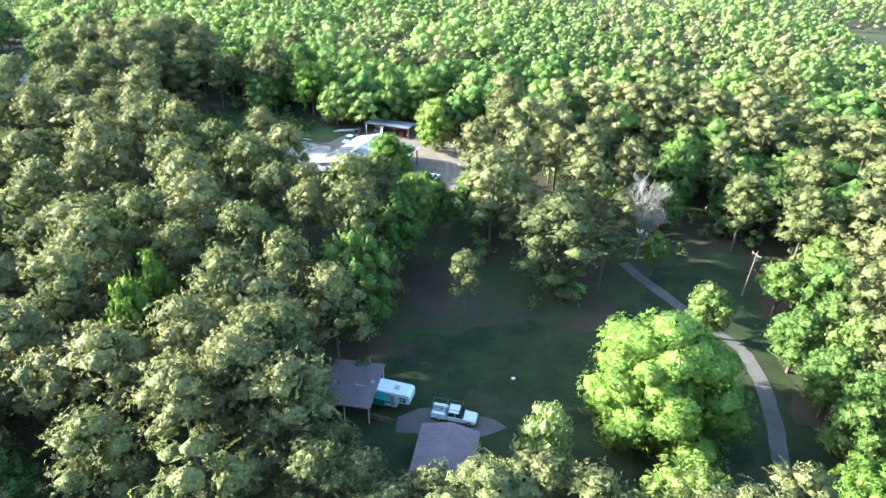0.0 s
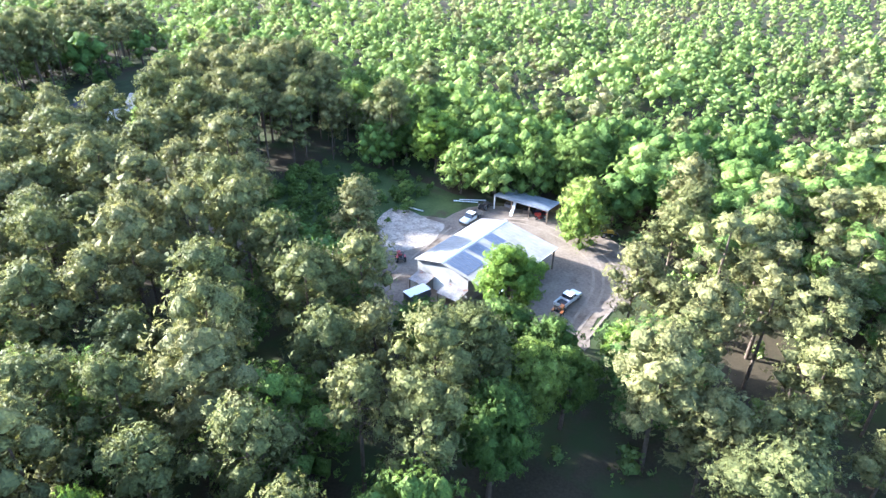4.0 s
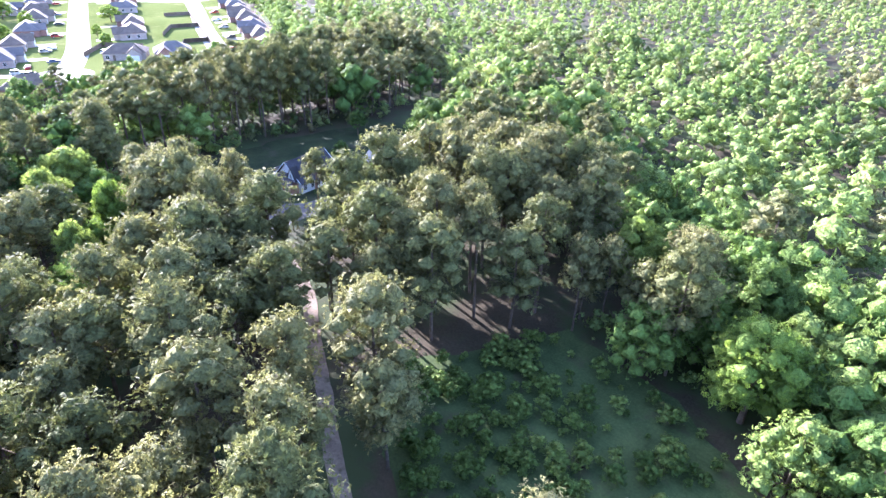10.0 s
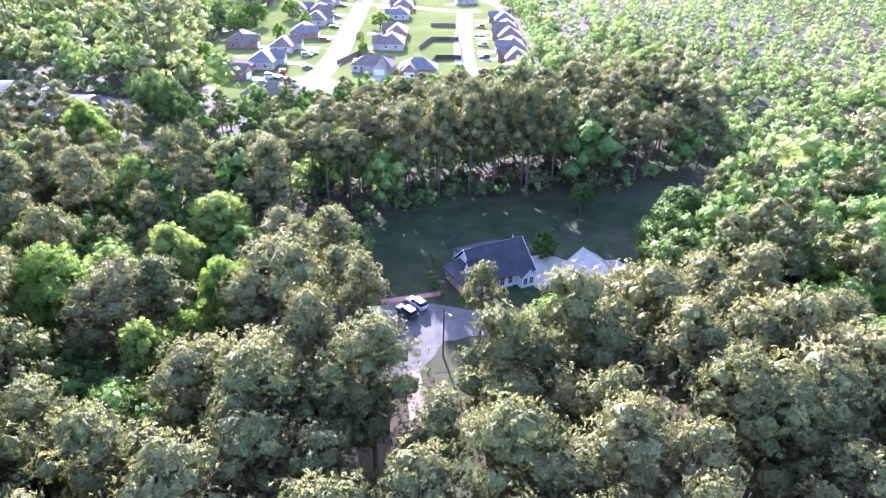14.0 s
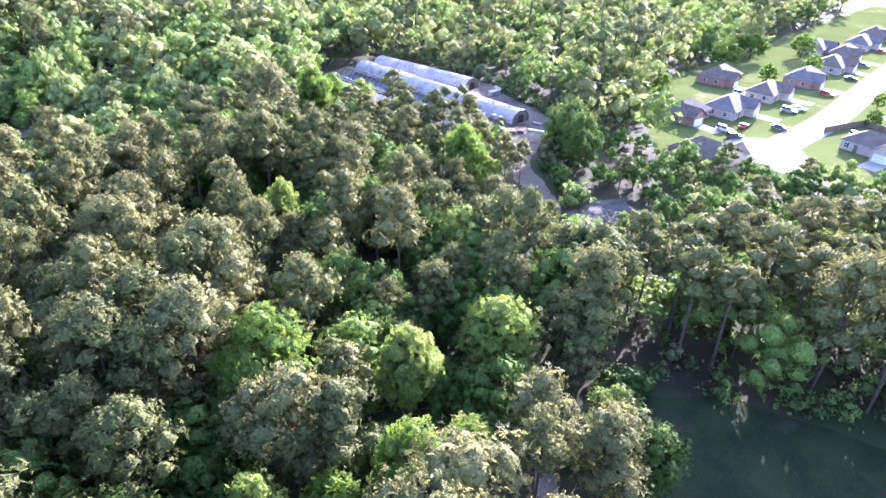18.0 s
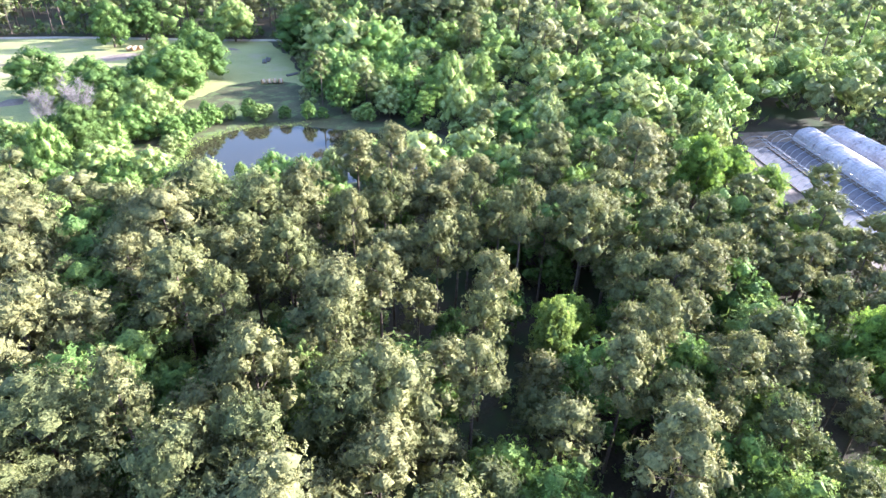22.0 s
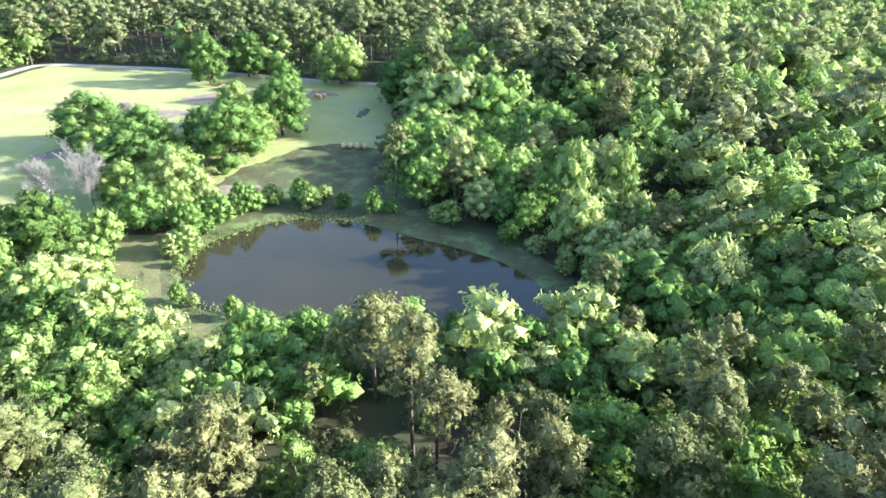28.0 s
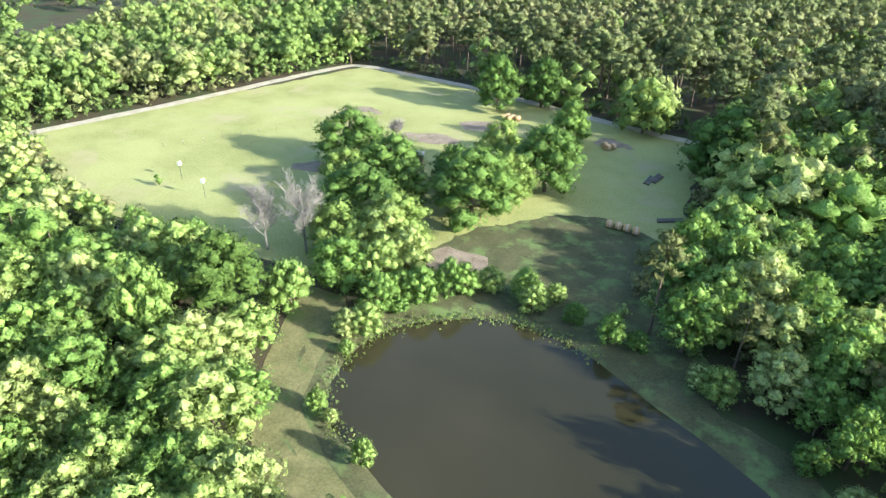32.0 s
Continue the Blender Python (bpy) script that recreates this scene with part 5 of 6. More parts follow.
def seams(length, step, a, c, h=0.05, w=0.05):
    """Raised ribs on a roof slope, from the ridge line a to the eave line c, both given by their start and end."""
    bm = bmesh.new()
    n = int(length / step)
    a0, a1, c0, c1 = (Vector(v) for v in (*a, *c))
    along = (a1 - a0).normalized() * w / 2
    for i in range(n + 1):
        t = min(0.995, max(0.005, i / n))
        p, q = a0.lerp(a1, t), c0.lerp(c1, t)
        up = Vector((0, 0, h))
        v = [bm.verts.new(k) for k in (p - along, p + along, q + along, q - along, p - along + up, p + along + up, q + along + up, q - along + up)]
        for f in ((4, 5, 6, 7), (0, 1, 5, 4), (1, 2, 6, 5), (2, 3, 7, 6), (3, 0, 4, 7)):
            bm.faces.new([v[k] for k in f])
    return bm


def gable_walls(x0, x1, y0, y1, h, ridge_x, ridge_z, t=0.15):
    """Four walls as separate bmeshes: two long ones at x0 and x1 and two gables at y0 and y1."""
    out = [boxes((x0, y0, 0, x0 + t, y1, h)), boxes((x1 - t, y0, 0, x1, y1, h))]
    for y in (y0, y1 - t):
        out.append(profile([(x0 + t, 0), (x1 - t, 0), (x1 - t, h), (ridge_x, ridge_z), (x0 + t, h)], y + 0.002, y + t - 0.002))
    return out


def utility_pole(m, h, label, arm=True, lamp=False):
    root = thing("utility_pole", label, "pole", m)
    V, Q = tube([(0, 0, -0.2), (0, 0, h / 2), (0, 0, h)], [0.16, 0.13, 0.1], 8)
    part("pole", mesh_bm(V, Q), POLEWOOD, root)
    if arm:
        part("crossarm", boxes((-0.06, -1.0, h - 0.7, 0.06, 1.0, h - 0.56)), POLEWOOD, root)
        for y in (-0.9, 0.0, 0.9):
            part("insulator", disc(0.06, 0.2, 8, "Z"), SILVERPAINT, root).location = (0, y, h - 0.46)
        tank = part("transformer", disc(0.25, 0.8, 12, "Z"), SILVERPAINT, root, "grey transformer can")
        tank.location = (0.38, 0, h - 1.5)
    if lamp:
        part("lamp_arm", rod((0, 0, h - 0.4), (1.4, 0, h - 0.1), 0.04), STEEL, root)
        part("lamp_head", boxes((1.2, -0.14, h - 0.2, 1.8, 0.14, h - 0.02), bevel=0.04), LAMP, root)
    return root


def mesh_bm(V, Q):
    bm = bmesh.new()
    vs = [bm.verts.new(v) for v in V]
    for q in Q:
        bm.faces.new([vs[i] for i in q])
    return bm


# ---- homestead with carport and camper ----
carport = thing("carport", "faded maroon metal carport on white posts", "carport", pose(-11, 64, 0, 0, 0, -9))
part("roof", slab([(-3.6, -4.2, 2.9), (3.6, -4.2, 3.0), (3.6, 4.2, 3.3), (-3.6, 4.2, 3.2)], 0.12), MAROON, carport)
part("roof_ribs", seams(7.2, 0.6, ((-3.6, 4.2, 3.2), (3.6, 4.2, 3.3)), ((-3.6, -4.2, 2.9), (3.6, -4.2, 3.0)), 0.04), MAROON, carport)
for x in (-3.3, 0, 3.3):
    for y in (-4.0, 4.0):
        part("post", boxes((x - 0.07, y - 0.07, 0, x + 0.07, y + 0.07, 2.82 if y < 0 else 3.1)), WHITE, carport)
part("beam", boxes((-3.5, -4.08, 2.66, 3.5, -3.92, 2.8)), WHITE, carport)

camper = thing("camper_trailer", "white fifth-wheel camper with a green-striped side under a carport", "camper", pose(-6.6, 63.6, 0, 0, 0, -17))
part("body", profile([(-3.9, 0.6), (-3.9, 3.1), (3.6, 3.15), (3.95, 2.9), (3.95, 1.7), (2.3, 1.5), (2.1, 0.6)], -1.2, 1.2, 0.08), WHITE, camper)
part("roof_vent", boxes((1.5, -0.35, 3.12, 2.2, 0.35, 3.3), bevel=0.04), SILVERPAINT, camper)
part("roof_vent", boxes((-2.0, -0.3, 3.1, -1.5, 0.3, 3.24), bevel=0.04), SILVERPAINT, camper)
part("stripe", boxes((-3.7, -1.215, 1.2, 2.0, -1.202, 1.5)), TEAL, camper, "teal stripe")
part("slide_out", boxes((-2.6, -1.75, 0.9, 0.6, -1.2, 2.8), bevel=0.03), TEAL, camper, "teal covered slide-out")
part("awning_roof", slab([(-2.8, -2.2, 2.55), (1.2, -2.2, 2.5), (1.2, -1.2, 2.9), (-2.8, -1.2, 2.95)], 0.04), TEAL, camper, "teal awning")
part("camper_door", boxes((1.2, -1.23, 0.8, 1.85, -1.2, 2.6), bevel=0.01), SILVERPAINT, camper)
window(camper, 3.0, -1.21, 2.3, 0.7, 0.5, "-y", BLACK)
window(camper, -3.3, -1.21, 2.1, 0.6, 0.5, "-y", BLACK)
wheels(camper, [(-1.0, -1.0), (-1.0, 1.0), (-0.1, -1.0), (-0.1, 1.0)], 0.36, 0.22)
part("landing_leg", boxes((3.4, -0.6, 0, 3.5, -0.5, 1.6), (3.4, 0.5, 0, 3.5, 0.6, 1.6)), STEEL, camper)

pickup(pose(2.9, 60.6, 0, 0, 0, -13), "white service truck with tool lockers and overhead rack on gravel", "service", True)

shed = thing("outbuilding", "low outbuilding with a faded maroon metal roof", "shed", pose(1.6, 52.4, 0, 0, 0, -10))
for name, bm in zip(("wall", "wall", "gable_wall", "gable_wall"), gable_walls(-3.3, 3.3, -3.6, 3.6, 2.9, 0, 3.7)):
    part(name, bm, SIDING, shed)
part("roof", slab([(-3.7, -4, 2.92), (0, -4, 3.85), (0, 4, 3.85), (-3.7, 4, 2.92)], 0.1), MAROON, shed)
part("roof", slab([(0.004, -4, 3.85), (3.7, -4, 2.92), (3.7, 4, 2.92), (0.004, 4, 3.85)], 0.1), MAROON, shed)
part("roof_ribs", seams(8, 0.6, ((0, -4, 3.85), (0, 4, 3.85)), ((3.7, -4, 2.92), (3.7, 4, 2.92)), 0.015), MAROON, shed)
part("roof_ribs", seams(8, 0.6, ((0, -4, 3.85), (0, 4, 3.85)), ((-3.7, -4, 2.92), (-3.7, 4, 2.92)), 0.015), MAROON, shed)
part("door", boxes((-0.5, 3.59, 0, 0.5, 3.64, 2.05)), WHITE, shed)
utility_pole(pose(54, 91, 0, 0, 3, 20), 9.0, "weathered wooden utility pole with transformer beside a drive")
small = thing("garden_shed", "small pale garden shed with a white metal roof", "shed", pose(-6, 46.2, 0, 0, 0, 5))
part("body", boxes((-1.5, -1.2, 0, 1.5, 1.2, 2.0)), SIDING, small)
part("roof", slab([(-1.7, -1.4, 2.0), (1.7, -1.4, 2.0), (1.7, 1.4, 2.3), (-1.7, 1.4, 2.3)], 0.08), METAL, small)
well = thing("well_cap", "small white well cover standing on the lawn", "well cover", pose(11.5, 68.5, 0))
part("cover", boxes((-0.28, -0.2, 0, 0.28, 0.2, 0.35), bevel=0.06), WHITE, well)
part("pipe", rod((0.55, 0, 0), (0.55, 0, 0.8), 0.05), STEEL, well)
scrap = thing("lattice_panel", "pale wooden panels leaning under the camper awning", "panel", pose(-6.8, 60.0, 0, 0, 0, -17))
for i in range(5):
    part("board", boxes((-2.0 + i * 0.8, -0.05, 0, -1.3 + i * 0.8, 0.05, 0.9 + 0.08 * (i % 2))), WOOD, scrap)

# ---- barn yard ----
barn = thing("barn", "large metal barn with pale ribbed roof and open side", "barn", pose(-28.4, 135.6, 0, 0, 0, -23.8))
L, W, RX = 19.8, 17.0, 5.8   # ridge runs along y
for name, bm in zip(("wall", "back_wall", "gable_wall", "gable_wall"), gable_walls(0.25, 11.3, 0.3, L - 0.3, 4.6, RX, 6.05)):
    part(name, bm, SIDING, barn, "grey metal siding")
part("roof", slab([(-0.1, -0.2, 4.75), (RX, -0.2, 6.3), (RX, L + 0.2, 6.3), (-0.1, L + 0.2, 4.75)], 0.1), METAL, barn, "pale metal roof slope")
part("roof", slab([(RX + 0.004, -0.2, 6.3), (W + 0.1, -0.2, 4.6), (W + 0.1, L + 0.2, 4.6), (RX + 0.004, L + 0.2, 6.3)], 0.1), METAL, barn, "long pale metal roof slope")
part("roof_ribs", seams(L, 0.9, ((RX, 0, 6.3), (RX, L, 6.3)), ((0, 0, 4.79), (0, L, 4.79)), 0.03, 0.04), METAL, barn)
part("roof_ribs", seams(L, 0.9, ((RX, 0, 6.3), (RX, L, 6.3)), ((W, 0, 4.62), (W, L, 4.62)), 0.03, 0.04), METAL, barn)
part("ridge_cap", profile([(RX - 0.35, 6.24), (RX, 6.4), (RX + 0.35, 6.28), (RX, 6.35)], -0.2, L + 0.2), WHITE, barn)
part("gutter", boxes((W + 0.1, -0.2, 4.46, W + 0.22, L + 0.2, 4.58)), WHITE, barn)
fall = 1.7 / (W - RX)
for y0, y1, x0, x1 in ((0.4, 5.6, 6.4, 11.0), (6.6, 9.6, 6.5, 10.2), (11.6, 14.2, 6.4, 9.6)):
    n = int((y1 - y0) / 0.95)
    for i in range(n):
        a, c = y0 + i * (y1 - y0) / n + 0.04, y0 + (i + 1) * (y1 - y0) / n - 0.04
        part("skylight_panel", slab([(x0, a, 6.36 - (x0 - RX) * fall), (x1, a, 6.36 - (x1 - RX) * fall), (x1, c, 6.36 - (x1 - RX) * fall), (x0, c, 6.36 - (x0 - RX) * fall)], 0.03), PANEL, barn, "dark blue roof panel")
for y in (0.4, 5.0, 9.9, 14.8, L - 0.4):
    part("post", boxes((W - 0.3, y - 0.12, 0, W - 0.06, y + 0.12, 4.46)), WOOD, barn)
    part("rafter", slab([(11.3, y - 0.07, 5.34), (W, y - 0.07, 4.48), (W, y + 0.07, 4.48), (11.3, y + 0.07, 5.34)], 0.2), WOOD, barn)
for y in (3.0, 12.0):
    part("barn_door", boxes((0.16, y, 0, 0.25, y + 4.0, 3.8)), SILVER, barn, "sliding metal door")
part("gable_door", boxes((4.0, 0.16, 0, 7.4, 0.28, 3.6)), WHITE, barn, "white gable door")

for bx, by, bw, bl, bz, label in ((2.6, -1.4, 3.4, 3.0, 2.8, "rusty lean-to roof on posts against a barn"), (9.5, -1.6, 4.2, 3.4, 3.0, "corrugated lean-to of rust-streaked metal against a barn")):
    lean = thing("lean_to", label, "lean-to", barn.matrix_basis @ pose(bx, by, 0))
    part("roof", slab([(-bw / 2, -bl / 2, bz - 0.5), (bw / 2, -bl / 2, bz - 0.5), (bw / 2, bl / 2, bz), (-bw / 2, bl / 2, bz)], 0.05), RUST, lean)
    part("roof_ribs", seams(bw, 0.3, ((-bw / 2, bl / 2, bz), (bw / 2, bl / 2, bz)), ((-bw / 2, -bl / 2, bz - 0.5), (bw / 2, -bl / 2, bz - 0.5)), 0.04, 0.08), RUST, lean)
    for x in (-bw / 2 + 0.15, bw / 2 - 0.15):
        part("post", boxes((x - 0.07, -bl / 2 + 0.1, 0, x + 0.07, -bl / 2 + 0.24, bz - 0.53)), WOOD, lean)
    part("side_wall", boxes((-bw / 2 + 0.02, -bl / 2 + 0.3, 0, -bw / 2 + 0.08, bl / 2, bz - 0.6)), WHITE, lean)

trailer = thing("box_trailer", "dark enclosed cargo trailer with a white roof", "trailer", pose(-26.3, 129.6, 0, 0, 0, 52))
part("body", boxes((-2.1, -1.05, 0.5, 2.1, 1.05, 2.3), bevel=0.05), CHARCOAL, trailer)
part("roof", boxes((-2.15, -1.1, 2.3, 2.15, 1.1, 2.42), bevel=0.04), WHITE, trailer)
part("tongue", boxes((2.1, -0.06, 0.45, 3.1, 0.06, 0.57)), STEEL, trailer)
part("jack", boxes((2.85, -0.05, 0, 2.95, 0.05, 0.9)), STEEL, trailer)
part("rear_door", boxes((-2.14, -0.95, 0.55, -2.1, 0.95, 2.2)), BLACK, trailer)
wheels(trailer, [(-0.5, -1.0), (-0.5, 1.0), (0.4, -1.0), (0.4, 1.0)], 0.33, 0.2)


def tractor(m, paint, label, loader=False):
    root = thing("tractor", label, "tractor", m, "tractors")
    part("bonnet", boxes((0.2, -0.35, 0.7, 1.6, 0.35, 1.3), bevel=0.08), paint, root)
    part("seat", boxes((-0.75, -0.28, 0.95, -0.3, 0.28, 1.05), (-0.8, -0.28, 1.05, -0.7, 0.28, 1.5), bevel=0.02), BLACK, root)
    part("platform", boxes((-0.9, -0.5, 0.6, 0.3, 0.5, 0.75)), STEEL, root)
    for s in (-0.75, 0.75):
        part("fender", boxes((-1.1, s - 0.2, 1.25, -0.2, s + 0.2, 1.32), bevel=0.02), paint, root)
    for s in (-0.5, 0.5):
        part("roll_bar_post", boxes((-0.95, s - 0.04, 0.7, -0.87, s + 0.04, 2.2)), BLACK, root)
    part("roll_bar_top", boxes((-0.95, -0.54, 2.2, -0.87, 0.54, 2.28)), BLACK, root)
    part("steering_wheel", disc(0.2, 0.03, 12, "Z"), BLACK, root).location = (0.0, 0, 1.4)
    part("exhaust", rod((1.0, 0.2, 1.3), (1.0, 0.2, 2.0), 0.04), STEEL, root)
    wheels(root, [(-0.65, -0.75), (-0.65, 0.75)], 0.62, 0.36)
    wheels(root, [(1.25, -0.6), (1.25, 0.6)], 0.36, 0.22)
    if loader:
        for s in (-0.42, 0.42):
            part("loader_arm", rod((0.0, s, 1.3), (2.3, s, 0.5), 0.07), paint, root)
        part("bucket", profile([(2.2, 0.15), (2.2, 0.75), (2.35, 0.75), (2.4, 0.25), (2.95, 0.18), (2.95, 0.1)], -0.85, 0.85), STEEL, root)
    return root


tractor(pose(-33.2, 141.6, 0.06, 0, 0, 120), RED, "small red tractor parked on sandy dirt beside a barn")
pickup(pose(-23.9, 161.4, 0.06, 0, 0, -113), "white-cabbed flatbed pickup parked behind a barn", "flat")
tractor(pose(-22.3, 167.5, 0.06, 0, 0, 75), STEEL, "dark loader tractor parked beside an open shed", True)
tractor(pose(-9.5, 166.8, 0.06, 0, 0, 200), RED, "red tractor parked under an open shed roof")

pole_barn = thing("open_shed", "open-fronted shed with a silver metal roof on posts", "shed", pose(-20.4, 168.2, 0.0, 0, 0, -19))
part("roof", slab([(0, 0, 3.4), (13, 0, 3.4), (13, 6.5, 2.7), (0, 6.5, 2.7)], 0.08), SILVER, pole_barn)
part("roof_ribs", seams(13, 0.8, ((0, 0, 3.4), (13, 0, 3.4)), ((0, 6.5, 2.7), (13, 6.5, 2.7)), 0.04), SILVER, pole_barn)
part("back_wall", boxes((0.1, 6.2, 0, 12.9, 6.35, 2.64)), WOOD, pole_barn)
for x in (0.2, 4.4, 8.6, 12.8):
    part("post", boxes((x - 0.1, 0.1, 0, x + 0.1, 0.3, 3.3)), WOOD if x != 0.2 else WHITE, pole_barn)
part("header", boxes((0, 0.08, 3.1, 13, 0.16, 3.3)), SILVER, pole_barn)
boat = thing("white_plank", "long white board leaning against an open shed", "board", pole_barn.matrix_basis @ pose(4.9, -0.9, 0.1, -48, 0, 8))
part("board", boxes((-0.35, -0.06, 0, 0.35, 0.06, 3.4), bevel=0.02), WHITE, boat)
for i, (x, y, s) in enumerate(((2.4, 3.0, 0.9), (7.2, 2.6, 1.0), (8.6, 4.2, 0.8), (10.5, 2.2, 0.7))):
    junk = thing("stored_crate", "dark crate of farm gear stored under a shed roof", "crate", pole_barn.matrix_basis @ pose(x, y, 0.06, 0, 0, 23 * i), "stored gear")
    part("box", boxes((-s, -0.6 * s, 0, s, 0.6 * s, 0.8 * s), bevel=0.03), (RUST, WOOD, BLUE, RED)[i], junk)
    part("lid", boxes((-s - 0.04, -0.6 * s - 0.04, 0.8 * s, s + 0.04, 0.6 * s + 0.04, 0.8 * s + 0.07)), STEEL, junk)
for x, y, a, l in ((-37.0, 163.0, -14, 5.0), (-26.8, 169.8, 8, 5.5), (-25.5, 171.0, 12, 6.0)):
    pipe = thing("irrigation_pipe", "long white pipe lying on the grass", "pipe", pose(x, y, 0.06, 0, 0, a), "pipes")
    part("tube", rod((-l / 2, 0, 0.12), (l / 2, 0, 0.12), 0.12, 8), WHITE, pipe)
    part("flange", disc(0.17, 0.08, 10, "X"), STEEL, pipe).location = (l / 2, 0, 0.15)
utility_pole(pose(-33.8, 128.2, 0, 0, 0, 40), 8.0, "dark wooden utility pole beside a sandy lot", False, True)
wreck = thing("junk_pile", "pile of pale scrap boards and rusted metal under a pine", "scrap", pose(-46.3, 140.2, 0, 0, 0, -35))
for i in range(16):
    part("scrap_board", boxes((-2.2, -0.12, 0.04 + 0.07 * i, 2.2 - 0.1 * (i % 5), 0.12, 0.1 + 0.07 * i)), (WOOD, RUST, WHITE)[i % 3], wreck).matrix_basis = pose(rng.uniform(-0.7, 0.7), rng.uniform(-1.0, 1.0), 0, 0, 0, rng.uniform(-35, 35))
pickup(pose(-1.4, 136.6, 0.06, 0, 0, 62), "white pickup with an open box parked on the dirt lot", "box")
flat = thing("flat_trailer", "low flat trailer loaded with pale boards", "trailer", pose(-3.6, 128.6, 0.06, 0, 0, 68))
part("deck", boxes((-3.0, -1.05, 0.55, 3.0, 1.05, 0.68)), WOOD, flat)
part("tongue", boxes((3.0, -0.05, 0.45, 4.2, 0.05, 0.57)), STEEL, flat)
wheels(flat, [(-0.6, -1.1), (-0.6, 1.1), (0.3, -1.1), (0.3, 1.1)], 0.33, 0.2)
for i, (x, y) in enumerate(((-1.8, 0.1), (0.4, -0.2), (1.9, 0.2))):
    load = thing("board_stack", "stack of pale boards strapped on a trailer", "boards", flat.matrix_basis @ pose(x, y, 0.68, 0, 0, 8 * i - 6), "stacks")
    for k in range(4):
        part("board_layer", boxes((-0.9, -0.7 + 0.04 * k, 0.14 * k, 0.9, 0.7, 0.14 * k + 0.12)), (WHITE, RUST, WOOD)[i], load)
tractor(pose(-2.6, 132.4, 0.06, 0, 0, 70), plain("orange_paint", (0.5, 0.16, 0.03)), "orange compact tractor behind a pickup")
tractor(pose(4.0, 162.5, 0.06, 0, 0, 20), plain("yellow_paint", (0.5, 0.33, 0.04)), "yellow loader tractor at the lot edge", True)

# ---- brick house, garage and yard ----
home = thing("house", "brick house with dark blue-grey shingle roof and white trim", "house", pose(-145.9, 180.6, 0, 0, 0, 6.5) @ Matrix.Diagonal((0.84, 0.82, 0.9, 1)))
# the main roof runs along y, from 0 to 14.4; x from 0 (back) to 10.6 (front)
for name, bm in zip(("back_wall", "front_wall", "gable_wall", "gable_wall"), gable_walls(0.4, 10.4, 0.3, 14.2, 3.0, 4.6, 7.0)):
    part(name, bm, PALE_BRICK if name == "back_wall" else WHITE, home, "pale brick wall" if name == "back_wall" else "white painted wall")
part("roof", slab([(-0.2, -0.2, 2.9), (4.6, -0.2, 7.3), (4.6, 14.6, 7.3), (-0.2, 14.6, 2.9)], 0.14), SHINGLE, home)
part("roof", slab([(4.604, -0.2, 7.3), (11.0, -0.2, 2.75), (11.0, 14.6, 2.75), (4.604, 14.6, 7.3)], 0.14), SHINGLE, home)
part("ridge_cap", boxes((4.45, -0.2, 7.26, 4.75, 14.6, 7.36)), SHINGLE, home)
for y0 in (-0.28, 14.6):
    part("verge_board", profile([(-0.2, 2.78), (4.6, 7.2), (11.0, 2.63), (11.0, 2.85), (4.6, 7.42), (-0.2, 3.0)], y0, y0 + 0.08), WHITE, home)
wing = part("wing_wall", boxes((-3.6, 2.0, 0, 0.4, 12.6, 2.9)), PALE_BRICK, home, "rear wing of pale brick")
part("wing_roof", slab([(-4.0, 1.6, 2.9), (2.6, 1.6, 5.4), (2.6, 13.0, 5.4), (-4.0, 13.0, 2.9)], 0.12), SHINGLE, home)
part("porch_roof", slab([(1.0, -3.2, 2.6), (9.8, -3.2, 2.6), (8.4, 0.3, 4.4), (2.4, 0.3, 4.4)], 0.12), SHINGLE, home, "hipped porch roof")
part("porch_wall", boxes((1.6, -2.7, 0, 9.2, 0.3, 2.5)), BRICK, home, "red brick end wall")
part("dormer_gable", profile([(6.2, 3.4), (9.4, 3.4), (7.8, 6.6)], -0.9, -0.75), WHITE, home, "white gable end")
part("dormer_roof", slab([(6.0, -1.1, 3.4), (7.8, -1.1, 6.8), (7.8, 1.5, 6.8), (6.0, 1.5, 3.4)], 0.1), SHINGLE, home)
part("dormer_roof", slab([(7.804, -1.1, 6.8), (9.6, -1.1, 3.4), (9.6, 1.5, 3.4), (7.804, 1.5, 6.8)], 0.1), SHINGLE, home)
window(home, 7.8, -0.93, 4.5, 0.6, 1.0, "-y")
bay = part("bay_wall", boxes((10.4, 10.2, 0, 12.2, 13.6, 2.7)), WHITE, home, "white bay")
part("bay_gable", profile([(10.2, 2.7), (13.6, 2.7), (11.9, 4.2)], -12.2, -12.05), WHITE, home).matrix_basis = pose(0, 0, 0, 0, 0, 90)
for s in (0, 1):
    y0, y1 = (9.9, 11.9) if s == 0 else (11.904, 13.9)
    z0, z1 = (2.6, 4.35) if s == 0 else (4.35, 2.6)
    part("bay_roof", slab([(9.0, y0, z0), (12.5, y0, z0), (12.5, y1, z1), (7.6, y1, z1)] if s == 0 else [(7.6, y0, z0), (12.5, y0, z0), (12.5, y1, z1), (9.0, y1, z1)], 0.1), SHINGLE, home)
for y in (1.6, 4.2, 6.4, 8.4):
    window(home, 10.44, y, 1.6, 1.0, 1.5, "+x")
for y in (11.1, 12.6):
    window(home, 12.24, y, 1.5, 0.9, 1.4, "+x")
for x in (3.0, 5.2, 7.6):
    window(home, x, -2.74, 1.4, 0.9, 1.4, "-y")
part("front_door", boxes((10.38, 4.95, 0.1, 10.46, 5.65, 2.15)), BRICK, home)
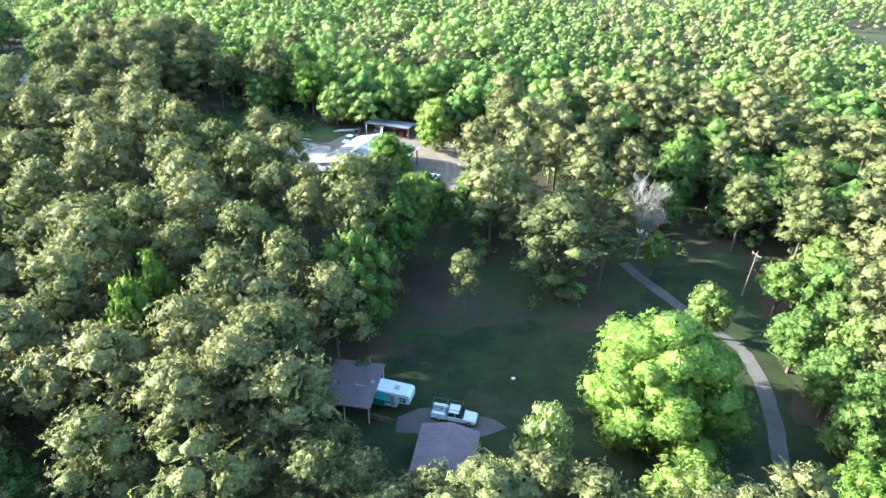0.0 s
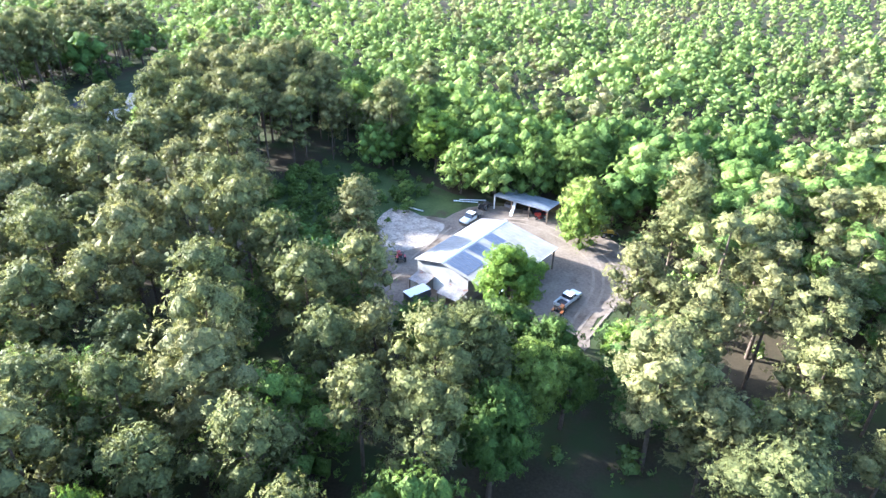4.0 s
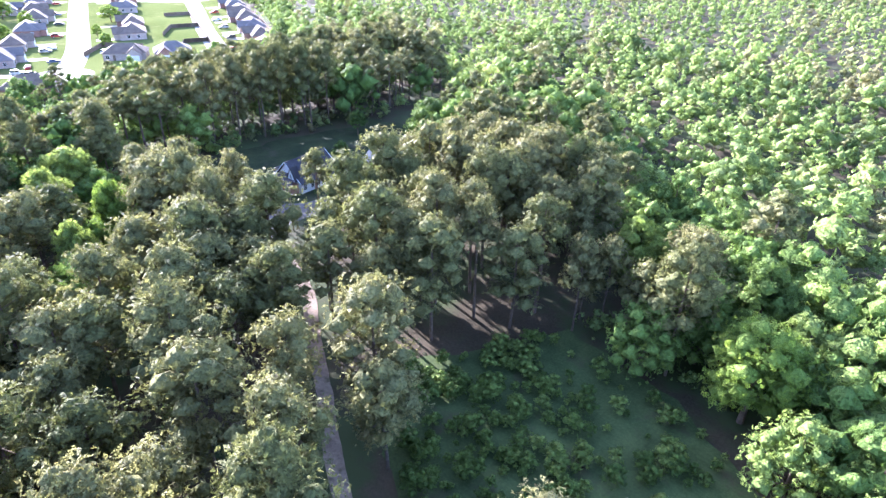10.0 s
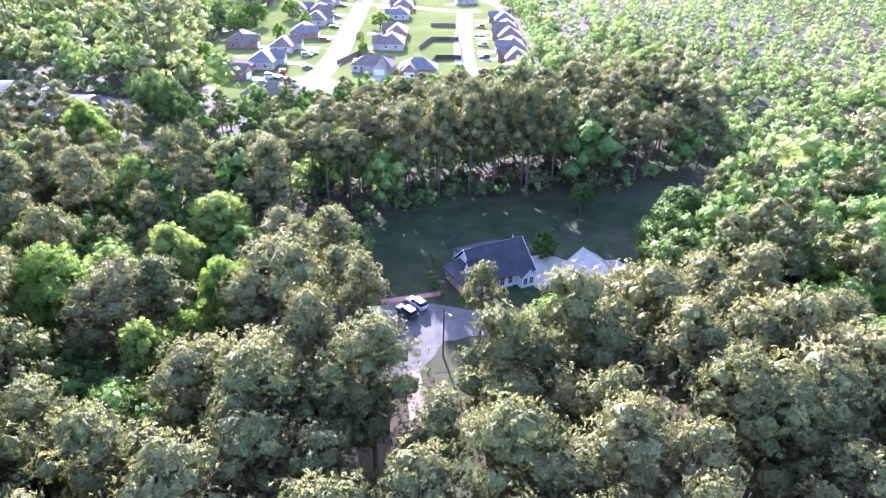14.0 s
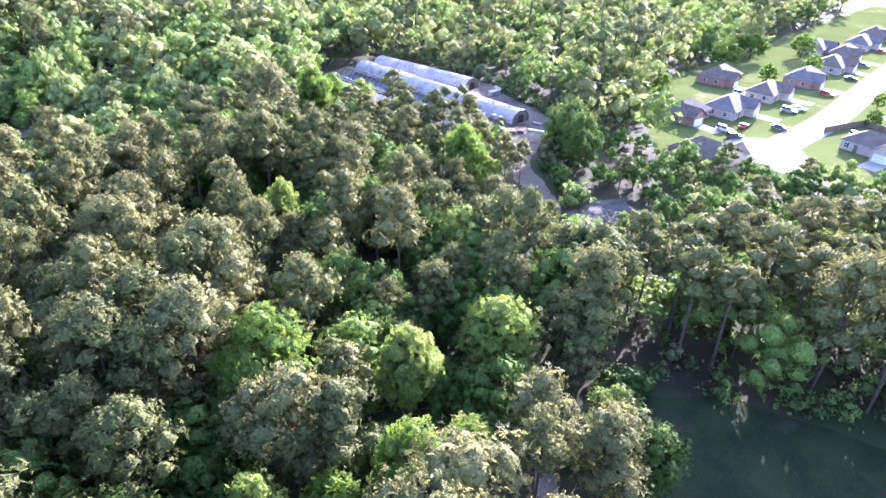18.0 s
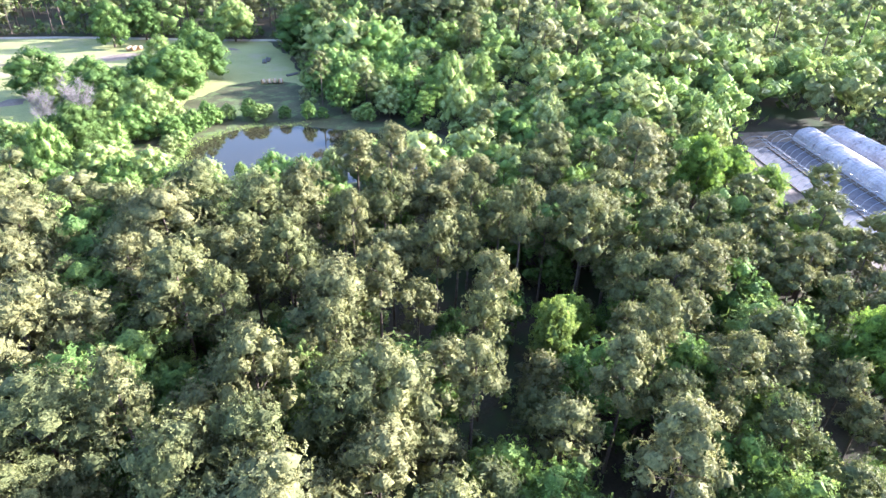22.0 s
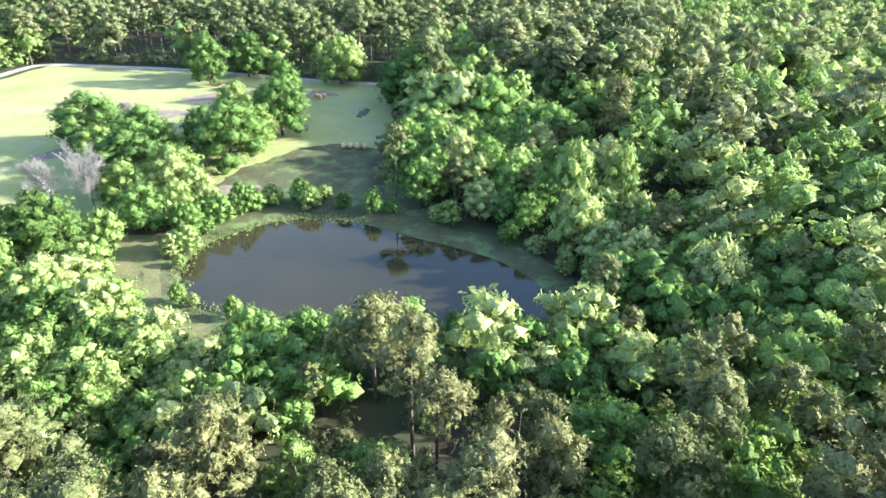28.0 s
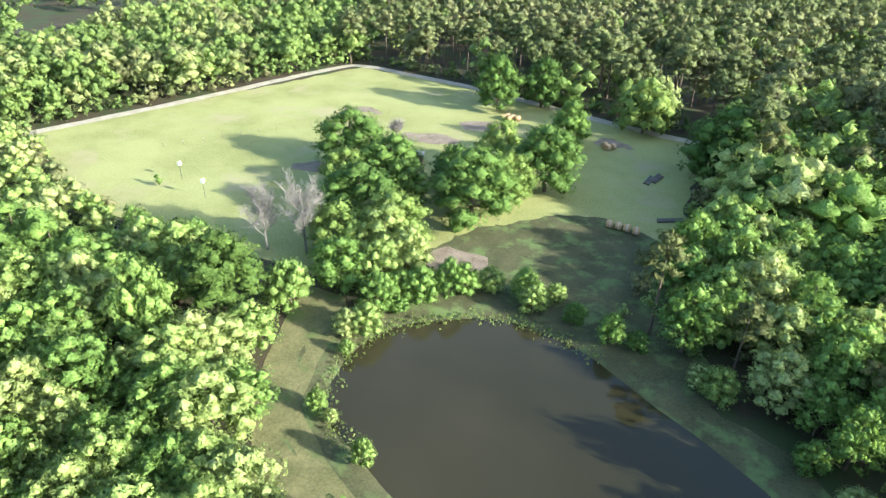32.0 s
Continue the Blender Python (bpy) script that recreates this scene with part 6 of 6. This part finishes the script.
part("vent_pipe", rod((3.2, 13.2, 5.4), (3.2, 13.2, 7.2), 0.1), WHITE, home)
for x, y, q in ((-140.5, 175.2, 0.9), (-138, 175.6, 0.7), (-143.5, 175.6, 1.0), (-133.2, 189.6, 0.7), (-133.6, 192.4, 0.8), (-135.0, 184.0, 0.6), (-149.6, 178, 0.9)):
    tree("bush", 0, LEAF, x, y, 2.4 * q, 0.9, "garden_shrub", "dark green clipped shrub beside a house wall", "shrub", "garden shrubs")

garage = thing("garage", "garage with a pale green-grey metal roof", "garage", pose(-138.2, 199.4, 0, 0, 0, 4) @ Matrix.Diagonal((0.88, 0.9, 0.95, 1)))
part("body", boxes((0.3, 0.3, 0, 11.7, 7.7, 2.7)), SIDING, garage)
for s in (0, 1):
    a, c = ((0, 4.0), (2.9, 5.5)) if s == 0 else ((4.004, 8.0), (5.5, 2.9))
    part("roof", slab([(-0.1, a[0], c[0]), (12.1, a[0], c[0]), (12.1, a[1], c[1]), (-0.1, a[1], c[1])], 0.1), METAL, garage)
    part("roof_ribs", seams(12, 0.75, ((0, 4.0, 5.5), (12, 4.0, 5.5)), ((0, 8 * s, 2.9), (12, 8 * s, 2.9)), 0.025, 0.035), METAL, garage)
for x in (0.3, 11.55):
    part("gable_wall", profile([(0.3, 2.7), (7.7, 2.7), (4.0, 5.35)], -x - 0.15, -x), SIDING, garage).matrix_basis = pose(0, 0, 0, 0, 0, 90)
part("door", boxes((11.68, 2.6, 0, 11.76, 3.5, 2.05)), WHITE, garage)
port = thing("carport", "open carport with a pale metal roof against a garage", "carport", pose(-134.5, 194.3, 0, 0, 0, 3) @ Matrix.Diagonal((0.86, 0.84, 0.95, 1)))
part("roof", slab([(0, 0, 2.7), (8.2, 0, 2.7), (8.2, 5.9, 3.05), (0, 5.9, 3.05)], 0.1), METAL, port)
part("roof_ribs", seams(8.2, 0.75, ((0, 5.9, 3.05), (8.2, 5.9, 3.05)), ((0, 0, 2.7), (8.2, 0, 2.7)), 0.025, 0.035), METAL, port)
for x in (0.2, 4.1, 8.0):
    part("post", boxes((x - 0.07, 0.1, 0, x + 0.07, 0.24, 2.58)), WHITE, port)
part("back_wall", boxes((7.9, 0.3, 0, 8.05, 5.8, 2.5)), SIDING, port)
car(pose(-131.4, 196.2, 0.07, 0, 0, 178), CHARCOAL, "dark car parked under a carport roof", suv=False)
rusty = thing("lean_to", "lean-to shed with a rust-brown metal roof", "lean-to", pose(-136.8, 206.7, 0, 0, 0, 4) @ Matrix.Diagonal((0.86, 0.86, 0.95, 1)))
part("roof", slab([(0, 0, 2.8), (8.5, 0, 2.8), (8.5, 3.8, 2.2), (0, 3.8, 2.2)], 0.08), RUST, rusty)
part("roof_ribs", seams(8.5, 0.5, ((0, 0, 2.8), (8.5, 0, 2.8)), ((0, 3.8, 2.2), (8.5, 3.8, 2.2)), 0.04), RUST, rusty)
part("wall", boxes((0.2, 3.4, 0, 8.3, 3.5, 2.15)), WOOD, rusty)
for x in (0.3, 4.2, 8.2):
    part("post", boxes((x - 0.07, 3.2, 0, x + 0.07, 3.36, 2.2)), WOOD, rusty)

car(pose(-135.6, 168.5, 0.07, 0, 0, 202) @ Matrix.Diagonal((0.9, 0.88, 0.92, 1)), CHARCOAL, "dark car with a pale roof parked before a house", roof=SILVERPAINT)
car(pose(-137.4, 170.8, 0.07, 0, 0, 202) @ Matrix.Diagonal((0.92, 0.88, 0.92, 1)), WHITE, "white sport utility car parked before a house")
utility_pole(pose(-123.8, 170.6, 0, 0, 0, 15), 8.5, "dark wooden utility pole beside a gravel court", False, True)
sheet("brick_walk", band(smooth([(-140.6, 164.5), (-140.2, 168), (-139.9, 172), (-139.6, 175.9)], 4), 1.3), 0.11, BRICKWALK, "red brick garden walk to a house door", "path")

# ---- suburb ----
STREETS = (([(-277, 176), (-290, 182), (-320, 195), (-374, 213), (-490, 252), (-560, 276)], 9.5), ([(-259, 236), (-265, 233), (-320, 252), (-386, 279), (-410, 288)], 8.5),
           ([(-270, 178), (-264, 190), (-259, 205), (-258, 222), (-260, 240)], 8.0), ([(-408, 298), (-414, 278), (-430, 262), (-445, 240)], 8.0))
for i, (line, width) in enumerate(STREETS):
    sheet("street", band(smooth(line), width), 0.06 + 0.012 * i, ROAD, "pale sunlit concrete street between suburban lawns", "road")
sheet("street_turning_circle", [(-279 + 10.5 * math.cos(t), 176 + 10.5 * math.sin(t)) for t in (2 * math.pi * k / 28 for k in range(28))], 0.12, ROAD, "round pale concrete end of a street", "road")


def suburb_house(m, w, d, roof, wall, flip):
    """A hip-roofed brick house with a front gable; the street is on its +x side."""
    root = thing("suburban_house", "single-storey brick house with a hipped brown-grey roof", "house", m, "suburban houses")
    part("body", boxes((-d / 2, -w / 2, 0, d / 2, w / 2, 2.8)), wall, root)
    e, h = 0.5, 2.75
    r = d / 2 + e
    top = h + r * 0.62
    bm = bmesh.new()
    c = [bm.verts.new(p) for p in ((-r, -w / 2 - e, h), (r, -w / 2 - e, h), (r, w / 2 + e, h), (-r, w / 2 + e, h), (0, -w / 2 - e + r, top), (0, w / 2 + e - r, top))]
    for f in ((0, 1, 4), (1, 2, 5, 4), (2, 3, 5), (3, 0, 4, 5), (3, 2, 1, 0)):
        bm.faces.new([c[i] for i in f])
    part("roof", bm, roof, root)
    y = flip * w * 0.24
    part("front_wing", boxes((d / 2, y - 2.6, 0, d / 2 + 2.6, y + 2.6, 2.8)), wall, root)
    part("wing_gable", profile([(y - 2.6, 2.8), (y + 2.6, 2.8), (y, 5.0)], -d / 2 - 2.6, -d / 2 - 2.45), wall, root).matrix_basis = pose(0, 0, 0, 0, 0, 90)
    for s in (-1, 1):
        part("wing_roof", slab([(0, y, 5.3), (d / 2 + 3.0, y, 5.3), (d / 2 + 3.0, y + s * 3.1, 2.7), (d / 2 - 2.4, y + s * 3.1, 2.7)], 0.1), roof, root)
    part("garage_door", boxes((d / 2 + 2.6, y - 2.0, 0, d / 2 + 2.66, y + 2.0, 2.2)), WHITE, root)
    part("front_door", boxes((d / 2, -y - 0.5, 0, d / 2 + 0.06, -y + 0.5, 2.1)), WOOD, root)
    window(root, d / 2 + 0.03, -y - flip * 2.4, 1.5, 1.3, 1.3, "+x")
    for s in (-1, 1):
        window(root, s * 2.0, -w / 2 - 0.03, 1.5, 1.1, 1.2, "-y")
        window(root, s * 2.0, w / 2 + 0.03, 1.5, 1.1, 1.2, "+y")
    window(root, -d / 2 - 0.03, 2.0, 1.5, 1.6, 1.3, "-x")
    part("vent_pipe", rod((-1.0, 1.0, h + 1.5), (-1.0, 1.0, top), 0.08), STEEL, root)
    drive = part("driveway", boxes((d / 2 + 2.7, y - 2.4, 0.05, d / 2 + 10.0, y + 2.4, 0.1)), ROAD, root, "pale concrete drive")
    return root


ROOFS, WALLS = (BROWN_SHINGLE, patchy("grey_brown_shingles", (0.12, 0.105, 0.1), (0.2, 0.175, 0.165), 0.5, 7.0, 0.9, relief=0.0), BROWN_SHINGLE), (BRICK, PALE_BRICK)
# x, y, heading of the front
LOTS = [(-299, 153, 60), (-311, 165, 70), (-263, 162, 150), (-336, 176, 70), (-364, 189, 70), (-392, 200, 70), (-420, 207, 72), (-448, 216, 72), (-476, 225, 72),
        (-292, 204, -30), (-283, 219, -20), (-330, 222, 250), (-352, 231, 250), (-398, 246, 252), (-424, 256, 252), (-452, 266, 252), (-480, 275, 252),
        (-268, 254, -110), (-290, 263, -110), (-310, 271, -110), (-330, 279, -110), (-350, 287, -110), (-371, 295, -110), (-440, 300, -80), (-470, 305, -80), (-425, 196, 70), (-350, 160, 70)]
for i, (x, y, a) in enumerate(LOTS):
    suburb_house(pose(x, y, 0, 0, 0, a), 13.5 + (i * 7 % 5) * 0.7, 9.0 + (i % 3) * 0.8, ROOFS[i % 3], WALLS[i % 2], 1 if i % 2 else -1)
mobile = thing("mobile_home", "long pale mobile home with a white roof", "house", pose(-324, 137, 0, 0, 0, 25))
part("body", boxes((-6, -2, 0.5, 6, 2, 3.0), bevel=0.05), SIDING, mobile)
part("roof", slab([(-6.2, -2.2, 3.05), (6.2, -2.2, 3.05), (6.2, 2.2, 3.2), (-6.2, 2.2, 3.2)], 0.1), WHITE, mobile)
part("skirting", boxes((-5.9, -1.9, 0, 5.9, 1.9, 0.5)), WOOD, mobile)
for x in (-3.5, 0.5, 3.5):
    window(mobile, x, -2.03, 1.9, 1.0, 1.0, "-y")
FENCES = [[(-304, 192), (-318, 204), (-305, 216), (-296, 210)], [(-272, 222), (-268, 232), (-300, 243), (-303, 233), (-291, 226)], [(-303, 233), (-300, 243), (-334, 255), (-338, 243), (-322, 232)], [(-338, 243), (-334, 255), (-366, 266), (-370, 254)],
          [(-276, 262), (-290, 270), (-311, 279), (-331, 287), (-352, 295)]]
for line in FENCES:
    root = thing("board_fence", "dark weathered board fence round a back garden", "fence", pose(0, 0, 0), "garden fences")
    for (ax, ay), (bx, by) in zip(line, line[1:]):
        l, a = math.hypot(bx - ax, by - ay), math.degrees(math.atan2(by - ay, bx - ax))
        n = max(1, round(l / 4.0))
        for k in range(n):
            p = part("fence_panel", boxes((0.06, -0.03, 0.05, l / n - 0.06, 0.03, 1.85)), WOOD, root)
            p.matrix_basis = pose(ax + (bx - ax) * k / n, ay + (by - ay) * k / n, 0, 0, 0, a)
            q = part("fence_post", boxes((-0.06, -0.06, 0, 0.06, 0.06, 2.0)), WOOD, root)
            q.matrix_basis = pose(ax + (bx - ax) * k / n, ay + (by - ay) * k / n, 0, 0, 0, a)
PAINTS = ((WHITE, "white"), (CHARCOAL, "dark grey"), (SILVERPAINT, "silver"), (RED, "red"), (BLUE, "dark blue"))
for i, (x, y, a) in enumerate([(-291, 165, 70), (-297, 170, 160), (-286, 168, 120), (-301, 180, 75), (-321, 183, 75), (-325, 186, 70), (-349, 196, 70), (-378, 206, 72), (-405, 213, 72), (-276, 214, -20), (-303, 200, 20), (-279, 244, -110),
                                (-299, 253, -110), (-303, 254, -110), (-322, 262, -110), (-342, 269, -110), (-362, 278, -110), (-391, 238, 250), (-418, 247, 250), (-262, 226, 80), (-334, 168, 60), (-440, 224, 72)]):
    paint, word = PAINTS[(i * 3) % 5]
    car(pose(x, y, 0.1, 0, 0, a), paint, word + " car parked on a suburban drive", suv=i % 2 == 0)
for x, y, h, rad in ((-372, 228, 9, 6), (-340, 210, 6, 3), (-378, 192, 9, 4.5), (-318, 206, 6, 2.5), (-410, 190, 11, 6), (-352, 176, 9, 4), (-300, 138, 12, 5.5), (-312, 142, 12, 6), (-286, 138, 11, 5), (-395, 170, 12, 7), (-372, 160, 12, 6), (-470, 240, 9, 5)):
    tree("leaf", int(rng.integers(60)), LIME, x, y, h, rad / (0.42 * h), "garden_tree", "young bright green garden tree on a suburban lawn", "tree", "garden trees")

# ---- greenhouses ----
FILM = PLASTIC


def greenhouse(x0, y0, x1, y1, width, high, covered, label):
    """A hoop house along a line from its front to its back."""
    l = math.hypot(x1 - x0, y1 - y0)
    root = thing("greenhouse", label, "greenhouse", pose(x0, y0, 0, 0, 0, math.degrees(math.atan2(y1 - y0, x1 - x0))), "hoop houses")
    arc = [(math.cos(t) * width / 2, max(0.0, math.sin(t)) ** 0.8 * high) for t in (math.pi * k / 12 for k in range(13))]
    n = int(l / 2.4)
    for i in range(n + 1):
        V, Q = tube([(l * i / n, y, z + 0.03) for y, z in arc], [0.05] * 13, 4)
        part("hoop", mesh_bm(V, Q), SILVERPAINT, root)
    part("ridge_pipe", rod((0, 0, high), (l, 0, high), 0.05), SILVERPAINT, root)
    for s in (-1, 1):
        part("base_rail", boxes((0, s * width / 2 - 0.08, 0, l, s * width / 2 + 0.08, 0.3)), WOOD, root)
    if covered:
        for i in range(n):
            bm = bmesh.new()
            a = [bm.verts.new((l * i / n, y, z)) for y, z in arc]
            c = [bm.verts.new((l * (i + 1) / n - 0.02, y, z)) for y, z in arc]
            for k in range(12):
                bm.faces.new((a[k], a[k + 1], c[k + 1], c[k]))
            part("film_bay", bm, FILM, root)
        part("end_wall", profile([(y * 0.98, z * 0.98) for y, z in arc], -0.12, -0.02), WOOD, root, "boarded end wall").matrix_basis = pose(0, 0, 0, 0, 0, 90)
        part("end_door", boxes((-0.02, -1.2, 0, 0.01, 1.2, 2.3)), BLACK, root)
        part("back_wall", profile([(y * 0.97, z * 0.97) for y, z in arc], -0.1, 0.0), FILM, root, "milky film end").matrix_basis = pose(l, 0, 0, 0, 0, 90)
    else:
        part("end_wall", profile([(y * 0.98, z * 0.86) for y, z in arc], -0.12, -0.02), WOOD, root, "boarded end wall").matrix_basis = pose(0, 0, 0, 0, 0, 90)
        part("ground_cloth", boxes((0.2, -width / 2 + 0.3, 0.04, l - 0.2, width / 2 - 0.3, 0.07)), plain("worn_ground_cloth", (0.1, 0.095, 0.1), 0.8, 0, 0.6, 0.6), root, "dark ground cloth")
    return root


greenhouse(-269.5, 109.5, -297, 40, 8.0, 3.8, True, "long hoop greenhouse under milky plastic film")
greenhouse(-294.5, 84, -306.5, 42, 8.0, 3.8, True, "shorter hoop greenhouse under milky plastic film")
greenhouse(-262, 105, -288.5, 38, 7.2, 3.2, False, "bare greenhouse hoops over dark ground cloth")
greenhouse(-254.5, 101, -279, 38, 7.0, 3.0, False, "open row of bare greenhouse hoops")
for i, (x, y, l, w, h, m_) in enumerate(((-262, 112.5, 4, 2, 1.0, WOOD), (-259, 110, 3, 2.5, 1.4, WOOD), (-252, 112, 3.5, 2.2, 0.9, CHARCOAL), (-264, 116, 5, 1.0, 0.4, WHITE), (-256, 108, 3, 3, 2.2, WOOD), (-292, 93, 4, 2, 1.5, SILVERPAINT), (-299, 92, 5, 2.4, 1.2, WHITE), (-302, 78, 4, 2.2, 1.2, BLUE), (-270, 114.5, 3, 1.6, 0.8, RUST))):
    pile = thing("pallet_stack", "stack of weathered pallets and nursery debris on sand", "pallets", pose(x, y, 0.04, 0, 0, 31 * i), "nursery debris")
    for k in range(max(2, int(h / 0.3))):
        part("pallet", boxes((-l / 2 + 0.1 * (k % 2), -w / 2, 0.3 * k, l / 2, w / 2 - 0.12 * (k % 3), 0.3 * k + 0.22)), m_, pile)
heap = thing("soil_heap", "heap of dark soil beside a sandy track", "soil", pose(-244, 114.5, 0.1, 0, 0, 40))
for k, (x, y, q) in enumerate(((0, 0, 2.4), (2.2, 0.6, 1.7), (-2.0, 0.5, 1.8))):
    V, Q = lump((x, y, 0.1), q, rng, 5, 10, 0.45)
    part("mound", mesh_bm(V, Q), MUD, heap)
brush = thing("brush_pile", "grey tangle of cut branches in a clearing", "brush pile", pose(-217, 147, 0))
for i in range(60):
    a, q = rng.uniform(0, 6.28), rng.uniform(0, 7)
    x, y, t = q * math.cos(a), 0.9 * q * math.sin(a), rng.uniform(0, 6.28)
    l = rng.uniform(1.0, 3.0)
    part("branch", rod((x - l * math.cos(t), y - l * math.sin(t), 0.1), (x + l * math.cos(t), y + l * math.sin(t), rng.uniform(0.2, 1.2)), rng.uniform(0.05, 0.12), 4), DEADWOOD if i % 2 else WOOD, brush)

# ---- pasture and pond ----
def dead_tree(x, y, h, wide, seed, label):
    """A bare, bleached tree: a trunk and three orders of branches."""
    r = np.random.default_rng(seed)
    root = thing("dead_tree", label, "tree", pose(x, y, 0), "dead trees")
    V, Q = tube([(0, 0, -0.2), (0.1, 0, h * 0.3), (0, 0.1, h * 0.6), (0.1, 0.1, h * 0.95)], [0.26, 0.2, 0.13, 0.03], 7)
    part("trunk", mesh_bm(V, Q), DEADWOOD, root)
    for k in range(15):
        z = h * r.uniform(0.2, 0.75)
        a = 2.4 * k
        l = wide * (0.95 - 0.5 * z / h) * r.uniform(0.6, 1.05)
        tip = np.array((l * math.cos(a), l * math.sin(a), z + h * r.uniform(0.28, 0.46) * (1.15 - 0.6 * z / h)))
        mid = np.array((tip[0] * 0.5, tip[1] * 0.5, z + (tip[2] - z) * 0.4))
        bits = [tube([(0, 0, z), mid, tip], [0.1, 0.07, 0.02], 5)]
        for _ in range(14):
            u = r.uniform(0.3, 1.0)
            s = np.array((0, 0, z)) * (1 - u) + tip * u
            e = s + r.normal(size=3) * (0.5, 0.5, 0.3) * wide * 0.42 + (0, 0, h * 0.09)
            bits.append(tube([s, (s + e) / 2 + r.normal(size=3) * 0.15, e], [0.055, 0.038, 0.016], 4))
            for _ in range(3):
                g = (s + e) / 2 + r.normal(size=3) * 0.2
                bits.append(tube([g, g + r.normal(size=3) * 0.35 + (0, 0, 0.25), g + r.normal(size=3) * 0.6 + (0, 0, 0.7)], [0.035, 0.024, 0.014], 3))
        V, Q = join(bits)
        part("branch", mesh_bm(V, Q), DEADWOOD, root)


dead_tree(-110, -31, 12.5, 4.6, 5, "bare bleached grey tree standing at the pasture edge")
dead_tree(-117.5, -32.5, 14.5, 5.4, 6, "tall bare grey tree standing at the pasture edge")
dead_tree(38.5, 103, 16, 5.0, 7, "large bare bleached tree at the edge of a yard")
dead_tree(-259, 127, 8, 3.6, 8, "bare grey sapling beside a sandy track")
dead_tree(-118, 92, 15, 3.5, 9, "bare grey tree standing among pines")
dead_tree(-107.5, -98, 4.5, 2.6, 10, "small fallen white snag in the pasture")

bale = thing("hay_bale", "round tan hay bale lying on the grass", "hay bale", pose(-171, -65, 0), "hay bales")
part("roll", disc(0.85, 1.3, 16, "X"), HAY, bale).location = (0, 0, 0.83)
part("net_wrap", disc(0.865, 0.5, 16, "X"), plain("net_wrap", (0.5, 0.38, 0.26), 0.8), bale).location = (0, 0, 0.83)
for x, y, a in ((-169.2, -65.2, 10), (-172.8, -64.6, -8), (-174.6, -64.0, 5), (-131.2, -128.4, 20), (-133, -127.6, 20), (-134.8, -127, 22), (-130.5, -126.5, 15), (-132.4, -125.8, 20), (-162.2, -113.4, 60), (-163.2, -111.8, 60), (-164.4, -113, 65)):
    copy_thing(bale, pose(x, y, 0.0, 0, 0, a))
for x, y, a, n in ((-176.8, -96, 70, 4), (-175.4, -94, 78, 3), (-181, -73, 25, 3), (-152, -101, 40, 3)):
    logs = thing("log_pile", "dark stacked logs lying on the grass", "logs", pose(x, y, 0, 0, 0, a), "log piles")
    for k in range(n):
        part("log", rod((-3.0 + 0.3 * k, 0.5 * k - 0.6, 0.25), (2.6 + 0.2 * k, 0.55 * k - 0.6, 0.25), 0.22, 8), WOOD if k % 2 else STEEL, logs)
for x, y in ((-73.2, -51.8), (-84.5, -45.6)):
    post = thing("birdhouse_pole", "white birdhouse on a tall thin pole in the pasture", "birdhouse", pose(x, y, 0), "birdhouses")
    part("pole", rod((0, 0, 0), (0, 0, 3.6), 0.06), STEEL, post)
    part("house", boxes((-0.35, -0.35, 3.55, 0.35, 0.35, 4.1), bevel=0.03), WHITE, post)
    part("roof", profile([(-0.45, 4.1), (0.45, 4.1), (0, 4.45)], -0.42, 0.42), WHITE, post)
tree("bush", 1, LEAF, -71.3, -46.7, 3.2, 0.75, "pasture_bush", "low green bush standing alone in the pasture", "bush", "bushes")
car(pose(-60, -27.5, 0.03, 0, 0, 10), WHITE, "white car parked at the pasture corner", suv=False)
car(pose(-77.5, -25.6, 0.03, 0, 0, -20), WHITE, "white car half hidden behind pasture trees")
hut = thing("field_shed", "low dark wooden field shed under trees", "shed", pose(-118, -84, 0, 0, 0, 15))
part("body", boxes((-2.5, -1.8, 0, 2.5, 1.8, 1.9)), WOOD, hut)
part("roof", slab([(-2.8, -2.1, 1.9), (2.8, -2.1, 1.9), (2.8, 2.1, 2.4), (-2.8, 2.1, 2.4)], 0.08), RUST, hut)
part("door", boxes((-0.6, -1.85, 0, 0.6, -1.8, 1.7)), STEEL, hut)
utility_pole(pose(-62, -176, 0), 8, "wooden utility pole at the pasture corner", True)
utility_pole(pose(-145, -148, 0), 9, "wooden utility pole behind the pasture road", True)
for i in range(14):
    post = thing("fence_post", "thin weathered fence post in the pasture", "post", pose(-96 + 3.2 * i, -118 + 3.9 * i, 0, 0, 0, 9 * i), "pasture posts")
    part("stake", rod((0, 0, -0.2), (0, 0, 1.2), 0.05, 5), WOOD, post)
    part("insulator", boxes((0.04, -0.03, 0.9, 0.1, 0.03, 1.0)), WHITE, post)
